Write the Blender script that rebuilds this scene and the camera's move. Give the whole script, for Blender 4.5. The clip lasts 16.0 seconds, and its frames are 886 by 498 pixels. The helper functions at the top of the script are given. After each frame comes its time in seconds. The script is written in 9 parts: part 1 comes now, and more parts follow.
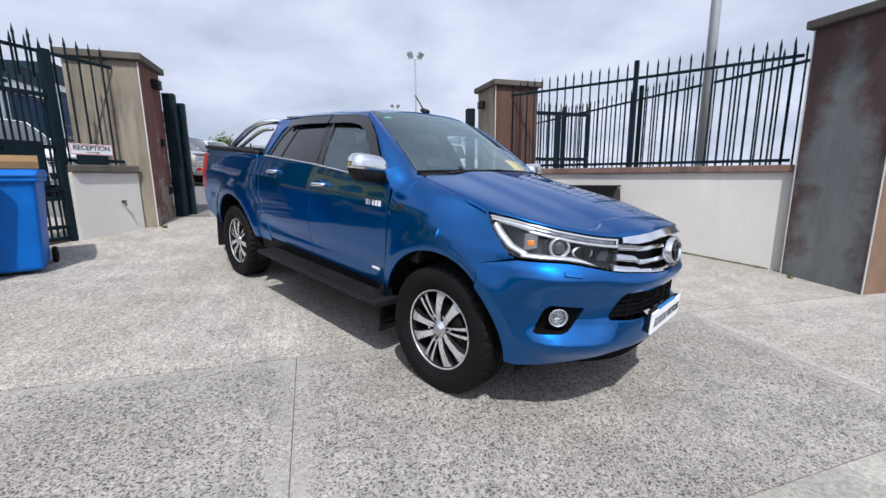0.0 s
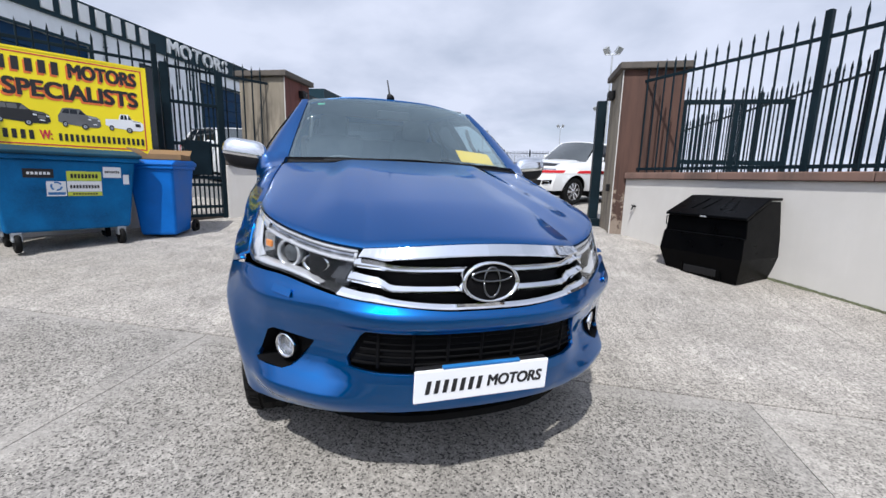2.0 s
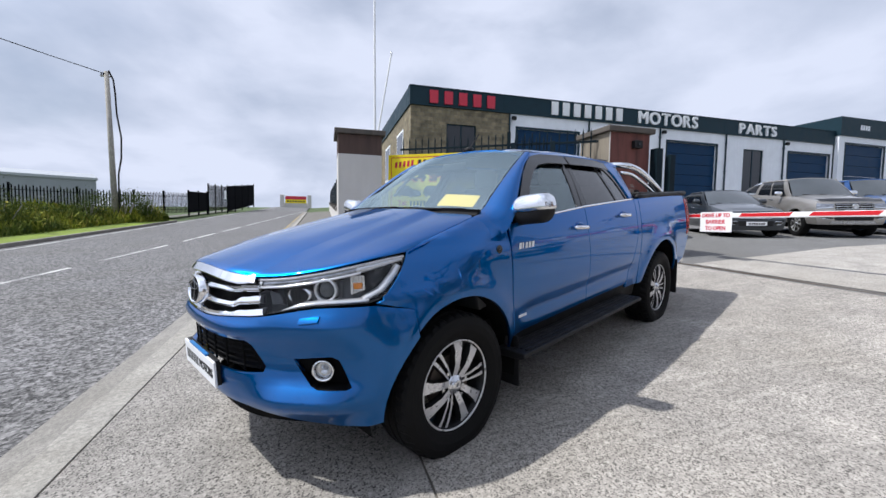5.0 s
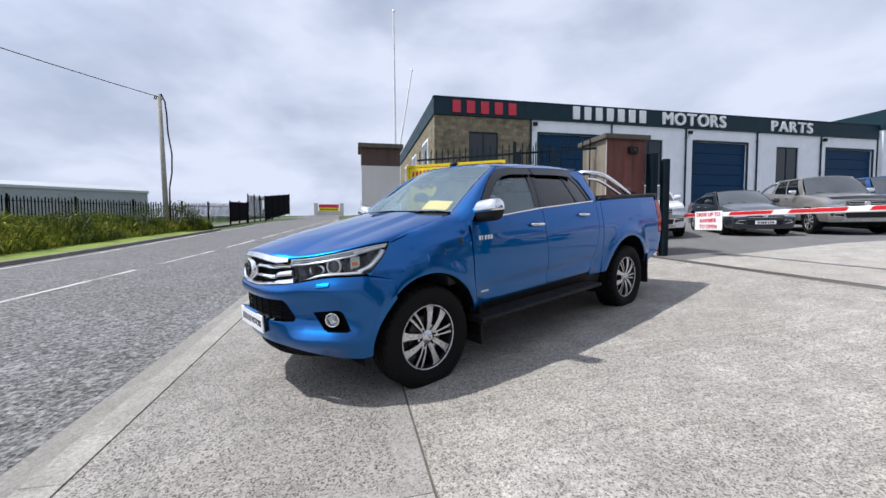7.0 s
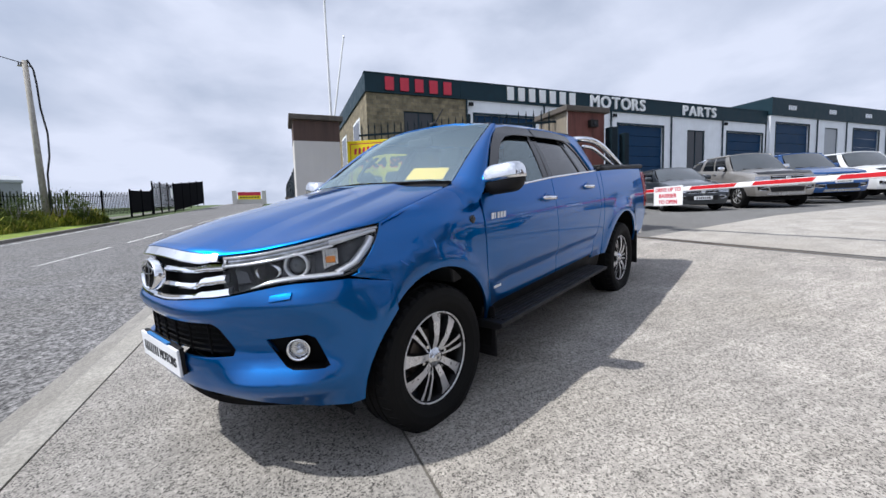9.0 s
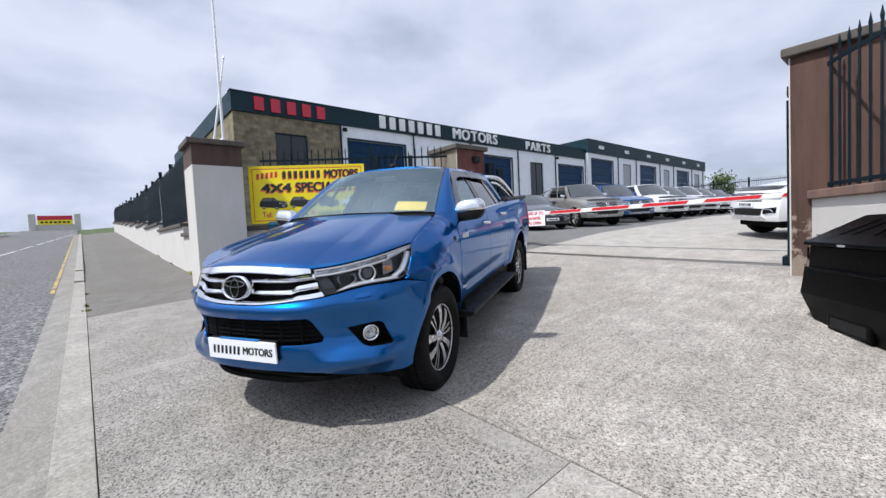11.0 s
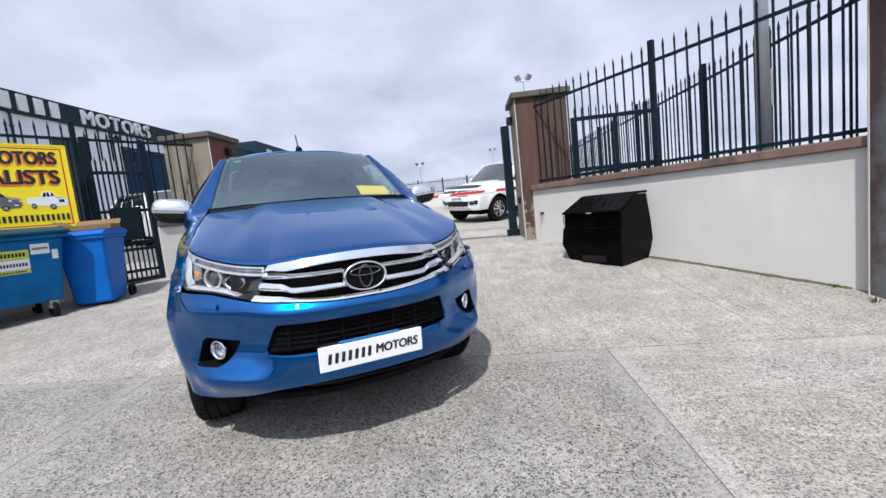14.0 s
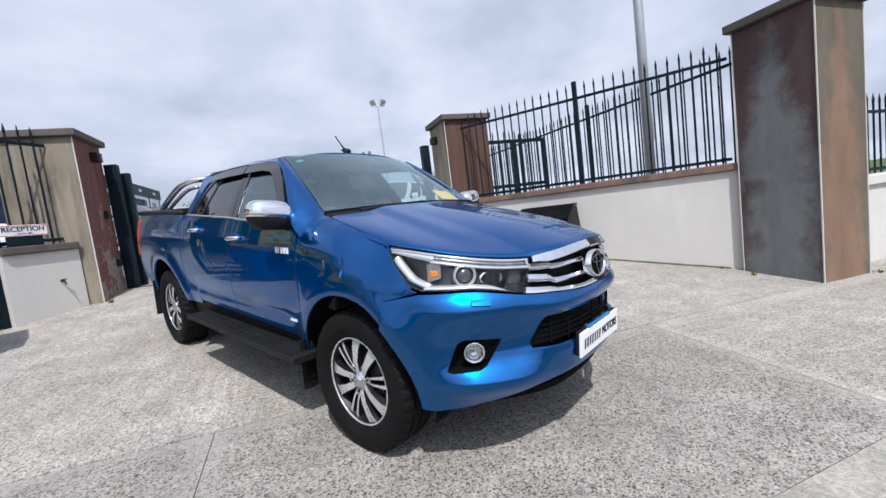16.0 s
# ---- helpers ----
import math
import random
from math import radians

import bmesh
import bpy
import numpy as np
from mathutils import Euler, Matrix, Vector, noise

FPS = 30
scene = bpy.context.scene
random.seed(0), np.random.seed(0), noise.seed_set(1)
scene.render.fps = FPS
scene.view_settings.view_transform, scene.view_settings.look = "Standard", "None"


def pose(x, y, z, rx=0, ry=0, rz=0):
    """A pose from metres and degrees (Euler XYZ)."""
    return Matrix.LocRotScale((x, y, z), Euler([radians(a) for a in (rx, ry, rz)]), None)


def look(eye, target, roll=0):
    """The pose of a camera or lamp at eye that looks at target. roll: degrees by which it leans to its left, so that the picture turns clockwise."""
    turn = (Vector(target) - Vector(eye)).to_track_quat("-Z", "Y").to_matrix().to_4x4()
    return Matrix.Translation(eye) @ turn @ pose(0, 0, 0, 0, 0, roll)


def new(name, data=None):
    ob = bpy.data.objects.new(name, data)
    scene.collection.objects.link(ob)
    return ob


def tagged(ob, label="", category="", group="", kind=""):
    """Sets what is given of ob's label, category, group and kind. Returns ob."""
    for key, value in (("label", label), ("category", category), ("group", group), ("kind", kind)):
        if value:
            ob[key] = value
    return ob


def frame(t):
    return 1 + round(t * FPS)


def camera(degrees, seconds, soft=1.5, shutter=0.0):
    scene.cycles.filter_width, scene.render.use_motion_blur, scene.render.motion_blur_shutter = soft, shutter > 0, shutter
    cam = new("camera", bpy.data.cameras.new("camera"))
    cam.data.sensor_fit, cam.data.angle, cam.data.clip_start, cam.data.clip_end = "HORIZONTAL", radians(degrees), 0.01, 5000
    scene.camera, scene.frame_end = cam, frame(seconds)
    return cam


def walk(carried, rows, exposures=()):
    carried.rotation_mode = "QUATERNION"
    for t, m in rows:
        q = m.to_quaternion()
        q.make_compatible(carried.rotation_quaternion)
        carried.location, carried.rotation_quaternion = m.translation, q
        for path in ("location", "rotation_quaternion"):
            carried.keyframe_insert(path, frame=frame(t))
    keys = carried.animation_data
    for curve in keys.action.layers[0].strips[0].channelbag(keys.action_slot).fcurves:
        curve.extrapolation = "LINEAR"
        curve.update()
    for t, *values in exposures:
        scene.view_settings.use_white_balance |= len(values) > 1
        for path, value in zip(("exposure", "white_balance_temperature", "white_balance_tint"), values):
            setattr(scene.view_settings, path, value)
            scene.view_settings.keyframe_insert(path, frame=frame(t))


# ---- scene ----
cam = camera(94.9, 16.0)
# seconds, eye, yaw to the left of +y, pitch up, roll
PATH = [
    (0, 0.161, 0.037, 1.392, -17.81, -10.30, -0.38),
    (0.5, 0.673, -0.004, 1.425, -15.89, -8.50, 2.12),
    (1, 1.184, 0.004, 1.412, -8.21, -8.79, 2.61),
    (1.5, 1.645, 0.193, 1.358, 1.12, -9.00, 2.09),
    (2, 2.168, 0.392, 1.317, 10.48, -9.73, 1.53),
    (2.5, 2.638, 0.715, 1.276, 20.36, -10.34, 1.48),
    (3, 3.053, 1.115, 1.276, 31.44, -10.75, 1.93),
    (3.5, 3.414, 1.472, 1.283, 43.31, -10.70, 2.16),
    (4, 3.667, 1.932, 1.305, 56.63, -9.96, 2.47),
    (4.5, 3.942, 2.266, 1.305, 68.99, -6.99, 2.20),
    (4.7, 4.113, 2.332, 1.319, 71.99, -4.93, 1.36),
    (6.8, 5.305, 2.566, 1.262, 78.32, -2.45, 0.00),
    (7, 5.305, 2.566, 1.262, 78.23, -2.83, -0.04),
    (7.5, 5.217, 2.545, 1.234, 77.22, -3.55, -0.17),
    (8, 4.850, 2.436, 1.237, 75.20, -4.30, -0.75),
    (8.5, 4.472, 2.391, 1.218, 72.25, -5.05, -1.05),
    (8.7, 4.305, 2.399, 1.211, 70.88, -5.10, -1.35),
    (10.8, 4.663, 1.307, 1.250, 52.01, -2.85, -2.33),
    (11, 4.672, 1.178, 1.249, 49.73, -2.68, -2.75),
    (11.5, 4.618, 0.811, 1.255, 43.46, -2.93, -3.80),
    (12, 4.358, 0.492, 1.213, 36.53, -3.59, -4.38),
    (12.5, 4.060, 0.216, 1.220, 28.08, -3.98, -4.04),
    (13, 3.703, 0.034, 1.250, 18.85, -4.60, -4.20),
    (13.5, 3.187, -0.036, 1.246, 10.90, -5.45, -4.87),
    (14, 2.609, -0.152, 1.252, 3.98, -5.67, -6.14),
    (14.5, 2.075, -0.129, 1.271, -2.72, -6.00, -6.69),
    (15, 1.528, -0.057, 1.315, -9.03, -5.76, -7.32),
    (15.5, 1.047, -0.027, 1.350, -14.89, -5.46, -7.56),
    (16, 0.626, 0.056, 1.331, -19.75, -5.19, -7.11),
]


def aimed(x, y, z, yaw, pitch, roll):
    yaw, pitch = radians(yaw), radians(pitch)
    ahead = Vector((-math.sin(yaw) * math.cos(pitch), math.cos(yaw) * math.cos(pitch), math.sin(pitch)))
    return look((x, y, z), Vector((x, y, z)) + 2 * ahead, roll)


walk(cam, [(t, aimed(*row)) for t, *row in PATH])

# ---- world and sun ----
SUN_FROM = Vector((-0.09, -0.645, 1.0)).normalized()
world = bpy.data.worlds.new("world")
scene.world = world
world.use_nodes = True
wt = world.node_tree
wt.nodes.clear()


def wnode(kind, **kw):
    n = wt.nodes.new(kind)
    for k, v in kw.items():
        n.inputs[k].default_value = v
    return n


sky = wt.nodes.new("ShaderNodeTexSky")
sky.sky_type, sky.sun_disc = "NISHITA", False
sky.sun_elevation = math.asin(SUN_FROM.z)
sky.sun_rotation = math.atan2(SUN_FROM.x, SUN_FROM.y)
sky.air_density, sky.dust_density, sky.ozone_density = 1.0, 1.5, 1.0
tc = wt.nodes.new("ShaderNodeTexCoord")
sep = wt.nodes.new("ShaderNodeSeparateXYZ")
wt.links.new(tc.outputs["Generated"], sep.inputs[0])
# clouds lie on a flat sheet overhead: direction divided by its height
zmax = wt.nodes.new("ShaderNodeMath")
zmax.operation = "MAXIMUM"
zmax.inputs[1].default_value = 0.0
wt.links.new(sep.outputs["Z"], zmax.inputs[0])
zadd = wt.nodes.new("ShaderNodeMath")
zadd.operation = "ADD"
zadd.inputs[1].default_value = 0.30
wt.links.new(zmax.outputs[0], zadd.inputs[0])
div = wt.nodes.new("ShaderNodeVectorMath")
div.operation = "DIVIDE"
comb = wt.nodes.new("ShaderNodeCombineXYZ")
for i in range(3):
    wt.links.new(zadd.outputs[0], comb.inputs[i])
wt.links.new(tc.outputs["Generated"], div.inputs[0])
wt.links.new(comb.outputs[0], div.inputs[1])
cl = wnode("ShaderNodeTexNoise", Scale=0.9, Detail=6.0, Roughness=0.52, Distortion=0.35)
wt.links.new(div.outputs[0], cl.inputs["Vector"])
ramp = wt.nodes.new("ShaderNodeValToRGB")
ramp.color_ramp.elements[0].position, ramp.color_ramp.elements[0].color = 0.26, (0.45, 0.45, 0.45, 1)
ramp.color_ramp.elements[1].position, ramp.color_ramp.elements[1].color = 0.44, (1, 1, 1, 1)
wt.links.new(cl.outputs["Fac"], ramp.inputs[0])
cl2 = wnode("ShaderNodeTexNoise", Scale=1.9, Detail=6.0, Roughness=0.5, Distortion=0.15)
wt.links.new(div.outputs[0], cl2.inputs["Vector"])
ramp2 = wt.nodes.new("ShaderNodeValToRGB")
ramp2.color_ramp.elements[0].position, ramp2.color_ramp.elements[0].color = 0.34, (5.9, 6.5, 7.95, 1)
ramp2.color_ramp.elements[1].position, ramp2.color_ramp.elements[1].color = 0.60, (8.25, 8.7, 10.2, 1)
wt.links.new(cl2.outputs["Fac"], ramp2.inputs[0])
mixc = wt.nodes.new("ShaderNodeMix")
mixc.data_type = "RGBA"
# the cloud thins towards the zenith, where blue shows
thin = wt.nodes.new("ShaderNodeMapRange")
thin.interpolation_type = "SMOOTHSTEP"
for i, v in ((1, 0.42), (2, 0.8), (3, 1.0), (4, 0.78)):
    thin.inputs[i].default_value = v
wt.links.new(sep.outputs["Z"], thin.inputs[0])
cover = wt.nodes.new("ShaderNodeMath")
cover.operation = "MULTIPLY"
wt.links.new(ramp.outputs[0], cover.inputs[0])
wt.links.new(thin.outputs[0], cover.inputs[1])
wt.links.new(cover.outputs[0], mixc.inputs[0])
wt.links.new(sky.outputs[0], mixc.inputs[6])
# cloud is brighter round the sun
toward = wt.nodes.new("ShaderNodeVectorMath")
toward.operation = "DOT_PRODUCT"
toward.inputs[1].default_value = SUN_FROM
wt.links.new(tc.outputs["Generated"], toward.inputs[0])
near = wt.nodes.new("ShaderNodeMapRange")
near.interpolation_type = "SMOOTHSTEP"
for i, v in ((1, 0.5), (2, 1.0), (3, 1.0), (4, 1.9)):
    near.inputs[i].default_value = v
wt.links.new(toward.outputs["Value"], near.inputs[0])
lit = wt.nodes.new("ShaderNodeVectorMath")
lit.operation = "SCALE"
wt.links.new(ramp2.outputs[0], lit.inputs[0])
wt.links.new(near.outputs[0], lit.inputs["Scale"])
wt.links.new(lit.outputs[0], mixc.inputs[7])
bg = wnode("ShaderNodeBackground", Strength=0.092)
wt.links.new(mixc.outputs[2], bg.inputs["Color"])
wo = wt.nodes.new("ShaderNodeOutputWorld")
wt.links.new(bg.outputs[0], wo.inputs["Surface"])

sun = new("sun", bpy.data.lights.new("sun", "SUN"))
sun.data.energy, sun.data.angle, sun.data.color = 4.8, radians(1.2), (1.0, 0.965, 0.91)
sun.matrix_world = look(SUN_FROM * 60, (0, 0, 0))
scene.view_settings.exposure = 0.0
scene.view_settings.use_white_balance = True
scene.view_settings.white_balance_temperature = 6230

# ---- mesh helpers ----


def mesh_of(name, bm, *mats, smooth=False):
    me = bpy.data.meshes.new(name)
    bm.normal_update()
    bm.to_mesh(me)
    bm.free()
    for m in mats:
        me.materials.append(m)
    if smooth:
        for p in me.polygons:
            p.use_smooth = True
    return me


def thing(name, label, category, at=(0, 0, 0), rz=0.0, group="", kind=""):
    ob = new(name)
    ob.empty_display_size = 0.2
    ob.matrix_world = pose(*at, 0, 0, rz)
    return tagged(ob, label, category, group, kind)


def part(name, bm, material, parent, label="", smooth=False):
    mats = material if isinstance(material, (list, tuple)) else [material]
    ob = new(name, mesh_of(name, bm, *mats, smooth=smooth))
    if parent is not None:
        ob.parent = parent
    if label:
        ob["label"] = label
    return ob


def solid(name, bm, material, label, category="", kind="structure", smooth=False, group=""):
    ob = part(name, bm, material, None, "", smooth)
    return tagged(ob, label, category, group, kind)


def add_box(bm, x0, x1, y0, y1, z0, z1, bev=0.0, m=None, mat=0):
    vs = [bm.verts.new((x, y, z)) for x in (x0, x1) for y in (y0, y1) for z in (z0, z1)]
    fs = [(0, 1, 3, 2), (4, 6, 7, 5), (0, 4, 5, 1), (2, 3, 7, 6), (0, 2, 6, 4), (1, 5, 7, 3)]
    faces = [bm.faces.new([vs[i] for i in f]) for f in fs]
    for f in faces:
        f.material_index = mat
    if bev > 0:
        edges = list({e for f in faces for e in f.edges})
        r = bmesh.ops.bevel(bm, geom=edges, offset=bev, segments=2, profile=0.5, affect="EDGES")
        faces = [f for f in r["faces"]] + [f for f in faces if f.is_valid]
        vs = list({v for f in faces for v in f.verts})
        for f in faces:
            f.material_index = mat
    if m is not None:
        bmesh.ops.transform(bm, matrix=m, verts=vs)
    return vs


def box(x0, x1, y0, y1, z0, z1, bev=0.0, m=None):
    bm = bmesh.new()
    add_box(bm, x0, x1, y0, y1, z0, z1, bev, m)
    return bm


def add_rod(bm, a, b, r0, r1=None, n=8, caps=True):
    a, b = Vector(a), Vector(b)
    d = (b - a).normalized()
    u = d.orthogonal().normalized()
    v = d.cross(u)
    r1 = r0 if r1 is None else r1
    rings = [[bm.verts.new(p + (u * math.cos(i * math.tau / n) + v * math.sin(i * math.tau / n)) * r) for i in range(n)] for p, r in ((a, r0), (b, r1))]
    for i in range(n):
        bm.faces.new((rings[0][i], rings[0][(i + 1) % n], rings[1][(i + 1) % n], rings[1][i]))
    if caps:
        bm.faces.new(rings[0][::-1])
        bm.faces.new(rings[1])
    return rings


def rod(a, b, r0, r1=None, n=8):
    bm = bmesh.new()
    add_rod(bm, a, b, r0, r1, n)
    return bm


def add_tube(bm, pts, r, n=8):
    """A bent tube through the points."""
    pts = [Vector(p) for p in pts]
    rings = []
    u = None
    for i, p in enumerate(pts):
        d = (pts[min(i + 1, len(pts) - 1)] - pts[max(i - 1, 0)]).normalized()
        u = d.orthogonal().normalized() if u is None else (u - d * u.dot(d)).normalized()
        v = d.cross(u)
        rr = r[i] if isinstance(r, (list, tuple)) else r
        rings.append([bm.verts.new(p + (u * math.cos(k * math.tau / n) + v * math.sin(k * math.tau / n)) * rr) for k in range(n)])
    for a, b in zip(rings, rings[1:]):
        for k in range(n):
            bm.faces.new((a[k], a[(k + 1) % n], b[(k + 1) % n], b[k]))
    bm.faces.new(rings[0][::-1])
    bm.faces.new(rings[-1])


def prism(outline, y0, y1, axis="y"):
    """An outline in two axes, pulled along the third: axis y takes (x, z), axis x takes (y, z), axis z takes (x, y)."""
    bm = bmesh.new()

    def put(p, h):
        return {"y": (p[0], h, p[1]), "x": (h, p[0], p[1]), "z": (p[0], p[1], h)}[axis]

    a = [bm.verts.new(put(p, y0)) for p in outline]
    b = [bm.verts.new(put(p, y1)) for p in outline]
    n = len(outline)
    bm.faces.new(a)
    bm.faces.new(b[::-1])
    for i in range(n):
        bm.faces.new((a[i], b[i], b[(i + 1) % n], a[(i + 1) % n]))
    bmesh.ops.recalc_face_normals(bm, faces=bm.faces)
    return bm


def beveled(bm, w, seg=2, angle=30):
    edges = [e for e in bm.edges if len(e.link_faces) == 2 and e.calc_face_angle(0) > radians(angle)]
    bmesh.ops.bevel(bm, geom=edges, offset=w, segments=seg, profile=0.5, affect="EDGES", clamp_overlap=True)
    return bm


def moved(bm, m):
    bmesh.ops.transform(bm, matrix=m, verts=bm.verts)
    return bm

# ---- materials ----


class Mat:
    """A node material under construction."""

    def __init__(self, name, base=(0.5, 0.5, 0.5), rough=0.6, metal=0.0, **kw):
        self.m = bpy.data.materials.new(name)
        self.m.use_nodes = True
        self.t = self.m.node_tree
        self.b = self.t.nodes["Principled BSDF"]
        self.b.inputs["Base Color"].default_value = (*base, 1)
        self.b.inputs["Roughness"].default_value = rough
        self.b.inputs["Metallic"].default_value = metal
        for k, v in kw.items():
            self.b.inputs[k.replace("_", " ")].default_value = v
        self.co = None

    def coord(self, space="Object"):
        if self.co is None:
            self.co = self.t.nodes.new("ShaderNodeTexCoord")
        return self.co.outputs[space]

    def world(self):
        g = self.t.nodes.new("ShaderNodeNewGeometry")
        return g.outputs["Position"]

    def noise(self, scale, detail=4.0, rough=0.55, vec=None, stretch=None, dist=0.0):
        n = self.t.nodes.new("ShaderNodeTexNoise")
        n.inputs["Scale"].default_value, n.inputs["Detail"].default_value = scale, detail
        n.inputs["Roughness"].default_value, n.inputs["Distortion"].default_value = rough, dist
        v = vec if vec is not None else self.coord()
        if stretch:
            mp = self.t.nodes.new("ShaderNodeMapping")
            mp.inputs["Scale"].default_value = stretch
            self.t.links.new(v, mp.inputs[0])
            v = mp.outputs[0]
        self.t.links.new(v, n.inputs["Vector"])
        return n.outputs["Fac"]

    def voronoi(self, scale, vec=None, feature="F1", out="Distance"):
        n = self.t.nodes.new("ShaderNodeTexVoronoi")
        n.feature = feature
        n.inputs["Scale"].default_value = scale
        self.t.links.new(vec if vec is not None else self.coord(), n.inputs["Vector"])
        return n.outputs[out]

    def ramp(self, fac, *stops):
        r = self.t.nodes.new("ShaderNodeValToRGB")
        e = r.color_ramp.elements
        while len(e) < len(stops):
            e.new(0.5)
        for el, (p, c) in zip(e, stops):
            el.position = p
            el.color = (*c, 1) if isinstance(c, tuple) else (c, c, c, 1)
        self.t.links.new(fac, r.inputs[0])
        return r.outputs[0]

    def mix(self, fac, a, b, mode="MIX"):
        n = self.t.nodes.new("ShaderNodeMix")
        n.data_type, n.blend_type = "RGBA", mode
        for i, v in ((0, fac), (6, a), (7, b)):
            if isinstance(v, tuple):
                n.inputs[i].default_value = (*v, 1)
            elif isinstance(v, (int, float)):
                n.inputs[i].default_value = v if i == 0 else (v, v, v, 1)
            else:
                self.t.links.new(v, n.inputs[i])
        return n.outputs[2]

    def math(self, op, a, b=0.0, clamp=False):
        n = self.t.nodes.new("ShaderNodeMath")
        n.operation, n.use_clamp = op, clamp
        for i, v in enumerate((a, b)):
            if isinstance(v, (int, float)):
                n.inputs[i].default_value = v
            else:
                self.t.links.new(v, n.inputs[i])
        return n.outputs[0]

    def set(self, name, v):
        self.t.links.new(v, self.b.inputs[name])
        return self

    def bump(self, height, strength=0.3, distance=0.01):
        n = self.t.nodes.new("ShaderNodeBump")
        n.inputs["Strength"].default_value, n.inputs["Distance"].default_value = strength, distance
        self.t.links.new(height, n.inputs["Height"])
        self.t.links.new(n.outputs[0], self.b.inputs["Normal"])
        return self

    def random(self):
        n = self.t.nodes.new("ShaderNodeObjectInfo")
        return n.outputs["Random"]


def speckled(name, base, rough, amount=0.15, scale=6.0, fine=60.0, bump=0.15, dist=0.004, metal=0.0, **kw):
    """A plain painted or moulded surface with faint blotches, fine grain and uneven gloss."""
    k = Mat(name, base, rough, metal, **kw)
    big, small = k.noise(scale, 5.0), k.noise(fine, 3.0)
    lo, hi = tuple(c * (1 - amount) for c in base), tuple(min(1.0, c * (1 + amount)) for c in base)
    k.set("Base Color", k.mix(k.math("MULTIPLY", small, 0.35), k.ramp(big, (0.3, lo), (0.7, hi)), k.ramp(small, (0.35, lo), (0.65, hi))))
    k.set("Roughness", k.ramp(big, (0.3, max(0.02, rough - 0.08)), (0.7, min(1.0, rough + 0.1))))
    k.bump(small, bump, dist)
    return k.m


def concrete(name, base, brush=None, agg=0.5, aggscale=210.0, brushed=0.5, mottle=0.0, pits=0.0, margin=0.0):
    """Weathered concrete in world metres: aggregate speckle, blotches, stains and brush marks."""
    k = Mat(name, base, 0.9)
    p = k.world()
    big, mid = k.noise(0.45, 5.0, 0.6, p, dist=0.4), k.noise(3.2, 6.0, 0.62, p)
    fine, grit = k.noise(38, 4.0, 0.7, p), k.voronoi(aggscale, p, out="Color")
    gs = k.t.nodes.new("ShaderNodeSeparateColor")
    k.t.links.new(grit, gs.inputs[0])
    dark, light = tuple(c * 0.74 for c in base), tuple(min(1, c * 1.16) for c in base)
    col = k.mix(k.ramp(mid, (0.32, 0.0), (0.7, 1.0)), dark, light)
    col = k.mix(k.ramp(big, (0.36, 0.75), (0.56, 0.0)), col, tuple(c * f for c, f in zip(base, (0.8, 0.79, 0.76))))
    grain = k.ramp(gs.outputs[0], (0.0, 0.14), (0.12, 0.34), (0.24, 0.88), (0.78, 1.06), (1.0, 1.25))
    col = k.mix(agg, col, k.mix(1.0, col, grain, "MULTIPLY"))
    col = k.mix(0.75, col, k.mix(1.0, col, k.ramp(fine, (0.32, 0.55), (0.64, 1.22)), "MULTIPLY"))
    spots = k.noise(9.0, 2.0, 0.5, p)
    col = k.mix(k.ramp(spots, (0.70, 0.0), (0.78, 0.25)), col, (0.09, 0.085, 0.08))
    if pits:
        far, rnd_ = k.voronoi(105.0, p), k.voronoi(105.0, p, out="Color")
        ps = k.t.nodes.new("ShaderNodeSeparateColor")
        k.t.links.new(rnd_, ps.inputs[0])
        dot = k.math("MULTIPLY", k.ramp(far, (0.30, 1.0), (0.46, 0.0)), k.ramp(ps.outputs[1], (0.38, 1.0), (0.46, 0.0)))
        dot = k.math("MULTIPLY", dot, k.ramp(k.noise(1.3, 3.0, 0.6, p), (0.35, 0.35), (0.6, 1.0)))
        col = k.mix(k.math("MULTIPLY", dot, pits), col, tuple(c * 0.14 for c in base))
    if margin:
        # trowelled margin along the slab edges, wavering in width
        sx = k.t.nodes.new("ShaderNodeSeparateXYZ")
        k.t.links.new(p, sx.inputs[0])
        near = k.math("MINIMUM", k.math("PINGPONG", k.math("ADD", sx.outputs[0], 355.0), 1.775), k.math("ABSOLUTE", k.math("SUBTRACT", sx.outputs[1], 2.83)))
        near = k.math("ADD", near, k.math("MULTIPLY", k.math("SUBTRACT", mid, 0.5), 0.13))
        worn = k.ramp(k.noise(0.9, 3.0, 0.6, p), (0.35, 0.25), (0.6, 1.0))
        band = k.math("MULTIPLY", k.math("MULTIPLY", k.ramp(near, (0.06, 1.0), (0.13, 0.0)), worn), margin)
        col = k.mix(band, col, k.mix(1.0, tuple(c * 1.0 for c in base), k.ramp(fine, (0.3, 0.88), (0.65, 1.08)), "MULTIPLY"))
    if mottle:
        col = k.mix(mottle, col, k.mix(1.0, col, k.ramp(k.noise(16.0, 3.0, 0.7, p), (0.38, 0.32), (0.62, 1.75)), "MULTIPLY"))
    h = k.math("ADD", k.math("MULTIPLY", gs.outputs[0], 0.6), fine)
    if brush:
        bl = k.noise(1.0, 3.0, 0.6, p, stretch=brush)
        col = k.mix(brushed, col, k.mix(1.0, col, k.ramp(bl, (0.35, 0.72), (0.6, 1.16)), "MULTIPLY"))
        h = k.math("ADD", h, k.math("MULTIPLY", bl, 3.2 * brushed))
    k.set("Base Color", col)
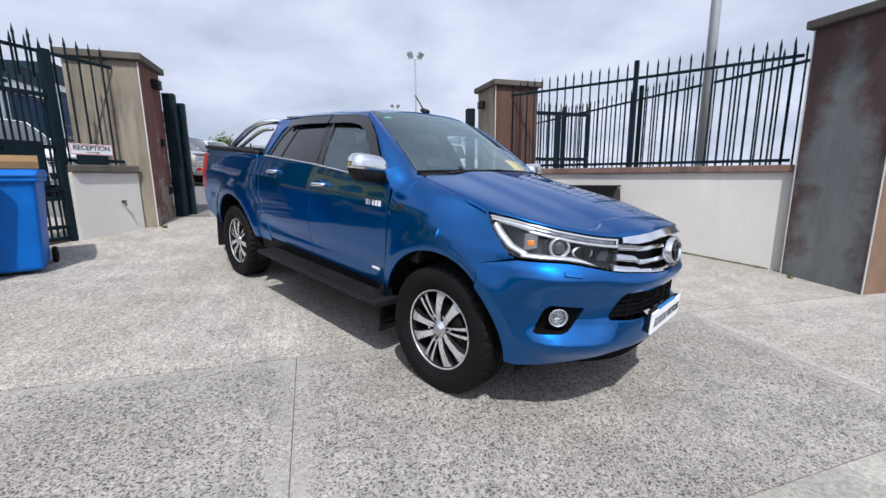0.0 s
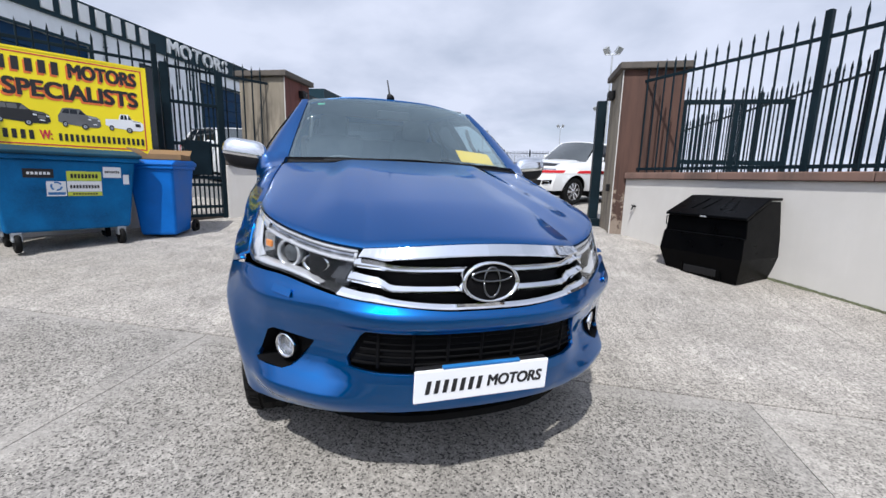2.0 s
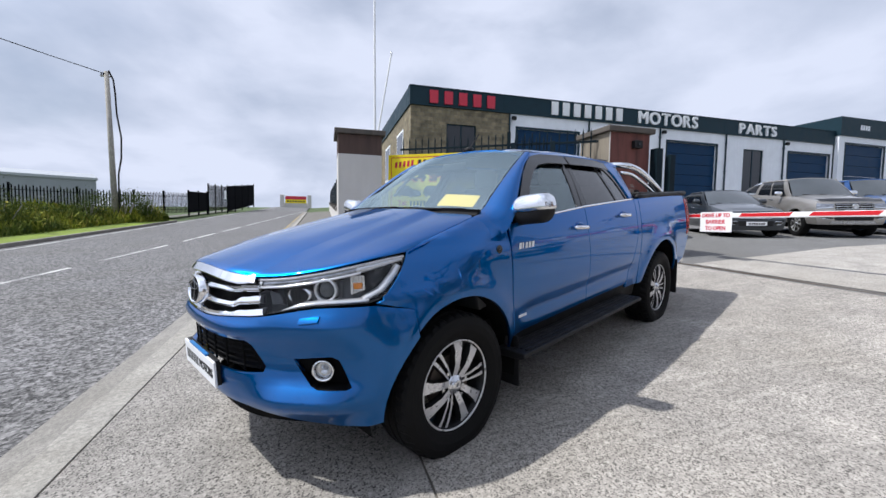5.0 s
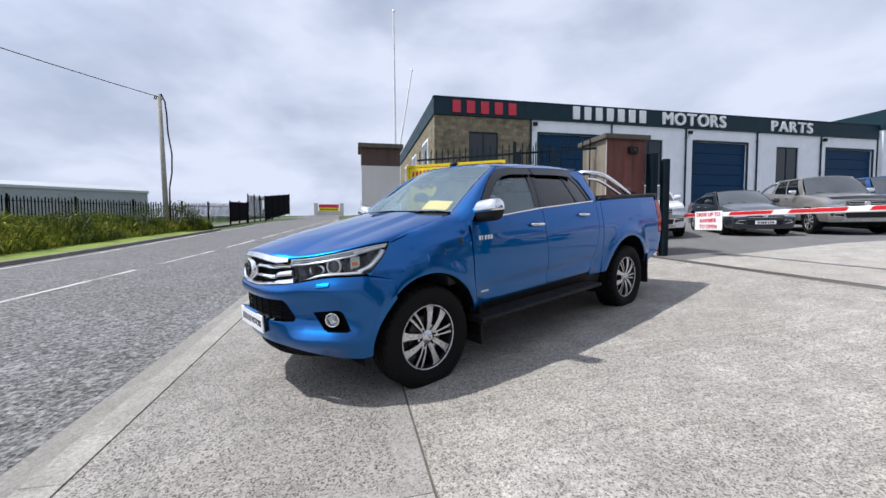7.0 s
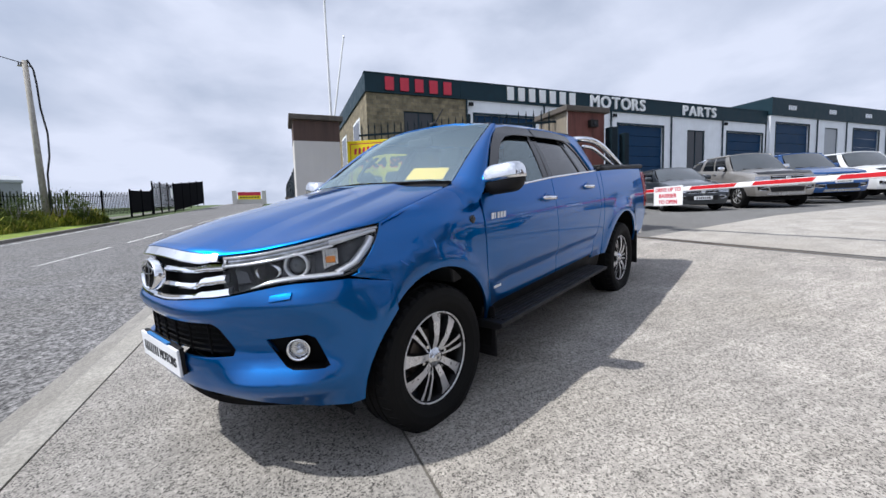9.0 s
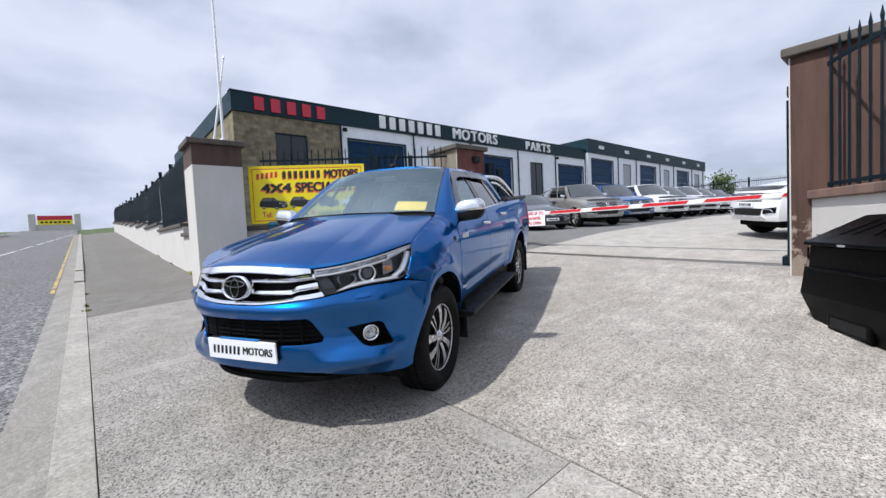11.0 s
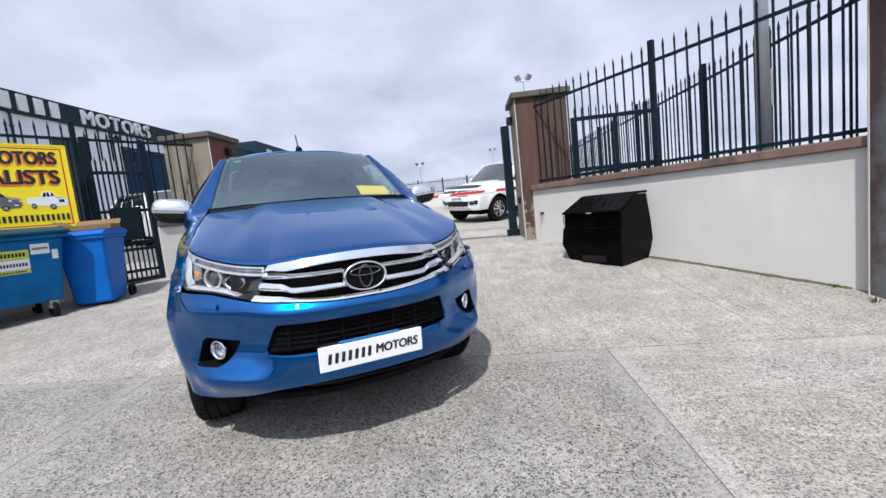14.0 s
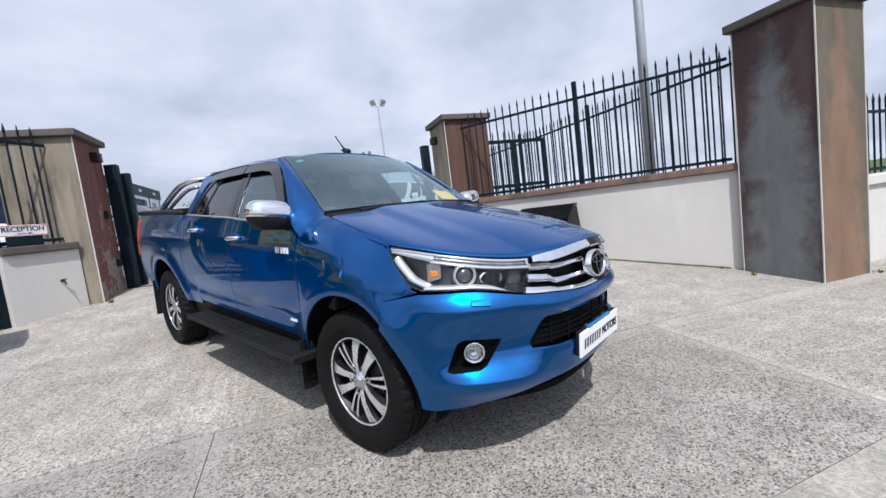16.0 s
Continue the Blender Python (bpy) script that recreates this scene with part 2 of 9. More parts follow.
    k.set("Roughness", k.ramp(mid, (0.3, 0.8), (0.7, 0.96)))
    k.bump(h, 0.55, 0.004)
    return k.m


M_SLAB = concrete("brushed_concrete", (0.395, 0.367, 0.332), brush=(30.0, 2.0, 2.0), agg=0.85, aggscale=125.0, brushed=0.4, pits=0.85)
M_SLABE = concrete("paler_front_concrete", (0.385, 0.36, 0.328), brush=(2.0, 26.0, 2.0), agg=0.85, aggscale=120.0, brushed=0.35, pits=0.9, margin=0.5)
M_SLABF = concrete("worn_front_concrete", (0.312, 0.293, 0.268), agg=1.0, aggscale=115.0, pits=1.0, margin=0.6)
M_KERB = concrete("kerb_concrete", (0.35, 0.333, 0.30), agg=0.35)
M_CHANNEL = concrete("channel_concrete", (0.255, 0.242, 0.22), agg=0.4)
M_PATH = concrete("footpath_concrete", (0.165, 0.155, 0.14), agg=0.45)
M_YARDC = concrete("yard_concrete", (0.40, 0.375, 0.34), agg=0.4)
M_ASPHALT = concrete("worn_asphalt", (0.155, 0.152, 0.153), agg=1.0, aggscale=48.0, mottle=1.0)
M_YARDT = concrete("yard_tarmac", (0.17, 0.168, 0.165), agg=0.6)


def render_mat(name, base, stain, stain_amt=0.5, low=0.0, seed=0.0):
    """Painted cement render: faint trowel relief, rain streaks and grime with shapes of their own."""
    k = Mat(name, base, 0.85)
    p = k.world()
    streak = k.noise(1.0, 5.0, 0.65, p, stretch=(5.0, 5.0, 0.55), dist=0.2)
    blot = k.noise(1.4, 6.0, 0.6, p)
    fine = k.noise(70, 4.0, 0.6, p)
    fac = k.math("MULTIPLY", k.ramp(streak, (0.42, 0.0), (0.62, 1.0)), k.ramp(blot, (0.35, 0.2), (0.65, 1.0)))
    col = k.mix(k.math("MULTIPLY", fac, stain_amt), k.ramp(blot, (0.3, tuple(c * 0.93 for c in base)), (0.7, tuple(min(1, c * 1.05) for c in base))), stain)
    k.set("Base Color", col)
    k.bump(k.math("ADD", fine, k.math("MULTIPLY", blot, 1.5)), 0.25, 0.004)
    return k.m


M_WHITE = render_mat("white_render", (0.56, 0.54, 0.51), (0.42, 0.40, 0.36), 0.2)
M_TAN = render_mat("tan_render", (0.25, 0.215, 0.165), (0.035, 0.03, 0.025), 0.85)
M_MAROON = render_mat("maroon_render", (0.085, 0.052, 0.042), (0.035, 0.025, 0.022), 0.8)
M_BROWN = render_mat("brown_render", (0.105, 0.066, 0.052), (0.03, 0.024, 0.022), 0.9)
M_GREYR = render_mat("grey_render", (0.17, 0.155, 0.145), (0.10, 0.05, 0.045), 0.75)


def patchy_pier(name, axis, mid, half, core, rim):
    """Pier face worn to a bare core with darker paint left along its edges."""
    k = Mat(name, core, 0.85)
    p = k.world()
    sp = k.t.nodes.new("ShaderNodeSeparateXYZ")
    k.t.links.new(p, sp.inputs[0])
    blot, streak = k.noise(2.2, 6.0, 0.65, p), k.noise(1.3, 6.0, 0.7, p, stretch=(2.6, 2.6, 0.8))
    d = k.math("MULTIPLY", k.math("ABSOLUTE", k.math("SUBTRACT", sp.outputs[axis], mid)), 1 / half)
    top = k.math("MULTIPLY", k.math("MAXIMUM", k.math("SUBTRACT", sp.outputs[2], 1.55), 0.0), 0.55)
    e = k.math("ADD", k.math("ADD", d, top), k.math("MULTIPLY", k.math("SUBTRACT", blot, 0.5), 1.9))
    fine = k.noise(70, 4.0, 0.6, p)
    a = k.ramp(streak, (0.3, tuple(c * 0.72 for c in core)), (0.7, tuple(c * 1.15 for c in core)))
    b = k.ramp(streak, (0.3, tuple(c * 0.7 for c in rim)), (0.7, tuple(c * 1.3 for c in rim)))
    k.set("Base Color", k.mix(k.ramp(e, (0.5, 0.0), (1.0, 1.0)), a, b))
    k.bump(k.math("ADD", fine, blot), 0.25, 0.004)
    return k.m


def peeling(name, paint, bare, z0, z1, cut=0.71):
    """Old masonry paint coming away in ragged flakes, most of all low down where it gets wet."""
    k = Mat(name, paint, 0.8)
    p = k.world()
    sp = k.t.nodes.new("ShaderNodeSeparateXYZ")
    k.t.links.new(p, sp.inputs[0])
    blot, rag, fine = k.noise(2.6, 3.0, 0.6, p), k.noise(13.0, 6.0, 0.7, p), k.noise(80, 3.0, 0.6, p)
    streak = k.noise(1.2, 5.0, 0.65, p, stretch=(6.0, 6.0, 0.6))
    low = k.math("MULTIPLY", k.math("SUBTRACT", z1, sp.outputs[2]), 1 / (z1 - z0))
    e = k.math("ADD", k.math("ADD", k.math("MULTIPLY", blot, 0.75), k.math("MULTIPLY", rag, 0.45)), k.math("MULTIPLY", low, 0.22))
    flake = k.ramp(e, (cut, 0.0), (cut + 0.04, 1.0))
    a = k.ramp(streak, (0.32, tuple(c * 0.55 for c in paint)), (0.5, paint), (0.75, tuple(c * 1.3 for c in paint)))
    b = k.ramp(rag, (0.3, tuple(c * 0.65 for c in bare)), (0.7, tuple(c * 1.15 for c in bare)))
    k.set("Base Color", k.mix(flake, a, b))
    k.bump(k.math("ADD", fine, k.math("MULTIPLY", flake, -1.5)), 0.35, 0.004)
    return k.m


M_PEELM = peeling("peeling_maroon", (0.13, 0.045, 0.036), (0.21, 0.18, 0.155), 0.4, 2.2)
M_PEELB = peeling("peeling_brown", (0.078, 0.038, 0.027), (0.24, 0.19, 0.15), 0.3, 1.5, 0.73)
M_PIERS = patchy_pier("pier_side_render", 1, 3.365, 0.445, (0.17, 0.178, 0.178), (0.075, 0.045, 0.042))
M_PIERF = patchy_pier("pier_front_render", 0, 6.66, 0.455, (0.195, 0.118, 0.077), (0.105, 0.088, 0.064))
M_COPE = render_mat("coping_stone", (0.10, 0.086, 0.073), (0.05, 0.045, 0.04), 0.8)
M_COPER = render_mat("red_brown_coping", (0.19, 0.115, 0.09), (0.05, 0.04, 0.035), 0.8)
M_FENCE = speckled("dark_green_steel", (0.006, 0.0145, 0.0205), 0.5, 0.35, 3.0, 40.0, 0.1, 0.002, Specular_IOR_Level=0.12)

k = Mat("rough_grass", (0.07, 0.11, 0.03), 0.9)
_n, _f = k.noise(0.6, 6.0, 0.6, k.world()), k.noise(14, 4.0, 0.7, k.world())
k.set("Base Color", k.mix(_f, k.ramp(_n, (0.3, (0.05, 0.075, 0.02)), (0.6, (0.09, 0.13, 0.035)), (0.8, (0.14, 0.13, 0.05))), (0.035, 0.06, 0.015)))
k.bump(_f, 0.8, 0.05)
M_GRASS = k.m

M_MOSS = speckled("moss_and_grit", (0.075, 0.082, 0.045), 0.95, 0.6, 14.0, 110.0, 0.6, 0.006)
M_DARKSOIL = speckled("joint_grit", (0.11, 0.10, 0.085), 0.95, 0.4, 9.0, 90.0, 0.5, 0.004)
M_STEEL = speckled("worn_steel", (0.12, 0.10, 0.085), 0.55, 0.4, 8.0, 80.0, 0.3, 0.002, 0.6)
M_PANEL = render_mat("white_panel", (0.80, 0.83, 0.87), (0.6, 0.63, 0.67), 0.2)
k = Mat("tan_block", (0.22, 0.19, 0.13), 0.9)
_s = k.t.nodes.new("ShaderNodeSeparateXYZ")
k.t.links.new(k.world(), _s.inputs[0])
_v = k.t.nodes.new("ShaderNodeCombineXYZ")
k.t.links.new(k.math("ADD", _s.outputs[0], _s.outputs[1]), _v.inputs[0])
k.t.links.new(_s.outputs[2], _v.inputs[1])
_b = k.t.nodes.new("ShaderNodeTexBrick")
for _i, _x in (("Scale", 1.0), ("Brick Width", 0.45), ("Row Height", 0.225), ("Mortar Size", 0.012), ("Bias", 0.0)):
    _b.inputs[_i].default_value = _x
_b.inputs["Color1"].default_value, _b.inputs["Color2"].default_value, _b.inputs["Mortar"].default_value = (0.26, 0.215, 0.135, 1), (0.15, 0.125, 0.08, 1), (0.16, 0.15, 0.12, 1)
k.t.links.new(_v.outputs[0], _b.inputs["Vector"])
k.set("Base Color", k.mix(0.55, _b.outputs["Color"], k.mix(1.0, _b.outputs["Color"], k.ramp(k.noise(2.6, 6.0, 0.7, k.world()), (0.36, 0.45), (0.62, 1.35)), "MULTIPLY")))
k.bump(_b.outputs["Fac"], -0.4, 0.01)
M_BRICK = k.m
M_NAVY = speckled("navy_cladding", (0.010, 0.031, 0.044), 0.5, 0.15, 2.0, 30.0, 0.05, Specular_IOR_Level=0.2)

M_DOORBLUE = speckled("door_blue", (0.003, 0.032, 0.085), 0.45, 0.12, 2.0, 30.0, 0.05, Specular_IOR_Level=0.15)
M_DOORGREY = speckled("door_grey", (0.35, 0.37, 0.40), 0.5, 0.1)
M_DARKGL = speckled("dark_window_glass", (0.012, 0.016, 0.022), 0.06, 0.2, 1.0, 9.0, 0.0)
M_SIGNRED = speckled("red_sign_face", (0.55, 0.02, 0.05), 0.4, 0.06)
M_SIGNWH = speckled("white_sign_face", (0.80, 0.81, 0.82), 0.4, 0.04)
M_SIGNOR = speckled("orange_red_print", (0.75, 0.16, 0.03), 0.4, 0.05)
M_DOORGREYD = speckled("dark_grey_print", (0.12, 0.12, 0.125), 0.5, 0.2)
M_SIGNYE = speckled("yellow_sign_face", (0.90, 0.72, 0.006), 0.4, 0.05, 2.0, 60.0)
M_BINBLUE = speckled("blue_bin_plastic", (0.003, 0.11, 0.42), 0.45, 0.15, 4.0, 90.0, 0.1, Specular_IOR_Level=0.2)
M_SKIPBLUE = speckled("faded_blue_bin", (0.003, 0.115, 0.30), 0.5, 0.35, 3.0, 50.0, 0.15, Specular_IOR_Level=0.2)
M_BINLID = speckled("dark_teal_lid", (0.006, 0.04, 0.07), 0.5, 0.35, 4.0, 70.0, 0.1, Specular_IOR_Level=0.2)
M_GRIT = speckled("black_grit_bin", (0.0012, 0.0013, 0.0016), 0.32, 0.3, 5.0, 90.0, 0.2, Specular_IOR_Level=0.06)
M_CARD = speckled("brown_cardboard", (0.20, 0.12, 0.055), 0.9, 0.15)
M_GALV = speckled("galvanised_steel", (0.42, 0.44, 0.46), 0.45, 0.12, 4.0, 60.0, 0.1, 0.001, 0.5)
M_WOODP = speckled("weathered_pole_wood", (0.33, 0.31, 0.28), 0.9, 0.25, 5.0, 40.0, 0.5, 0.006)
M_REFRED = speckled("red_reflective", (0.55, 0.012, 0.02), 0.4, 0.06)
M_LABELY = speckled("lime_label", (0.55, 0.62, 0.06), 0.5, 0.06)
M_LEAF = speckled("leaf_green", (0.075, 0.11, 0.025), 0.8, 0.35, 3.0, 20.0, 0.2)


def worn_line(name, base, under):
    """Road paint worn through to the asphalt."""
    k = Mat(name, base, 0.75)
    w = k.world()
    wear = k.math("ADD", k.math("MULTIPLY", k.noise(1.1, 4.0, 0.6, w), 0.6), k.math("MULTIPLY", k.noise(45, 3.0, 0.7, w), 0.4))
    k.set("Base Color", k.mix(k.ramp(wear, (0.38, 1.0), (0.52, 0.0)), base, under))
    return k.m


M_LINEW = worn_line("worn_white_line", (0.55, 0.55, 0.53), (0.15, 0.15, 0.15))
M_LINEY = worn_line("worn_yellow_line", (0.42, 0.30, 0.09), (0.135, 0.13, 0.125))
M_LAWN = speckled("mown_grass", (0.145, 0.20, 0.016), 0.85, 0.4, 1.5, 40.0, 0.5, 0.02)
k = Mat("roadside_weeds", (0.16, 0.17, 0.05), 0.9, Specular_IOR_Level=0.2)
_g = k.t.nodes.new("ShaderNodeNewGeometry")
_p = k.noise(0.35, 4.0, 0.6, k.world())
_c = k.ramp(_g.outputs["Random Per Island"], (0.0, (0.05, 0.08, 0.012)), (0.4, (0.19, 0.23, 0.025)), (0.8, (0.36, 0.36, 0.04)), (1.0, (0.46, 0.36, 0.10)))
k.set("Base Color", k.mix(k.ramp(_p, (0.40, 0.0), (0.55, 0.85)), _c, k.ramp(_g.outputs["Random Per Island"], (0.0, (0.02, 0.04, 0.009)), (1.0, (0.07, 0.11, 0.02)))))
M_WEED = k.m
# distance haze is put into the hill's blue base colour
M_HILL = speckled("hazy_hill", (0.16, 0.22, 0.30), 0.95, 0.15, 0.01, 0.05, 0.0)
M_BOARD = speckled("black_weathered_board", (0.006, 0.0065, 0.008), 0.95, 0.4, 1.0, 9.0, 0.3, 0.01, Specular_IOR_Level=0.03)
M_SHED = speckled("grey_shed_cladding", (0.30, 0.32, 0.34), 0.55, 0.12, 0.4, 8.0, 0.05)

# ---- ground ----
KNOTS_Y = ((-90, -1.4), (-60, -0.9), (-12.3, -0.14), (0.5, -0.05), (1.05, 0.07), (2.8, 0.165), (5, 0.30), (6, 0.38), (7.5, 0.54), (8.2, 0.61), (12.3, 0.91), (22.7, 1.22), (45, 1.5), (90, 1.7), (900, 2.5))
KNOTS_X = ((-900, 9.0), (-160, 6.3), (-105, 5.0), (-12, 0.46), (-4, 0.13), (0, 0.0), (3.5, -0.098), (7, -0.23), (30, -0.9), (900, -3.0))


def smoothstep(a, b, x):
    t = max(0.0, min(1.0, (x - a) / (b - a)))
    return t * t * (3 - 2 * t)


def ground_z(x, y):
    """Height of the sloping ground: it climbs from the road through the gate, and along the road to the west."""
    a = float(np.interp(y, [k[0] for k in KNOTS_Y], [k[1] for k in KNOTS_Y]))
    # the apron swells a little towards the east wing wall
    off = (3.84 - x) * 0.826 + (7.53 - y) * 0.563
    a += 0.065 * smoothstep(1.7, 0.0, off) * smoothstep(3.4, 5.4, y) * smoothstep(8.36, 7.7, y)
    return a + float(np.interp(x, [k[0] for k in KNOTS_X], [k[1] for k in KNOTS_X]))


def kerb_y(x):
    return 1.06 + 0.021 * x


def sheet(xs, ys, z=0.0, bow=None):
    """A sheet of ground over a grid of plan lines; the lines along x may shift by bow(x)."""
    bm = bmesh.new()
    g = []
    for x in xs:
        row = []
        for y in ys:
            yy = y + (bow(x) if bow else 0.0)
            row.append(bm.verts.new((x, yy, ground_z(x, yy) + (z(x, yy) if callable(z) else z))))
        g.append(row)
    for a, b in zip(g, g[1:]):
        for i in range(len(ys) - 1):
            bm.faces.new((a[i], b[i], b[i + 1], a[i + 1]))
    return bm


def frange(a, b, n):
    return [a + (b - a) * i / n for i in range(n + 1)]


def thick_sheet(xs, ys, top=0.0, depth=0.12, bow=None):
    """A slab that follows the ground, with sides."""
    bm = sheet(xs, ys, top, bow)
    r = bmesh.ops.extrude_face_region(bm, geom=list(bm.faces))
    vs = [v for v in r["geom"] if isinstance(v, bmesh.types.BMVert)]
    for v in vs:
        v.co.z -= depth
    bmesh.ops.recalc_face_normals(bm, faces=bm.faces)
    return bm


FAR_X = [-900, -400, -220, -160, -130, -105, -80, -60, -45, -34, -26, -20, -16, -12, -9, -6.5, -4, -2, 0, 1.75, 3.5, 5.2, 7, 10, 15, 22, 30, 60, 150, 400, 900]
bm = sheet(FAR_X, [-900, -400, -200, -120, -90, -60, -40, -25, -18, -12.3, -8, -4, 0.5, 1.05, 2.8, 5, 6, 7.5, 8.2, 10, 12.3, 16, 22.7, 32, 45, 65, 90, 200, 400, 900], lambda x, y: -0.16 if y < 30 else -0.05)
solid("ground", bm, M_GRASS, "rough green grassland reaching the horizon", kind="structure")

# road along the kerb, two lanes
XR = [x for x in FAR_X if -160 <= x <= 60]
bm = sheet(XR, [-8.1, -6.5, -5.0, -2.5, -0.5, -0.13], -0.02, lambda x: kerb_y(x) - 0.24)
solid("road", bm, M_ASPHALT, "worn grey asphalt road with exposed chippings", "road")
bm = thick_sheet(frange(-60, 20, 40), [-0.50, -0.20], 0.0, 0.08, kerb_y)
solid("road_channel", bm, M_CHANNEL, "smooth concrete drainage channel beside the kerb", "channel")


def road_line(name, offset, width, runs, label, mat, skew=0.0):
    """A painted line along the road, offset metres from the kerb."""
    at = lambda x: kerb_y(x) + offset + skew * x
    bm = bmesh.new()
    for a, b in runs:
        n = max(1, int((b - a) / 3))
        g = [[bm.verts.new((x, at(x) + d, ground_z(x, at(x) + d) - 0.016)) for d in (-width / 2, width / 2)] for x in frange(a, b, n)]
        for p, q in zip(g, g[1:]):
            bm.faces.new((p[0], q[0], q[1], p[1]))
    solid(name, bm, mat, label, "road marking", kind="structure")


road_line("centre_line", -4.68, 0.11, [(x, x + 4.2) for x in frange(-62.1, 20.4, 15)], "worn white dashed centre line on the road", M_LINEW, -0.062)
road_line("edge_line", -0.57, 0.075, [(-60, -28.3), (-28, -9.1), (-8.8, -4), (-3.7, 3.2), (3.5, 9), (9.2, 20)], "worn yellow line beside the kerb", M_LINEY)
road_line("far_edge_line", -7.9, 0.1, [(-100, 30)], "worn white edge line beside the verge", M_LINEW)

# kerb stones, each a block
kerb = thing("kerb", "row of pale concrete kerb stones between road and apron", "kerb", kind="structure")


def kerb_block(x0, x1, up):
    y0, y1 = kerb_y((x0 + x1) / 2) - 0.20, kerb_y((x0 + x1) / 2) - 0.005
    bm = bmesh.new()
    add_box(bm, x0 + 0.0015, x1 - 0.0015, y0, y1, -0.14, up, 0.004)
    for x in frange(x0, x1, 6)[1:-1]:
        bmesh.ops.bisect_plane(bm, geom=list(bm.verts) + list(bm.edges) + list(bm.faces), plane_co=(x, 0, 0), plane_no=(1, 0, 0))
    for v in bm.verts:
        v.co.z += ground_z(v.co.x, kerb_y(v.co.x))
        v.co.y += 0.021 * (v.co.x - (x0 + x1) / 2)
    return bm


x = -60.0
while x < 22:
    up = 0.006 if -9 < x < 9 else min(0.08, 0.006 + 0.014 * max(-9 - x, x - 9))
    part("kerb_stone", kerb_block(x, x + 3.0, up), M_KERB, kerb)
    x += 3.0

# entrance apron of cast slabs with open joints
apron = thing("apron", "brushed grey concrete apron of cast slabs in front of the gate", "pavement", kind="structure")
J = 0.0025
CROSS = 0.0186  # the cross joint runs a little askew to the kerb


def slab(x0, x1, y0, y1, mat, bow0=False):
    """One slab; its lower edge may follow the kerb."""
    nx, ny = max(2, int((x1 - x0) / 0.45)), max(2, int(abs(y1 - y0) / 0.45))
    bm = bmesh.new()
    g = []
    for x in frange(x0 + J, x1 - J, nx):
        lo = kerb_y(x) - 0.0015 if bow0 else y0
        lo, hi = (lo, y1 + CROSS * x) if bow0 else (y0 + CROSS * x, y1)
        g.append([bm.verts.new((x, y, ground_z(x, y))) for y in frange(lo + J, hi - J, ny)])
    for a, b in zip(g, g[1:]):
        for i in range(ny):
            bm.faces.new((a[i], b[i], b[i + 1], a[i + 1]))
    r = bmesh.ops.extrude_face_region(bm, geom=list(bm.faces))
    for v in r["geom"]:
        if isinstance(v, bmesh.types.BMVert):
            v.co.z -= 0.1
    bmesh.ops.recalc_face_normals(bm, faces=bm.faces)
    return part("slab", bm, mat, apron)


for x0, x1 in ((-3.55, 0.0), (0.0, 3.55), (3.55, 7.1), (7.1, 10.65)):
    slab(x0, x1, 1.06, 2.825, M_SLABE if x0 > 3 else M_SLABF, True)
for x0, x1 in ((-4.9, 4.87), (4.87, 8.2)):
    slab(x0, x1, 2.835, 8.35, M_SLAB)
for x0, x1 in ((10.65, 14.2), (14.2, 22)):
    slab(x0, x1, 1.06, 2.83, M_PATH, True)
# dark bed under the joints
bm = sheet(frange(-5.2, 22, 40), frange(0.86, 8.6, 24), -0.008)
solid("apron_bed", bm, M_DARKSOIL, "dark grit bed under the slab joints", "bedding")
# footpath to the west, beside the boundary wall
path = thing("footpath", "darker worn concrete footpath climbing beside the boundary wall", "footpath", kind="structure")
x = -3.55
while x > -58:
    n = 4
    bm = bmesh.new()
    g = [[bm.verts.new((xx, y, ground_z(xx, y))) for y in frange(kerb_y(xx) + J, 2.95, 5)] for xx in frange(x - 5.0 + J, x - J, n)]
    for a, b in zip(g, g[1:]):
        for i in range(5):
            bm.faces.new((a[i], b[i], b[i + 1], a[i + 1]))
    r = bmesh.ops.extrude_face_region(bm, geom=list(bm.faces))
    for v in r["geom"]:
        if isinstance(v, bmesh.types.BMVert):
            v.co.z -= 0.1
    bmesh.ops.recalc_face_normals(bm, faces=bm.faces)
    part("slab", bm, M_PATH, path)
    x -= 5.0

# yard behind the gate: tarmac with a concrete lane
bm = sheet([-30, -24, -20, -16, -12, -9, -6.5, -4, -2, 0, 3.5, 7, 10, 18, 30], [8.36, 9, 10, 11, 12.3, 15, 18, 22.7, 30, 38, 45, 60, 90], -0.004)
solid("yard", bm, M_YARDT, "dark worn tarmac sales yard", "yard")
bm = bmesh.new()
g = []
for y in frange(8.55, 60, 40):
    l = -1.2 - 0.03 * (y - 8.5)
    g.append([bm.verts.new((x, y, ground_z(x, y) + 0.004)) for x in frange(l, 10, 8)])
for a, b in zip(g, g[1:]):
    for i in range(8):
        bm.faces.new((a[i], a[i + 1], b[i + 1], b[i]))
solid("yard_lane", bm, M_YARDC, "pale concrete driving lane through the yard", "lane")
bm = bmesh.new()
for y0, y1 in ((8.43, 8.455), (8.495, 8.52)):
    vs = add_box(bm, -2.1, 9.5, y0, y1, -0.05, 0.006, 0.004)
for v in bm.verts:
    v.co.z += ground_z(v.co.x, 8.45)
solid("gate_track", bm, M_STEEL, "rusty steel sliding gate track set in the ground", "track")

# ---- piers ----


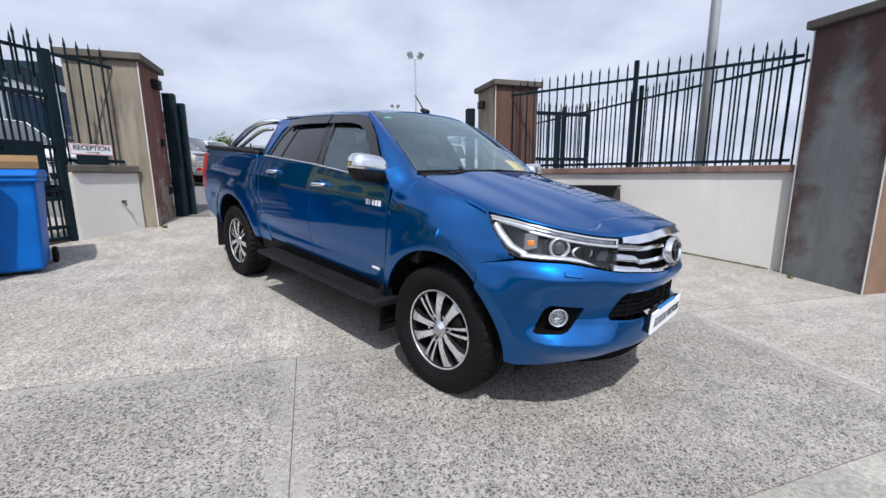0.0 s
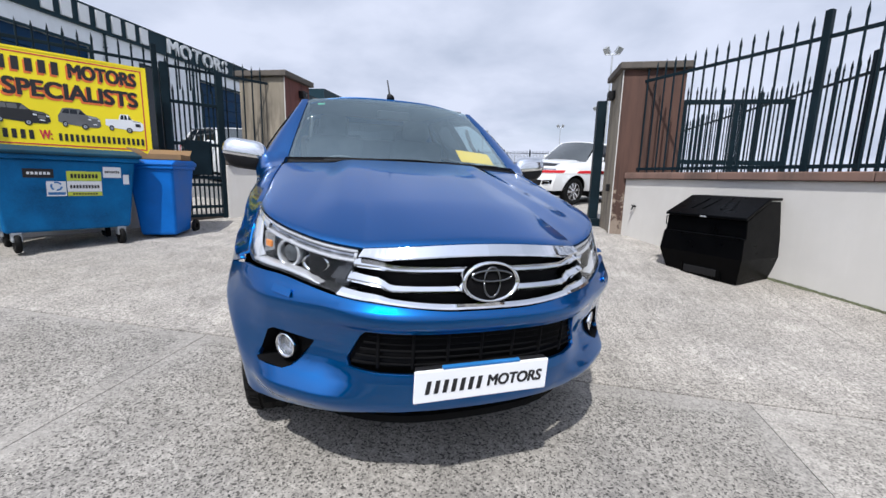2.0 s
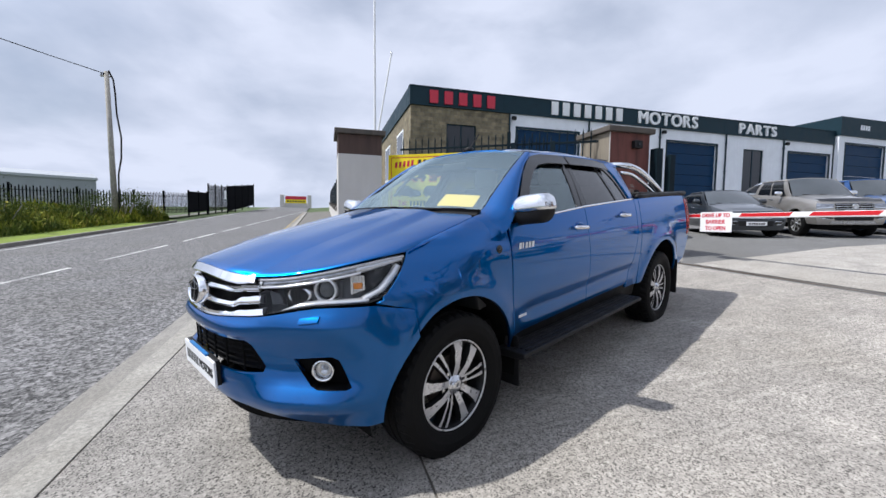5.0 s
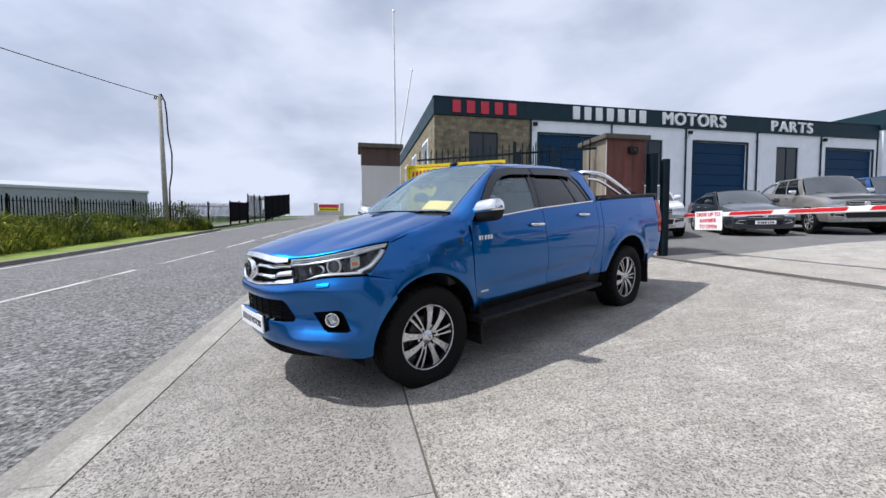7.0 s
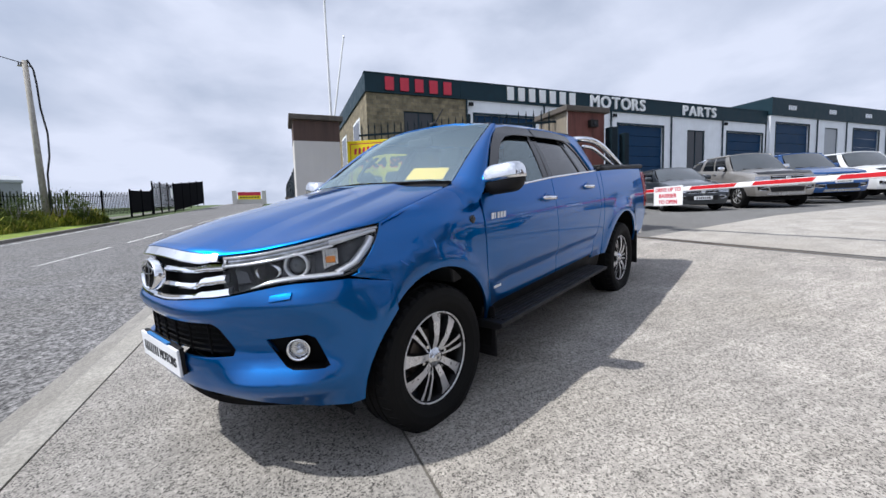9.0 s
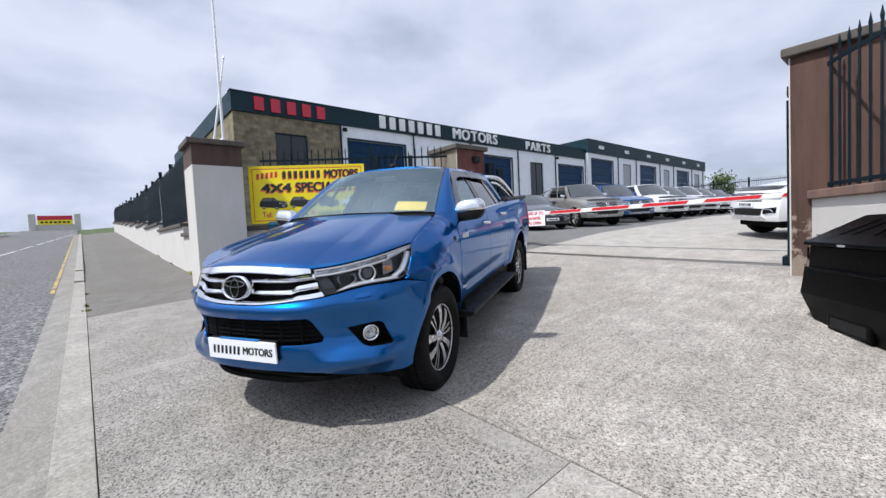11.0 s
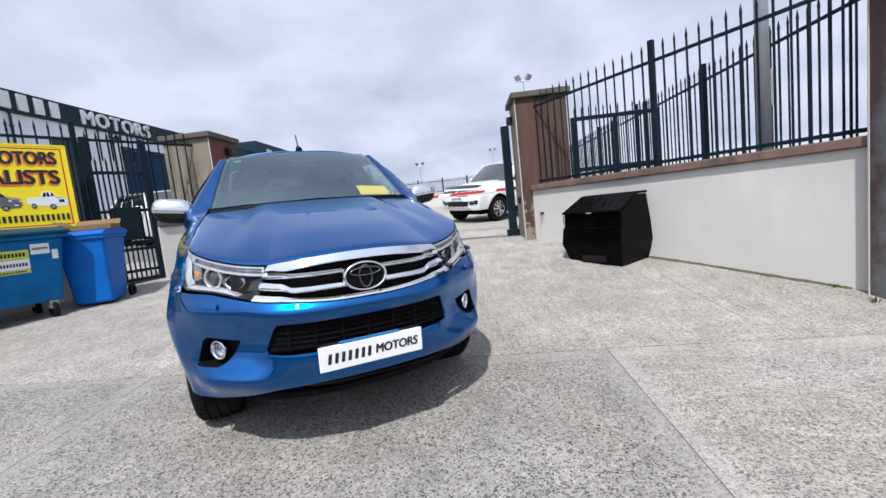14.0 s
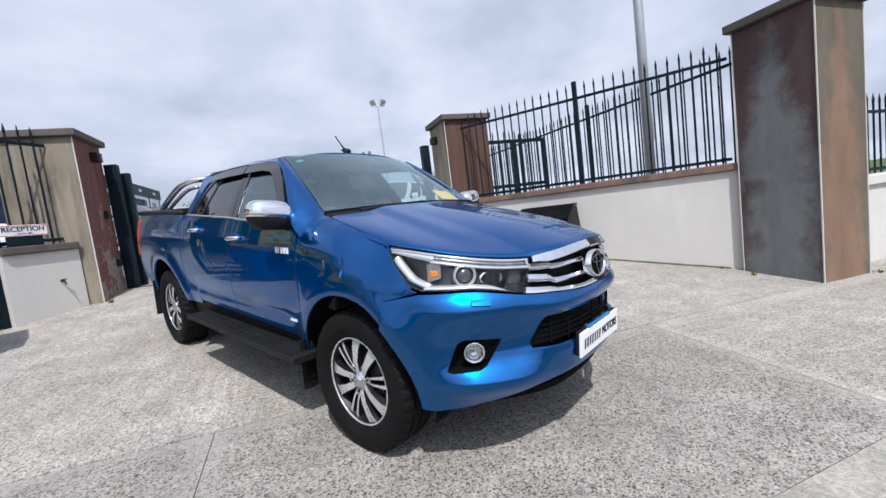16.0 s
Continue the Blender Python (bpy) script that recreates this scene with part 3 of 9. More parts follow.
def pier(name, x0, x1, y0, y1, faces, base, label, split=None, top=3.08):
    """A rendered gate pier: shaft with a band, cap with weathered slopes. faces: materials for -y, +x, +y, -x."""
    t = thing(name, label, "gate pier", kind="structure")
    bm = bmesh.new()
    vs = add_box(bm, x0, x1, y0, y1, base, top, 0.012)
    bmesh.ops.recalc_face_normals(bm, faces=bm.faces)
    for f in bm.faces:
        n = f.normal
        f.material_index = 0 if n.y < -0.6 else 1 if n.x > 0.6 else 2 if n.y > 0.6 else 3
    if split:
        bmesh.ops.bisect_plane(bm, geom=list(bm.verts) + list(bm.edges) + list(bm.faces), plane_co=(0, 0, split[0]), plane_no=(0, 0, 1))
        for f in bm.faces:
            if f.calc_center_median().z > split[0]:
                f.material_index = 4
    part("shaft", bm, list(faces) + ([split[1]] if split else []), t)
    o = 0.07
    cx, cy = (x0 + x1) / 2, (y0 + y1) / 2
    bm = bmesh.new()
    add_box(bm, x0 - o, x1 + o, y0 - o, y1 + o, top - 0.001, top + 0.1, 0.012)
    r = [bm.verts.new(p) for p in ((x0 - o + 0.02, y0 - o + 0.02, top + 0.1), (x1 + o - 0.02, y0 - o + 0.02, top + 0.1), (x1 + o - 0.02, y1 + o - 0.02, top + 0.1), (x0 - o + 0.02, y1 + o - 0.02, top + 0.1))]
    a = bm.verts.new((cx, cy, top + 0.17))
    for i in range(4):
        bm.faces.new((r[i], r[(i + 1) % 4], a))
    part("cap", bm, M_COPE, t, "weathered concrete cap")
    return t


pier("gate_pier_west", -3.08, -2.16, 7.5, 8.4, (M_TAN, M_PEELM, M_TAN, M_TAN), 0.35, "tan and maroon rendered gate pier with a weathered cap")
pier("gate_pier_east", 3.65, 4.57, 7.53, 8.4, (M_PEELB, M_TAN, M_BROWN, M_TAN), 0.25, "brown rendered gate pier with flaking lower corner")
pier("wing_pier_east", 6.26, 7.17, 2.92, 3.81, (M_PIERF, M_GREYR, M_GREYR, M_PIERS), -0.35, "tall grey and tan stained wing pier", top=3.15)
pier("wing_pier_west", -5.25, -4.36, 2.65, 3.55, (M_WHITE, M_WHITE, M_WHITE, M_WHITE), 0.05, "white wing pier with a maroon band under its cap", split=(2.73, M_MAROON), top=3.14)

# thin white render beads on the pier corners
for x, y, z0, z1 in ((6.26, 2.92, -0.2, 3.14), (7.17, 2.92, -0.3, 3.14), (6.26, 3.81, 0.0, 3.14), (-2.16, 7.5, 0.55, 3.07), (3.65, 7.53, 0.5, 3.07)):
    solid("corner_bead", box(x - 0.007, x + 0.007, y - 0.007, y + 0.007, z0, z1, 0.002), M_WHITE, "thin white render bead on a pier corner", "trim", kind="structure")


# ---- wing walls ----


class Line:
    """A straight wall line in plan: s metres along it, d metres to its left."""

    def __init__(self, a, b):
        self.a, self.b = Vector((*a, 0)), Vector((*b, 0))
        self.u = (self.b - self.a).normalized()
        self.n = Vector((-self.u.y, self.u.x, 0))
        self.len = (self.b - self.a).length
        self.deg = math.degrees(math.atan2(self.u.y, self.u.x))

    def at(self, s, d=0.0, z=0.0):
        return self.a + self.u * s + self.n * d + Vector((0, 0, z))

    def m(self):
        return pose(self.a.x, self.a.y, 0, 0, 0, self.deg)


WL = Line((-4.75, 3.77), (-2.30, 7.51))
WR = Line((3.84, 7.53), (6.36, 3.83))


def wall_run(name, line, s0, s1, d0, d1, zb, zt, mat, cope, label, cope_h=0.1):
    t = thing(name, label, "wall", kind="structure")
    part("wall", box(s0, s1, d0, d1, zb, zt, 0.006, line.m()), mat, t)
    n = max(1, round((s1 - s0) / 1.3))
    for i in range(n):
        a, b = s0 + (s1 - s0) * i / n, s0 + (s1 - s0) * (i + 1) / n
        bm = bmesh.new()
        add_box(bm, a + 0.002, b - 0.002, d0 - 0.05, d1 + 0.05, zt + 0.001, zt + cope_h, 0.012, line.m())
        part("coping_stone", bm, cope, t)
    return t


wall_run("wing_wall_west", WL, -0.22, 2.72, 0.0, 0.24, 0.0, 1.44, M_WHITE, M_COPE, "low white rendered wing wall under the sign")
wall_run("reception_wall", WL, 3.52, 4.42, 0.0, 0.24, 0.2, 1.46, M_WHITE, M_COPE, "short white rendered wall with stone coping beside the pier")
wall_run("wing_wall_east", WR, 0.0, WR.len, 0.0, 0.24, -0.3, 1.40, M_WHITE, M_COPER, "white rendered wing wall with red-brown coping")


def spike_bar(z0, z1):
    """A round bar with a forged spear tip, about its own foot."""
    bm = bmesh.new()
    add_rod(bm, (0, 0, z0), (0, 0, z1 - 0.13), 0.013, n=6)
    add_rod(bm, (0, 0, z1 - 0.13), (0, 0, z1 - 0.095), 0.013, 0.017, 6, False)
    add_rod(bm, (0, 0, z1 - 0.095), (0, 0, z1), 0.017, 0.002, 6)
    return mesh_of("bar", bm, M_FENCE)


def fence_run(name, line, s0, s1, d, z0, z1, posts=(), pitch=0.148, rails=None, label="dark green spear-topped steel fence", post_top=None, kind="structure"):
    t = thing(name, label, "fence", kind=kind)
    me = spike_bar(z0, z1)
    n = int((s1 - s0) / pitch)
    for i in range(n + 1):
        s = s0 + pitch * (i + 0.5)
        if s > s1:
            break
        ob = new("bar", me)
        ob.parent = t
        ob.matrix_world = Matrix.Translation(line.at(s, d)) @ pose(0, 0, 0, 0, 0, 40 * math.sin(i * 7.3))
    for z in rails or (z0 + 0.06, z1 - 0.25):
        part("rail", box(s0, s1, d - 0.008, d + 0.008, z - 0.022, z + 0.022, 0.003, line.m()), M_FENCE, t)
    for s in posts:
        part("post", box(s - 0.034, s + 0.034, d - 0.034, d + 0.034, z0 - 0.02, post_top or z1 + 0.02, 0.006, line.m()), M_FENCE, t)
    return t


fence_run("wing_fence_east", WR, 0.05, WR.len - 0.1, 0.12, 1.5, 3.15, posts=(2.33,))
fence_run("wing_fence_west", WL, 0.2, 2.66, 0.14, 1.54, 3.2, posts=(2.62,))
fence_run("reception_fence", WL, 3.55, 4.35, 0.14, 1.56, 3.2)
GX = Line((6.75, 3.85), (6.75, 34.0))
fence_run("side_fence", GX, 0.1, 30, 0.0, 0.6, 3.15, posts=(3.3, 6.0, 8.7, 11.4, 14.1, 16.8, 19.5, 22.2, 24.9, 27.6), label="dark green spear-topped boundary fence of the yard")

# boundary going on to the east
wall_run("boundary_wall_east", Line((7.17, 3.22), (24.0, 3.5)), 0.0, 16.8, 0.0, 0.24, -1.4, 0.98, M_WHITE, M_WHITE, "low white rendered boundary wall with a plain coping", 0.13)
fence_run("boundary_fence_east", Line((7.17, 3.22), (24.0, 3.5)), 0.15, 16.6, 0.12, 1.12, 2.22, posts=(2.6, 5.2, 7.8, 10.4, 13.0), pitch=0.16)

# ---- curved sheet-metal helpers ----


def spline(points, n=12):
    """A smooth line through plan points (Catmull-Rom), as an array."""
    p = np.array(points, float)
    p = np.vstack([2 * p[0] - p[1], p, 2 * p[-1] - p[-2]])
    out = []
    for i in range(1, len(p) - 2):
        for k in range(n):
            t = k / n
            a, b, c, d = p[i - 1], p[i], p[i + 1], p[i + 2]
            out.append(0.5 * (2 * b + (c - a) * t + (2 * a - 5 * b + 4 * c - d) * t * t + (3 * b - a - 3 * c + d) * t**3))
    out.append(p[-2])
    return np.array(out)


def dense(outline, step, closed=True):
    """An outline with points no further apart than step."""
    out = []
    n = len(outline)
    for i in range(n if closed else n - 1):
        a, b = np.array(outline[i], float), np.array(outline[(i + 1) % n], float)
        k = max(1, int(math.ceil(np.linalg.norm(b - a) / step)))
        out += [tuple(a + (b - a) * j / k) for j in range(k)]
    if not closed:
        out.append(tuple(outline[-1]))
    return out


def inside(pt, poly):
    x, y = pt
    hit = False
    for i in range(len(poly)):
        (x0, y0), (x1, y1) = poly[i - 1], poly[i]
        if (y0 > y) != (y1 > y) and x < (x1 - x0) * (y - y0) / (y1 - y0) + x0:
            hit = not hit
    return hit


def panel_mesh(name, outline, fmap, step=0.05, flange=0.012, holes=(), flip=False, mats=(), pick=None):
    """A thin curved panel: a flat outline, cut into a fine net, bent by fmap(a, b), with its rim folded inwards. Normals come from the
    surface itself, so that the paint reflects smoothly."""
    bm = bmesh.new()
    pts = dense(outline, step)
    f = bm.faces.new([bm.verts.new((a, b, 0)) for a, b in pts])
    bmesh.ops.triangulate(bm, faces=[f])
    xs, ys = [p[0] for p in pts], [p[1] for p in pts]
    cuts = [((x, 0, 0), (1, 0, 0)) for x in np.arange(math.floor(min(xs) / step) * step + step, max(xs), step)]
    cuts += [((0, y, 0), (0, 1, 0)) for y in np.arange(math.floor(min(ys) / step) * step + step, max(ys), step)]
    for h in holes:
        for i in range(len(h)):
            (x0, y0), (x1, y1) = h[i - 1], h[i]
            cuts.append(((x0, y0, 0), (y1 - y0, x0 - x1, 0)))
    for co, no in cuts:
        bmesh.ops.bisect_plane(bm, geom=list(bm.verts) + list(bm.edges) + list(bm.faces), plane_co=co, plane_no=Vector(no).normalized(), dist=1e-6)
    if holes:
        gone = [f for f in bm.faces if any(inside(f.calc_center_median().xy, h) for h in holes)]
        bmesh.ops.delete(bm, geom=gone, context="FACES")
    bmesh.ops.remove_doubles(bm, verts=bm.verts, dist=1e-5)
    bm.verts.ensure_lookup_table()
    for i, v in enumerate(bm.verts):
        v.index = i
    e = 1e-3
    co, nor = [], []
    for v in bm.verts:
        a, b = v.co.x, v.co.y
        p = Vector(fmap(a, b))
        da = Vector(fmap(a + e, b)) - Vector(fmap(a - e, b))
        db = Vector(fmap(a, b + e)) - Vector(fmap(a, b - e))
        n = da.cross(db)
        n = n.normalized() if n.length > 1e-12 else Vector((0, 0, 1))
        co.append(p)
        nor.append(-n if flip else n)
    faces, slot = [], []
    for f in bm.faces:
        idx = [v.index for v in f.verts]
        if f.normal.z < 0:
            idx.reverse()
        faces.append(idx[::-1] if flip else idx)
        slot.append(pick(*f.calc_center_median().xy) if pick else 0)
    if flange:
        rim = {}
        for ed in bm.edges:
            if len(ed.link_faces) != 1:
                continue
            f = ed.link_faces[0]
            i, j = ed.verts[0].index, ed.verts[1].index
            mid = sum((co[v.index] for v in f.verts), Vector()) / len(f.verts)
            along = (co[j] - co[i]).normalized() if (co[j] - co[i]).length > 1e-9 else Vector((1, 0, 0))
            out = along.cross(nor[i])
            if out.dot((co[i] + co[j]) / 2 - mid) < 0:
                out = -out
            for k in (i, j):
                rim.setdefault(k, []).append(out)
        made = {}
        for k, outs in rim.items():
            o = sum(outs, Vector())
            o = o.normalized() if o.length > 1e-9 else outs[0]
            made[k] = (len(co), len(co) + 1)
            co.append(co[k].copy())
            nor.append((o + nor[k] * 0.6).normalized())
            co.append(co[k] - nor[k] * flange + o * 0.001)
            nor.append(o)
        for ed in bm.edges:
            if len(ed.link_faces) != 1:
                continue
            i, j = ed.verts[0].index, ed.verts[1].index
            a, b = made[i], made[j]
            q = [a[0], b[0], b[1], a[1]]
            n = (co[q[1]] - co[q[0]]).cross(co[q[3]] - co[q[0]])
            if n.dot(nor[a[1]]) < 0:
                q.reverse()
            faces.append(q)
            slot.append(0)
    bm.free()
    me = bpy.data.meshes.new(name)
    me.from_pydata([tuple(c) for c in co], [], faces)
    for m in mats:
        me.materials.append(m)
    me.polygons.foreach_set("use_smooth", [True] * len(faces))
    me.polygons.foreach_set("material_index", slot)
    me.normals_split_custom_set_from_vertices([tuple(n) for n in nor])
    me.update()
    return me


def panel(name, outline, fmap, material, parent, step=0.05, flange=0.012, holes=(), flip=False, label="", pick=None):
    mats = material if isinstance(material, (list, tuple)) else [material]
    ob = new(name, panel_mesh(name, outline, fmap, step, flange, holes, flip, mats, pick))
    ob.parent = parent
    if label:
        ob["label"] = label
    return ob


def lathe(profile, n=48, axis="x", wobble=None):
    """Turns a closed profile of (radius, along) round an axis."""
    bm = bmesh.new()
    rings = []
    for k in range(n):
        a = math.tau * k / n
        ring = []
        for j, (r, h) in enumerate(profile):
            if wobble:
                r = wobble(k, j, r)
            c, s = r * math.cos(a), r * math.sin(a)
            ring.append(bm.verts.new({"x": (h, c, s), "y": (c, h, s), "z": (c, s, h)}[axis]))
        rings.append(ring)
    m = len(profile)
    for k in range(n):
        a, b = rings[k], rings[(k + 1) % n]
        for j in range(m):
            bm.faces.new((a[j], a[(j + 1) % m], b[(j + 1) % m], b[j]))
    bmesh.ops.recalc_face_normals(bm, faces=bm.faces)
    return bm


# ---- vehicle materials ----


def car_paint(name, base, metal=0.55, rough=0.36, flake=0.10, coat=1.0, coat_ior=1.5):
    """Metallic base under a glossy clear coat, with fine flake and a trace of road dust."""
    k = Mat(name, base, rough, metal)
    k.b.inputs["Coat Weight"].default_value = coat
    k.b.inputs["Coat Roughness"].default_value = 0.025
    k.b.inputs["Coat IOR"].default_value = coat_ior
    fl, dust = k.noise(900, 1.0, 0.5), k.noise(5.0, 5.0, 0.6)
    col = k.mix(flake, base, k.ramp(fl, (0.35, tuple(c * 0.5 for c in base)), (0.7, tuple(min(1, c * 1.9) for c in base))))
    k.set("Base Color", k.mix(k.ramp(dust, (0.55, 0.0), (0.9, 0.012)), col, (0.35, 0.33, 0.3)))
    k.set("Coat Roughness", k.ramp(dust, (0.4, 0.02), (0.8, 0.06)))
    return k.m


M_PAINT = car_paint("metallic_blue_paint", (0.0, 0.098, 0.325), 0.97, 0.31, coat=1.0, coat_ior=1.45)
M_PAINT.node_tree.nodes["Principled BSDF"].inputs["Specular Tint"].default_value = (0.3, 0.6, 1.0, 1)
M_PAINT.node_tree.nodes["Principled BSDF"].inputs["Specular IOR Level"].default_value = 0.1
M_CHROME = speckled("chrome", (0.82, 0.83, 0.85), 0.07, 0.03, 4.0, 60.0, 0.0, 0.001, 1.0)
M_SATIN = speckled("satin_chrome", (0.62, 0.63, 0.65), 0.2, 0.05, 5.0, 60.0, 0.02, 0.001, 1.0)
M_BLACKPL = speckled("black_plastic", (0.009, 0.009, 0.010), 0.55, 0.3, 8.0, 200.0, 0.25, 0.001, Specular_IOR_Level=0.25)
M_MESHBL = speckled("black_mesh", (0.003, 0.003, 0.0035), 0.7, 0.3, 8.0, 200.0, 0.25, 0.001, Specular_IOR_Level=0.12)
M_GLOSSBL = speckled("gloss_black", (0.006, 0.006, 0.007), 0.12, 0.2, 5.0, 60.0, 0.0, 0.001)
M_RUBBER = speckled("tyre_rubber", (0.006, 0.006, 0.0062), 0.7, 0.35, 9.0, 120.0, 0.3, 0.002, Specular_IOR_Level=0.15)
M_UNDER = speckled("underbody", (0.008, 0.008, 0.008), 0.9, 0.3, 6.0, 60.0, 0.3, 0.003, Specular_IOR_Level=0.05)
M_ALLOY = speckled("machined_alloy", (0.62, 0.62, 0.63), 0.3, 0.05, 20.0, 160.0, 0.05, 0.001, 0.6)
M_ALLOYD = speckled("dark_alloy", (0.012, 0.012, 0.013), 0.45, 0.2, 12.0, 120.0, 0.05, 0.001, 0.4)
M_SEAT = speckled("grey_seat_cloth", (0.17, 0.17, 0.178), 0.9, 0.3, 20.0, 300.0, 0.4, 0.002)
M_DASH = speckled("dark_dashboard", (0.05, 0.051, 0.054), 0.65, 0.25, 15.0, 250.0, 0.3, 0.001)
M_LAMPRED = speckled("red_lamp_lens", (0.35, 0.012, 0.012), 0.12, 0.15, 20.0, 90.0, 0.0, 0.001)
M_AMBER = speckled("amber_lamp", (0.6, 0.2, 0.03), 0.15, 0.2, 30.0, 120.0, 0.0, 0.001)
M_LAMPDK = speckled("dark_lamp_bezel", (0.05, 0.052, 0.055), 0.22, 0.2, 12.0, 60.0, 0.0, 0.001, 0.5)
M_BADGE = speckled("dark_chrome", (0.16, 0.165, 0.17), 0.15, 0.1, 12.0, 60.0, 0.0, 0.001, 1.0)
M_LAMPIN = speckled("lamp_reflector", (0.62, 0.63, 0.65), 0.12, 0.1, 12.0, 60.0, 0.1, 0.002, 0.9)
M_LAMPWH = speckled("white_light_guide", (0.62, 0.63, 0.65), 0.16, 0.02, 4.0, 60.0, 0.0, 0.001, 0.6)
M_LAMPFAC = speckled("faceted_chrome", (0.36, 0.37, 0.39), 0.16, 0.5, 22.0, 45.0, 0.25, 0.01, 1.0)
M_GLOSSGL = speckled("dark_projector_glass", (0.05, 0.055, 0.06), 0.03, 0.2, 12.0, 60.0, 0.0, 0.001)
M_SMOKE = speckled("smoked_acrylic", (0.01, 0.01, 0.011), 0.08, 0.1, 5.0, 60.0, 0.0, 0.001)
M_GREENST = speckled("green_sticker", (0.05, 0.35, 0.18), 0.5, 0.1)
M_NOTE = speckled("yellow_card", (0.75, 0.50, 0.03), 0.6, 0.06)
M_PLATE = speckled("white_plate", (0.80, 0.81, 0.83), 0.35, 0.03)
M_BLACKTXT = speckled("black_print", (0.012, 0.012, 0.014), 0.5, 0.1)
M_BLUETXT = speckled("blue_print", (0.02, 0.16, 0.42), 0.5, 0.1)


def glass_mat(name, tint, rough=0.0, gloss=0.085, sheen=(1, 1, 1)):
    """Tinted pane: clear through, glossy on both faces together."""
    m = bpy.data.materials.new(name)
    m.use_nodes = True
    t = m.node_tree
    t.nodes.clear()
    out = t.nodes.new("ShaderNodeOutputMaterial")
    tr = t.nodes.new("ShaderNodeBsdfTransparent")
    tr.inputs[0].default_value = (*tint, 1)
    gl = t.nodes.new("ShaderNodeBsdfGlossy")
    gl.inputs["Roughness"].default_value = rough
    gl.inputs["Color"].default_value = (*sheen, 1)
    lw = t.nodes.new("ShaderNodeLayerWeight")
    lw.inputs[0].default_value = 0.5
    pw = t.nodes.new("ShaderNodeMath")
    pw.operation = "POWER"
    pw.inputs[1].default_value = 4.5
    fr = t.nodes.new("ShaderNodeMath")
    fr.operation, fr.use_clamp = "MULTIPLY_ADD", True
    fr.inputs[1].default_value, fr.inputs[2].default_value = 1 - gloss, gloss
    t.links.new(lw.outputs["Facing"], pw.inputs[0])
    t.links.new(pw.outputs[0], fr.inputs[0])
    mx = t.nodes.new("ShaderNodeMixShader")
    t.links.new(fr.outputs[0], mx.inputs[0])
    t.links.new(tr.outputs[0], mx.inputs[1])
    t.links.new(gl.outputs[0], mx.inputs[2])
    t.links.new(mx.outputs[0], out.inputs["Surface"])
    return m


M_GLASS = glass_mat("clear_car_glass", (0.78, 0.86, 0.86), gloss=0.13, sheen=(0.82, 0.96, 1.0))
M_SCREEN = glass_mat("windscreen_glass", (0.76, 0.88, 0.88), gloss=0.27, sheen=(0.78, 0.96, 1.0))
M_PRIV = glass_mat("privacy_glass", (0.07, 0.075, 0.08), gloss=0.06)
M_LENS = glass_mat("lamp_lens", (0.97, 0.975, 0.98), gloss=0.022)

# ---- the blue pickup: x to its right side, y ahead of the front axle, z up from the ground ----
truck = thing("pickup_truck", "metallic blue double-cab pickup truck with chrome grille, parked on the apron", "pickup truck")
truck.matrix_world = pose(1.581, 2.677, 0.093, -3.99, -0.8, -151.48)

NOSE = spline([(0, 0.966), (0.15, 0.961), (0.28, 0.944), (0.40, 0.905), (0.505, 0.85), (0.615, 0.773), (0.70, 0.695), (0.775, 0.61), (0.837, 0.51), (0.876, 0.40), (0.899, 0.28), (0.909, 0.10), (0.908, -0.10)])
NARC = np.concatenate([[0], np.cumsum(np.linalg.norm(np.diff(NOSE, axis=0), axis=1))])


def nose_at(s):
    """Plan point and outward direction at arc s round the nose (signed)."""
    a = abs(s)
    u, v = np.interp(a, NARC, NOSE[:, 0]), np.interp(a, NARC, NOSE[:, 1])
    e = 0.03
    du = np.interp(a + e, NARC, NOSE[:, 0]) - (np.interp(a - e, NARC, NOSE[:, 0]) if a > e else -np.interp(e - a, NARC, NOSE[:, 0]))
    dv = np.interp(a + e, NARC, NOSE[:, 1]) - np.interp(abs(a - e), NARC, NOSE[:, 1])
    n = math.hypot(du, dv)
    nx, ny = -dv / n, du / n
    return (math.copysign(u, s), v, math.copysign(nx, s) if s else 0.0, ny)


def s_of_u(u):
    return float(np.interp(u, NOSE[:, 0], NARC))


def s_of_v(v):
    return float(np.interp(-v, -NOSE[:, 1], NARC))


BUMP_C = ((0.30, -0.16), (0.35, -0.085), (0.40, -0.045), (0.46, -0.010), (0.53, 0.006), (0.59, 0.012), (0.605, 0.004), (0.64, -0.014), (0.74, -0.018), (0.765, 0.004), (0.79, 0.020), (0.815, 0.024), (0.84, 0.010), (0.87, -0.022))
BUMP_S = ((0.30, -0.11), (0.35, -0.07), (0.41, -0.022), (0.45, 0.020), (0.485, 0.034), (0.515, 0.028), (0.545, -0.006), (0.60, -0.042), (0.66, -0.046), (0.73, -0.024), (0.78, -0.002), (0.81, 0.010), (0.845, 0.008), (0.90, -0.022), (0.95, -0.04))


def lerp_table(tab, x):
    p = np.array(tab)
    return float(np.interp(x, p[:, 0], p[:, 1]))


def soft_table(tab, x, h=0.02):
    return sum(lerp_table(tab, x + h * k) * w for k, w in ((-1, 0.25), (-0.5, 0.25), (0, 0.0), (0.5, 0.25), (1, 0.25)))


def nose(s, w, d):
    u, v, nx, ny = nose_at(s)
    return (u + nx * d, v + ny * d, w)


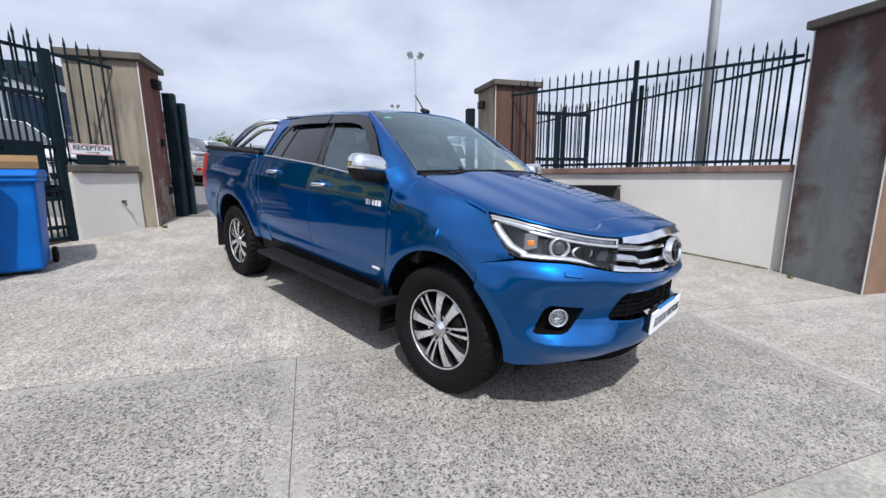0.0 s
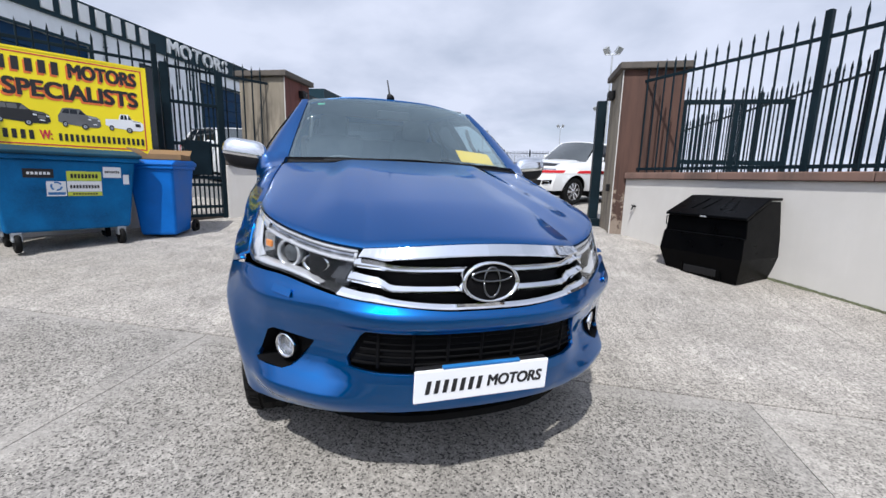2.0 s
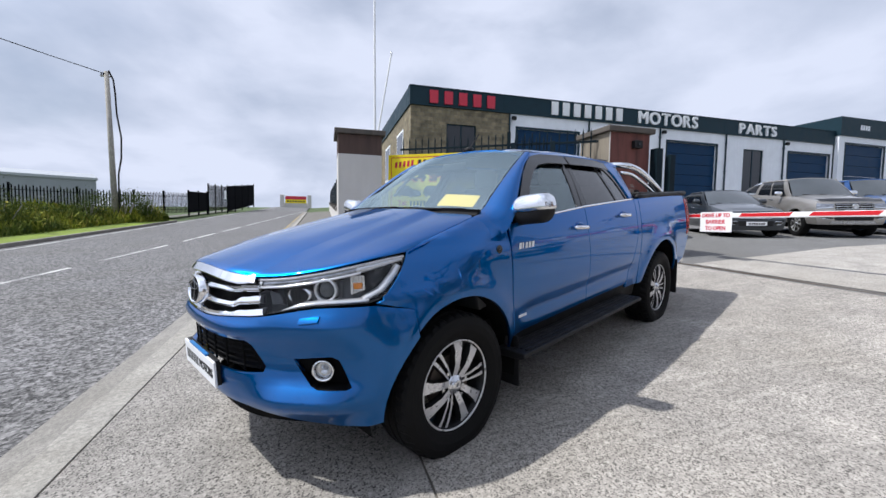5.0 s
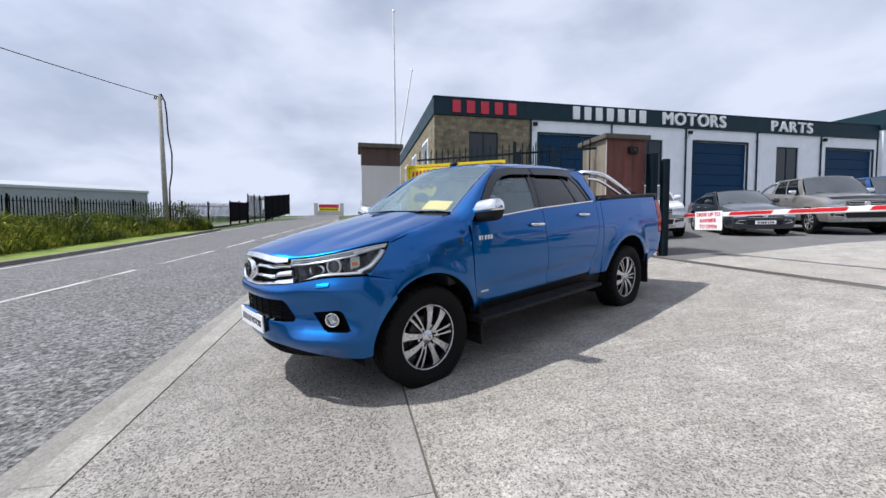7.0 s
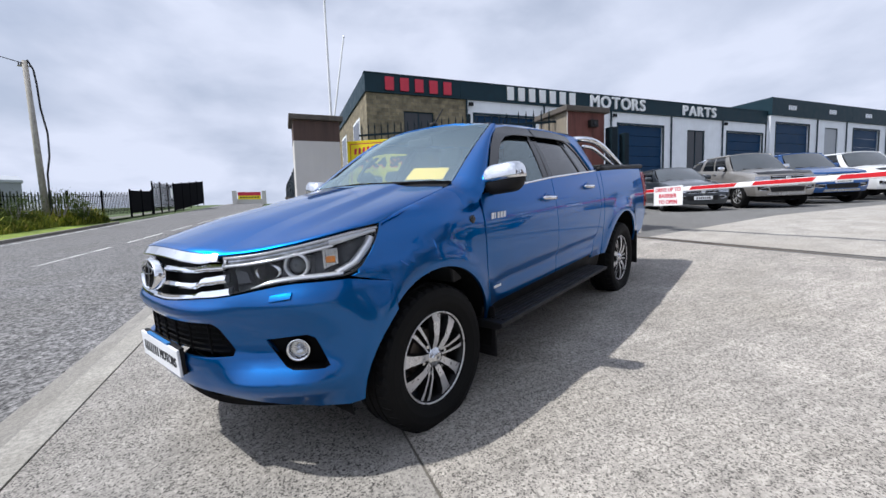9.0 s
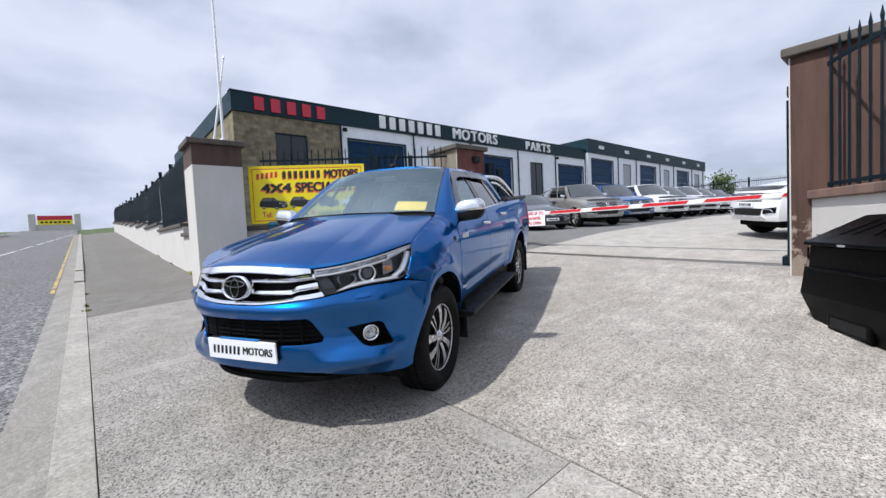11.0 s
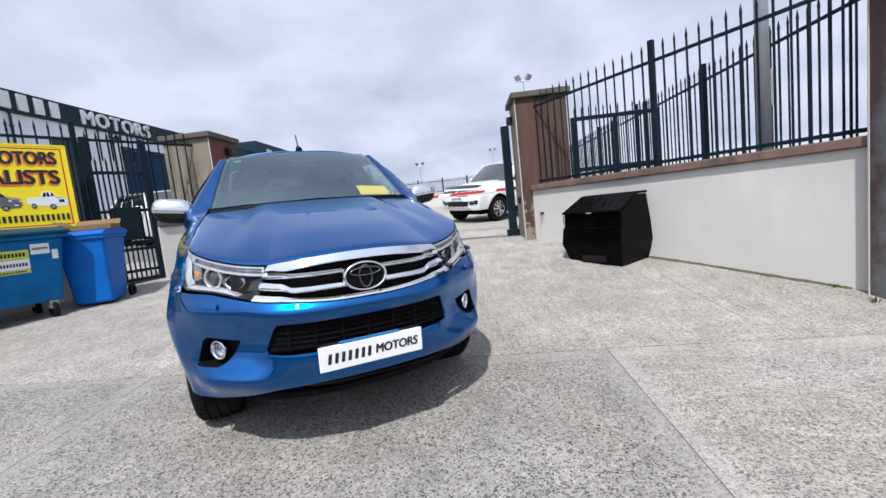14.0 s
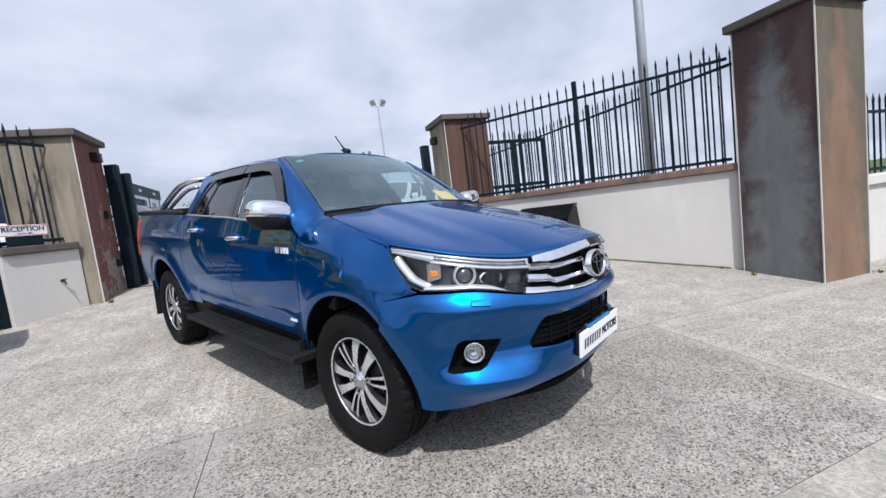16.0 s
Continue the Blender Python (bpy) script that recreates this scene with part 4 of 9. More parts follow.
SIDE_W = ((0.30, -0.105), (0.42, -0.075), (0.50, -0.055), (0.58, -0.038), (0.64, -0.027), (0.72, -0.015), (0.85, 0.0), (0.96, 0.006), (1.05, 0.002), (1.10, -0.003), (1.20, -0.018), (1.30, -0.036), (1.36, -0.06), (1.42, -0.09))


def flank_flare(v, w):
    """How far the bumper's corner and the wing's tip swell out ahead of the front wheel."""
    return 0.042 * smoothstep(0.12, 0.42, v) * smoothstep(0.97, 0.72, w) + 0.026 * math.exp(-(((max(0.5, math.hypot(v, w - 0.378)) - 0.5) / 0.085) ** 2))


def bumper_map(s, w):
    k = smoothstep(0.36, 0.62, abs(s))
    fade = 1 - smoothstep(1.0, 1.25, abs(s))
    d = (1 - k) * soft_table(BUMP_C, w) + k * soft_table(BUMP_S, w) * (0.35 + 0.65 * fade)
    d += 0.022 * math.exp(-(((abs(s) - s_of_v(0.62)) / 0.17) ** 2)) * smoothstep(0.93, 0.82, w)
    p = nose(s, w, d)
    k = smoothstep(s_of_v(0.70), s_of_v(0.46), abs(s))
    if k > 0:
        u, v = nose_at(abs(s))[:2]
        q = u + flank_flare(v, w) + 0.7 * soft_table(SIDE_W, w, 0.03) - 0.2 * max(0.0, w - 0.86)
        p = (p[0] + (math.copysign(q, s) - p[0]) * k, p[1] + (v - p[1]) * k, w)
    return p


def head_d(s, w):
    a = abs(s)
    base = -0.012 - 0.18 * (w - 0.87) if a < 0.3 else 0
    k = smoothstep(0.25, 0.55, a)
    return (1 - k) * (-0.012 - 0.2 * (w - 0.87)) + k * (-0.02 - 0.34 * (w - 0.89))


def head_map(s, w):
    return nose(s, w, head_d(s, w))


S_HL = s_of_v(0.255)  # outer end of a headlamp
S_GR = s_of_u(0.455)  # grille corner


def top_w(s):
    """Height of the upper edge of grille and headlamps."""
    a = abs(s)
    return 1.068 - 0.034 * (min(a, S_GR) / S_GR) ** 2 + 0.078 * smoothstep(S_GR, S_HL + 0.02, a)


def low_w(s):
    """Height of the lower edge of grille and headlamps."""
    a = abs(s)
    return 0.846 + 0.022 * smoothstep(0.1, S_GR, a) + 0.042 * smoothstep(S_GR - 0.04, S_GR + 0.36, a)


def mirrored(outline):
    return [(-a, b) for a, b in reversed(outline)]


# front bumper, with the lower intake and the fog lamp pockets cut out
S_BL = s_of_v(0.485)
edge = [(s, low_w(s) - 0.004) for s in frange(-S_BL, S_BL, 40)]
half = [(s_of_v(0.31), 0.866), (s_of_v(0.308), 0.766)] + [(s_of_v(0.47 * math.cos(radians(a))), 0.378 + 0.47 * math.sin(radians(a))) for a in (50, 42, 34, 26, 18, 10, 4, -2)] + [(s_of_v(0.53), 0.350), (0.86, 0.350), (0.68, 0.378), (0.48, 0.425), (0.25, 0.446)]
outline = edge + half + [(-a, b) for a, b in reversed(half)]
INTAKE = [(-0.43, 0.757), (0.43, 0.757), (0.455, 0.735), (0.515, 0.632), (0.505, 0.608), (-0.505, 0.608), (-0.515, 0.632), (-0.455, 0.735)]
sf = s_of_u(0.712)
POCKET = [(sf - 0.14, 0.672), (sf + 0.045, 0.688), (sf + 0.075, 0.672), (sf + 0.105, 0.60), (sf + 0.125, 0.552), (sf + 0.105, 0.543), (sf - 0.02, 0.548), (sf - 0.05, 0.560)]
bumper = panel("front_bumper", outline, bumper_map, M_PAINT, truck, 0.022, 0.02, (INTAKE, POCKET, mirrored(POCKET)), flip=True, label="blue front bumper")


def intake_map(s, w):
    return nose(s, w, -0.05)


panel("intake_grille", INTAKE, intake_map, M_MESHBL, bumper, 0.06, 0.0, flip=True, label="black lower grille")
for i in range(5):
    w = 0.628 + i * 0.026
    bm = bmesh.new()
    add_tube(bm, [nose(s, w, -0.03) for s in frange(-0.49 + 0.06 * i / 4, 0.49 - 0.06 * i / 4, 14)], 0.004, 6)
    part("slat", bm, M_MESHBL, bumper)
for i in range(7):
    s = -0.39 + 0.13 * i
    bm = bmesh.new()
    add_tube(bm, [nose(s, 0.612, -0.028), nose(s, 0.748, -0.028)], 0.006, 6)
    part("slat", bm, M_MESHBL, bumper)
for side in (-1, 1):
    poly = POCKET if side > 0 else mirrored(POCKET)
    panel("fog_pocket", [(a * 1.0, b) for a, b in poly], lambda s, w: nose(s, w, -0.055 - 0.1 * (0.7 - w)), M_MESHBL, bumper, 0.05, 0.0, flip=True, label="black fog lamp surround")
    # pocket walls
    bm = bmesh.new()
    n = len(poly)
    rim0 = [Vector(bumper_map(*p)) for p in poly]
    rim1 = [Vector(nose(a, b, -0.055 - 0.1 * (0.7 - b))) for a, b in poly]
    v0, v1 = [bm.verts.new(p) for p in rim0], [bm.verts.new(p) for p in rim1]
    for i in range(n):
        bm.faces.new((v0[i], v0[(i + 1) % n], v1[(i + 1) % n], v1[i]))
    part("fog_pocket_wall", bm, M_MESHBL, bumper)
    c = Vector(nose(side * sf, 0.62, -0.036))
    out = Vector((nose_at(side * sf)[2], nose_at(side * sf)[3], 0.0))
    fog = new("fog_lamp")
    fog.parent = truck
    tagged(fog, "round fog lamp in a chrome ring")
    rot = out.to_track_quat("X", "Z").to_matrix().to_4x4()
    m = Matrix.Translation(c) @ rot
    part("ring", moved(lathe([(0.047, -0.02), (0.05, 0.012), (0.046, 0.016), (0.040, 0.008), (0.038, -0.02)], 28), m), M_CHROME, fog, smooth=True)
    bm = lathe([(0.039, -0.012), (0.0385, 0.002), (0.026, 0.011), (0.012, 0.0145), (0.0005, 0.0155), (0.0005, -0.012)], 24)
    part("lens", moved(bm, m), M_LENS, fog, smooth=True)
    bm = lathe([(0.037, -0.014), (0.036, -0.004), (0.02, -0.016), (0.0005, -0.018), (0.0005, -0.03), (0.037, -0.03)], 20)
    part("reflector", moved(bm, m), M_LAMPIN, fog, smooth=True)
# washer covers under the headlamps
for side in (-1, 1):
    sw = s_of_u(0.69)
    o = [(side * (sw - 0.045), 0.868), (side * (sw + 0.04), 0.877), (side * (sw + 0.035), 0.853), (side * (sw - 0.05), 0.845)]
    panel("washer_cover", o if side > 0 else o[::-1], lambda s, w: tuple(Vector(bumper_map(s, w)) + (0.006 + 0.2 * max(0.0, 0.875 - w)) * Vector((nose_at(s)[2], nose_at(s)[3], 0.3))), M_PAINT, truck, 0.03, 0.006, flip=True)

# number plate board with the dealer's words
plate = new("number_plate")
plate.parent = truck
tagged(plate, "white plate with dealer lettering")
py = 0.975
part("board", box(-0.262, 0.262, py, py + 0.012, 0.512, 0.636, 0.004), M_PLATE, plate)
part("holder", box(-0.255, 0.255, py - 0.02, py - 0.001, 0.518, 0.640, 0.003), M_BLACKPL, plate)
part("blue_strip", box(-0.14, 0.16, py - 0.004, py + 0.0125, 0.637, 0.646, 0.001), M_BLUETXT, plate)


def words(name, text, size, depth, material, parent, m, label="", bold=0.0, width=None, shear=0.0):
    """Lettering in the built-in font, lying in the plane of m: x along the line, y up, z out. bold: metres by which strokes are thickened,
    by laying shifted copies over one another."""
    cu = bpy.data.curves.new(name, "FONT")
    cu.body, cu.size, cu.extrude, cu.align_x, cu.align_y, cu.shear = text, size, depth, "CENTER", "CENTER", shear
    ob = bpy.data.objects.new(name, cu)
    scene.collection.objects.link(ob)
    bpy.context.view_layer.update()
    me = bpy.data.meshes.new_from_object(ob.evaluated_get(bpy.context.evaluated_depsgraph_get()))
    bpy.data.objects.remove(ob)
    xs = [v.co.x for v in me.vertices]
    k = (width - 2 * bold) / max(1e-6, max(xs) - min(xs)) if width else 1.0
    mid = (max(xs) + min(xs)) / 2
    base = [((v.co.x - mid) * k, v.co.y, v.co.z) for v in me.vertices]
    polys = [list(f.vertices) for f in me.polygons]
    co, faces = [], []
    shifts = [(0, 0)] if bold <= 0 else [(0, 0), (-1, 0), (1, 0), (-0.7, 0.5), (0.7, 0.5), (-0.7, -0.5), (0.7, -0.5)]
    for i, (dx, dy) in enumerate(shifts):
        n = len(co)
        co += [(x + dx * bold, y + dy * bold, z + 0.0002 * i) for x, y, z in base]
        faces += [[n + j for j in f] for f in polys]
    bpy.data.meshes.remove(me)
    me = bpy.data.meshes.new(name)
    me.from_pydata(co, [], faces)
    me.materials.append(material)
    me.transform(m)
    o = new(name, me)
    if parent is not None:
        o.parent = parent
    if label:
        o["label"] = label
    return o


def bars(name, n, width, height, depth, material, parent, m, label="", gap=0.3, lean=0.0, shape=None):
    """A row of plain bars in place of letters, as wide and high as the word, each a part of its own."""
    pitch = width / n
    for i in range(n):
        x0 = -width / 2 + i * pitch + pitch * gap / 2
        bm = box(x0, x0 + pitch * (1 - gap) * (shape[i] if shape else 1.0), -height / 2, height / 2, 0, depth)
        for v in bm.verts:
            v.co.x += lean * v.co.y
        part(name, moved(bm, m), material, parent, label)


FRONT = Matrix(((-1, 0, 0, 0), (0, 0, 1, py + 0.0125), (0, 1, 0, 0.572), (0, 0, 0, 1)))
bars("lettering", 7, 0.225, 0.05, 0.0012, M_BLACKTXT, plate, Matrix.Translation((0.115, 0, 0)) @ FRONT, "black bars for a trade name", 0.5, 0.15)
words("lettering", "MOTORS", 0.062, 0.0006, M_BLACKTXT, plate, Matrix.Translation((-0.125, 0, 0)) @ FRONT, "black word MOTORS", 0.0022, 0.225, shear=0.12)

# grille: dark mesh behind four chrome bars, and the oval badge
grille = new("grille")
grille.parent = truck
tagged(grille, "chrome barred radiator grille")
S_GB = s_of_u(0.47)
o = [(s, top_w(s) - 0.006) for s in frange(S_GR, -S_GR, 24)] + [(s, low_w(s) + 0.006) for s in frange(-S_GB, S_GB, 24)]
panel("backing", o, lambda s, w: nose(s, w, head_d(s, w) - 0.045), M_MESHBL, grille, 0.06, 0.0, flip=True)


def bar_strip(name, lo, hi, s_end0, s_end1, prof, material, parent, n=48):
    """A faceted bar round the nose between two height lines. prof: share of its height, metres proud."""
    bm = bmesh.new()
    rows = []
    for k in range(n + 1):
        t = k / n * 2 - 1
        row = []
        for q, d in prof:
            s = t * (s_end0 * (1 - q) + s_end1 * q)
            w = lo(s) * (1 - q) + hi(s) * q
            row.append(bm.verts.new(nose(s, w, head_d(s, w) + d)))
        rows.append(row)
    m = len(prof)
    for a, b in zip(rows, rows[1:]):
        for j in range(m):
            bm.faces.new((a[j], a[(j + 1) % m], b[(j + 1) % m], b[j]))
    bm.faces.new(rows[0])
    bm.faces.new(rows[-1][::-1])
    bmesh.ops.recalc_face_normals(bm, faces=bm.faces)
    return part(name, bm, material, parent)


def wing(s):
    """Share of the step by which the bars rise into their outer wings."""
    return 0.7 * smoothstep(0.345, 0.40, abs(s)) + 0.3 * smoothstep(0.40, S_GR + 0.05, abs(s))


# the top bar leans back under the sky, the others have a bright upper and a dark lower face
bar_strip("chrome_bar", lambda s: top_w(s) - 0.041 + 0.016 * smoothstep(0.36, S_GR, abs(s)), lambda s: top_w(s) + 0.002, S_GR + 0.008, S_GR - 0.004, [(0.0, -0.03), (0.0, 0.010), (0.1, 0.017), (0.22, 0.017), (0.96, 0.0), (1.0, -0.006), (1.0, -0.03)], M_CHROME, grille)
for lo, hi, up0, up1, e in ((0.964, 0.991, 0.006, 0.013, 0.02), (0.897, 0.925, 0.022, 0.033, 0.036)):
    bar_strip("chrome_bar", lambda s, l=lo, k=up0: l + k * wing(s), lambda s, h=hi, k=up1: h + k * wing(s), S_GR + e + 0.01, S_GR + e, [(0.0, -0.035), (0.0, -0.010), (0.08, -0.005), (0.44, 0.006), (0.52, 0.006), (0.95, -0.005), (1.0, -0.010), (1.0, -0.035)], M_CHROME, grille)
bar_strip("chrome_bar", lambda s: low_w(s) + 0.001, lambda s: low_w(s) + 0.019 + 0.011 * wing(s), S_GR + 0.075, S_GR + 0.058, [(0.0, -0.03), (0.0, 0.006), (0.12, 0.012), (0.5, 0.010), (0.93, 0.0), (1.0, -0.008), (1.0, -0.03)], M_CHROME, grille)
badge = new("badge")
badge.parent = truck
tagged(badge, "oval chrome badge with a plain dark field")


def oval(rx, rz, y0, y1, n=40, rim=None):
    bm = bmesh.new()
    rows = []
    for r, y in ((1.0, y0), (1.0, y1 - 0.004), (0.96, y1), (0.89 if rim else 0.5, y1 + (0.0 if rim else 0.004)), (0.875 if rim else 0.02, y0 if rim else y1 + 0.006)):
        rows.append([bm.verts.new((rx * r * math.cos(math.tau * k / n), y, rz * r * math.sin(math.tau * k / n))) for k in range(n)])
    for a, b in zip(rows, rows[1:]):
        for k in range(n):
            bm.faces.new((a[k], a[(k + 1) % n], b[(k + 1) % n], b[k]))
    bmesh.ops.recalc_face_normals(bm, faces=bm.faces)
    return bm


BM = pose(0, 0.968, 0.947, 8)
part("rim", moved(oval(0.108, 0.071, -0.03, 0.012, rim=True), BM), M_CHROME, badge, smooth=True)
part("field", moved(oval(0.098, 0.064, -0.03, 0.001), BM), M_MESHBL, badge, smooth=True)
bm = bmesh.new()
for rx, rz, cz in ((0.074, 0.019, 0.022), (0.030, 0.052, 0.0)):
    add_tube(bm, [(rx * math.cos(a), 0.011, cz + rz * math.sin(a)) for a in frange(0, math.tau, 36)], 0.0045, 6)
part("emblem", moved(bm, BM), M_BADGE, badge, "plain dark chrome ovals", smooth=True)

# headlamps
for side in (-1, 1):
    lamp = new("headlamp")
    lamp.parent = truck
    tagged(lamp, "swept headlamp with projector lens and chrome trim")
    top = [(s, top_w(s) - 0.004) for s in frange(S_GR + 0.012, S_HL - 0.02, 14)]
    bot = [(s, low_w(s) + 0.004) for s in frange(S_HL - 0.25, S_GB + 0.03, 12)]
    o = top + [(S_HL - 0.025, top_w(S_HL) - 0.02), (S_HL - 0.085, 1.01), (S_HL - 0.16, 0.945), (S_HL - 0.205, 0.924)] + bot

    def flat(pts):
        return pts if side > 0 else mirrored(pts)

    panel("lens", flat(o), head_map, M_LENS, lamp, 0.05, 0.0, flip=True, label="clear lens").visible_shadow = False
    panel("housing", flat(o), lambda s, w: nose(s, w, head_d(s, w) - 0.085), M_LAMPDK, lamp, 0.06, 0.0, flip=True, label="dark inner housing")
    # housing walls
    bm = bmesh.new()
    pts = flat(dense(o, 0.05))
    a = [bm.verts.new(nose(p[0], p[1], head_d(*p) - 0.001)) for p in pts]
    b = [bm.verts.new(nose(p[0], p[1], head_d(*p) - 0.085)) for p in pts]
    for i in range(len(pts)):
        bm.faces.new((a[i], a[(i + 1) % len(pts)], b[(i + 1) % len(pts)], b[i]))
    part("housing_wall", bm, M_LAMPDK, lamp)

    def strip(name, lo, hi, d0, d1, mat, s0, s1, n=18, label=""):
        bm = bmesh.new()
        rows = []
        for s in frange(s0, s1, n):
            wl, wh = lo(s), hi(s)
            s = side * s
            rows.append([bm.verts.new(nose(s, w, head_d(s, w) + d)) for w, d in ((wl, d0 - 0.03), (wl, d0), ((wl + wh) / 2, (d0 + d1) / 2 + 0.004), (wh, d1), (wh, d1 - 0.03))])
        for p, q in zip(rows, rows[1:]):
            for j in range(4):
                bm.faces.new((p[j], p[j + 1], q[j + 1], q[j]))
        bmesh.ops.recalc_face_normals(bm, faces=bm.faces)
        return part(name, bm, mat, lamp, label, smooth=True)

    # daytime running bar: two white light guides round a grey inlay, joined at the inner end
    sj = S_HL - 0.30
    strip("light_guide", lambda s: top_w(s) - 0.019, lambda s: top_w(s) - 0.007, -0.007, -0.004, M_LAMPWH, S_GR + 0.02, S_HL - 0.03, label="white light guide")
    strip("light_guide", lambda s: top_w(s) - 0.052, lambda s: top_w(s) - 0.041, -0.011, -0.008, M_LAMPWH, S_GR + 0.025, sj + 0.02, label="white light guide")
    strip("light_guide", lambda s: top_w(s) - 0.043, lambda s: top_w(s) - 0.018, -0.010, -0.006, M_LAMPWH, S_GR + 0.022, S_GR + 0.034, 3, label="white light guide")
    strip("inlay", lambda s: top_w(s) - 0.042, lambda s: top_w(s) - 0.018, -0.016, -0.014, M_LAMPFAC, S_GR + 0.034, sj, label="grey inlay")
    strip("light_guide", lambda s: top_w(s) - 0.046 + 0.014 * smoothstep(sj, S_HL, s), lambda s: top_w(s) - 0.019, -0.010, -0.006, M_LAMPWH, sj, S_HL - 0.04, label="white light guide")
    strip("trim", lambda s: low_w(s) + 0.008, lambda s: low_w(s) + 0.010 + 0.012 * smoothstep(s_of_u(0.585), s_of_u(0.64), s), -0.006, -0.012, M_LAMPWH, s_of_u(0.585), S_HL - 0.25, label="white lower light guide")
    # the guide turns up along the outer edge
    bm = bmesh.new()
    rows = []
    for t in frange(0, 1, 14):
        s = (S_HL - 0.26) * (1 - t) + (S_HL - 0.055) * t
        w = float(np.interp(s, [S_HL - 0.26, S_HL - 0.17, S_HL - 0.085, S_HL - 0.055], [0.924, 0.956, 1.022, 1.055]))
        rows.append([bm.verts.new(nose(side * (s + ds), w + dw, head_d(s, w) + d)) for ds, dw, d in ((-0.026, 0.014, -0.04), (-0.019, 0.010, -0.014), (-0.003, 0.001, -0.008), (0.007, -0.004, -0.022))])
    for p, q in zip(rows, rows[1:]):
        for j in range(3):
            bm.faces.new((p[j], p[j + 1], q[j + 1], q[j]))
    bmesh.ops.recalc_face_normals(bm, faces=bm.faces)
    part("light_guide", bm, M_LAMPWH, lamp, "white light guide", smooth=True)
    # projector in its white ring, chrome bowls, ribbed indicator
    sp = s_of_u(0.727)

    def aim(s, w, d):
        u, v, nx, ny = nose_at(side * s)
        return Matrix.Translation(nose(side * s, w, head_d(s, w) + d)) @ Vector((nx * 0.75, ny, 0.03)).to_track_quat("X", "Z").to_matrix().to_4x4()

    m = aim(sp, 0.973, -0.03)
    part("projector_ring", moved(lathe([(0.053, -0.03), (0.053, 0.008), (0.050, 0.012), (0.045, 0.012), (0.042, 0.006), (0.040, -0.03)], 32), m), M_LAMPWH, lamp, "white ring", smooth=True)
    part("projector", moved(lathe([(0.039, -0.03), (0.038, -0.012), (0.028, 0.002), (0.012, 0.008), (0.0005, 0.010), (0.0005, -0.03)], 24), m), M_GLOSSGL, lamp, "dark glass projector", smooth=True)
    part("reflector", moved(lathe([(0.046, 0.012), (0.042, -0.006), (0.024, -0.024), (0.0005, -0.028), (0.0005, -0.04), (0.046, -0.04)], 20), aim(s_of_u(0.632), 0.952, -0.045) @ Matrix.Diagonal((1, 1.15, 0.7, 1))), M_CHROME, lamp, "chrome bowl", smooth=True)
    bm = bmesh.new()
    for j in range(5):
        add_box(bm, -0.02, 0.006, -0.033 + 0.013 * j, -0.021 + 0.013 * j, -0.042 + 0.004 * j, 0.042, 0.002)
    part("indicator", moved(bm, aim(s_of_u(0.822), 0.988, -0.036)), M_LAMPIN, lamp, "ribbed chrome indicator")
    part("bulb", moved(box(-0.01, 0.009, -0.02, 0.018, -0.012, 0.016, 0.004), aim(s_of_u(0.822), 0.982, -0.036)), M_AMBER, lamp, "amber indicator bulb")
    bz = [(sp - 0.075, 0.912), (sp + 0.075, 0.918), (sp + 0.085, 1.0), (sp + 0.03, 1.02), (sp - 0.06, 1.01), (sp - 0.085, 0.95)]
    panel("cowl", flat(bz), lambda s, w: nose(s, w, head_d(s, w) - 0.062), M_GLOSSBL, lamp, 0.05, 0.01, flip=True, label="black projector cowl")
    # stepped bright wedge at the inner end
    wd = [(S_GR + 0.075, 0.912), (S_GR + 0.135, 0.914), (S_GR + 0.11, 0.955), (S_GR + 0.05, 0.968)]
    panel("inner_wedge", flat(wd), lambda s, w: nose(s, w, head_d(s, w) - 0.045), M_LAMPDK, lamp, 0.04, 0.01, flip=True, label="dark inner reflector")

# bonnet
HOOD_S = S_HL - 0.005
RW, RV, RC, RCV = 0.735, -0.335, 1.292, -0.215


def hood_map(s, q):
    k = s / HOOD_S
    f = Vector(head_map(s, top_w(s) + 0.004))
    if abs(k) > 0.93:
        f.x -= math.copysign((abs(k) - 0.93) * 0.10, s)
    r = Vector((RW * k, RCV + (RV - RCV) * k * k, RC - 0.026 * k * k))
    p = f.lerp(r, q)
    qq = max(q, 0.0)
    p.z += 0.062 * (math.sqrt(qq + 1e-4) - 0.01 - qq) * (1 - 0.35 * abs(k) ** 3)
    rise = smoothstep(0.66, 0.50, abs(k) + 0.04 * (1 - q))
    p.z += 0.017 * rise * smoothstep(0.0, 0.35, q)
    return tuple(p)


def hood_pt(k, q):
    return (k * HOOD_S, q)


o = [hood_pt(k, 0.0) for k in frange(-1, 1, 40)] + [hood_pt(1, q) for q in frange(0.05, 0.9, 12)] + [hood_pt(0.992, 0.945), hood_pt(0.975, 0.98)] + [hood_pt(k, 1.0) for k in frange(0.94, -0.94, 30)] + [hood_pt(-0.975, 0.98), hood_pt(-0.992, 0.945)] + [hood_pt(-1, q) for q in frange(0.9, 0.05, 12)]
panel("bonnet", o, hood_map, M_PAINT, truck, 0.035, 0.015, flip=True, label="blue bonnet")


def hood_edge(v):
    """Where the bonnet's side line stands at v: half width and height."""
    q0, q1 = 0.0, 1.0
    for _ in range(24):
        q = (q0 + q1) / 2
        if hood_map(HOOD_S, q)[1] > v:
            q0 = q
        else:
            q1 = q
    p = hood_map(HOOD_S, (q0 + q1) / 2)
    return p[0], p[2]


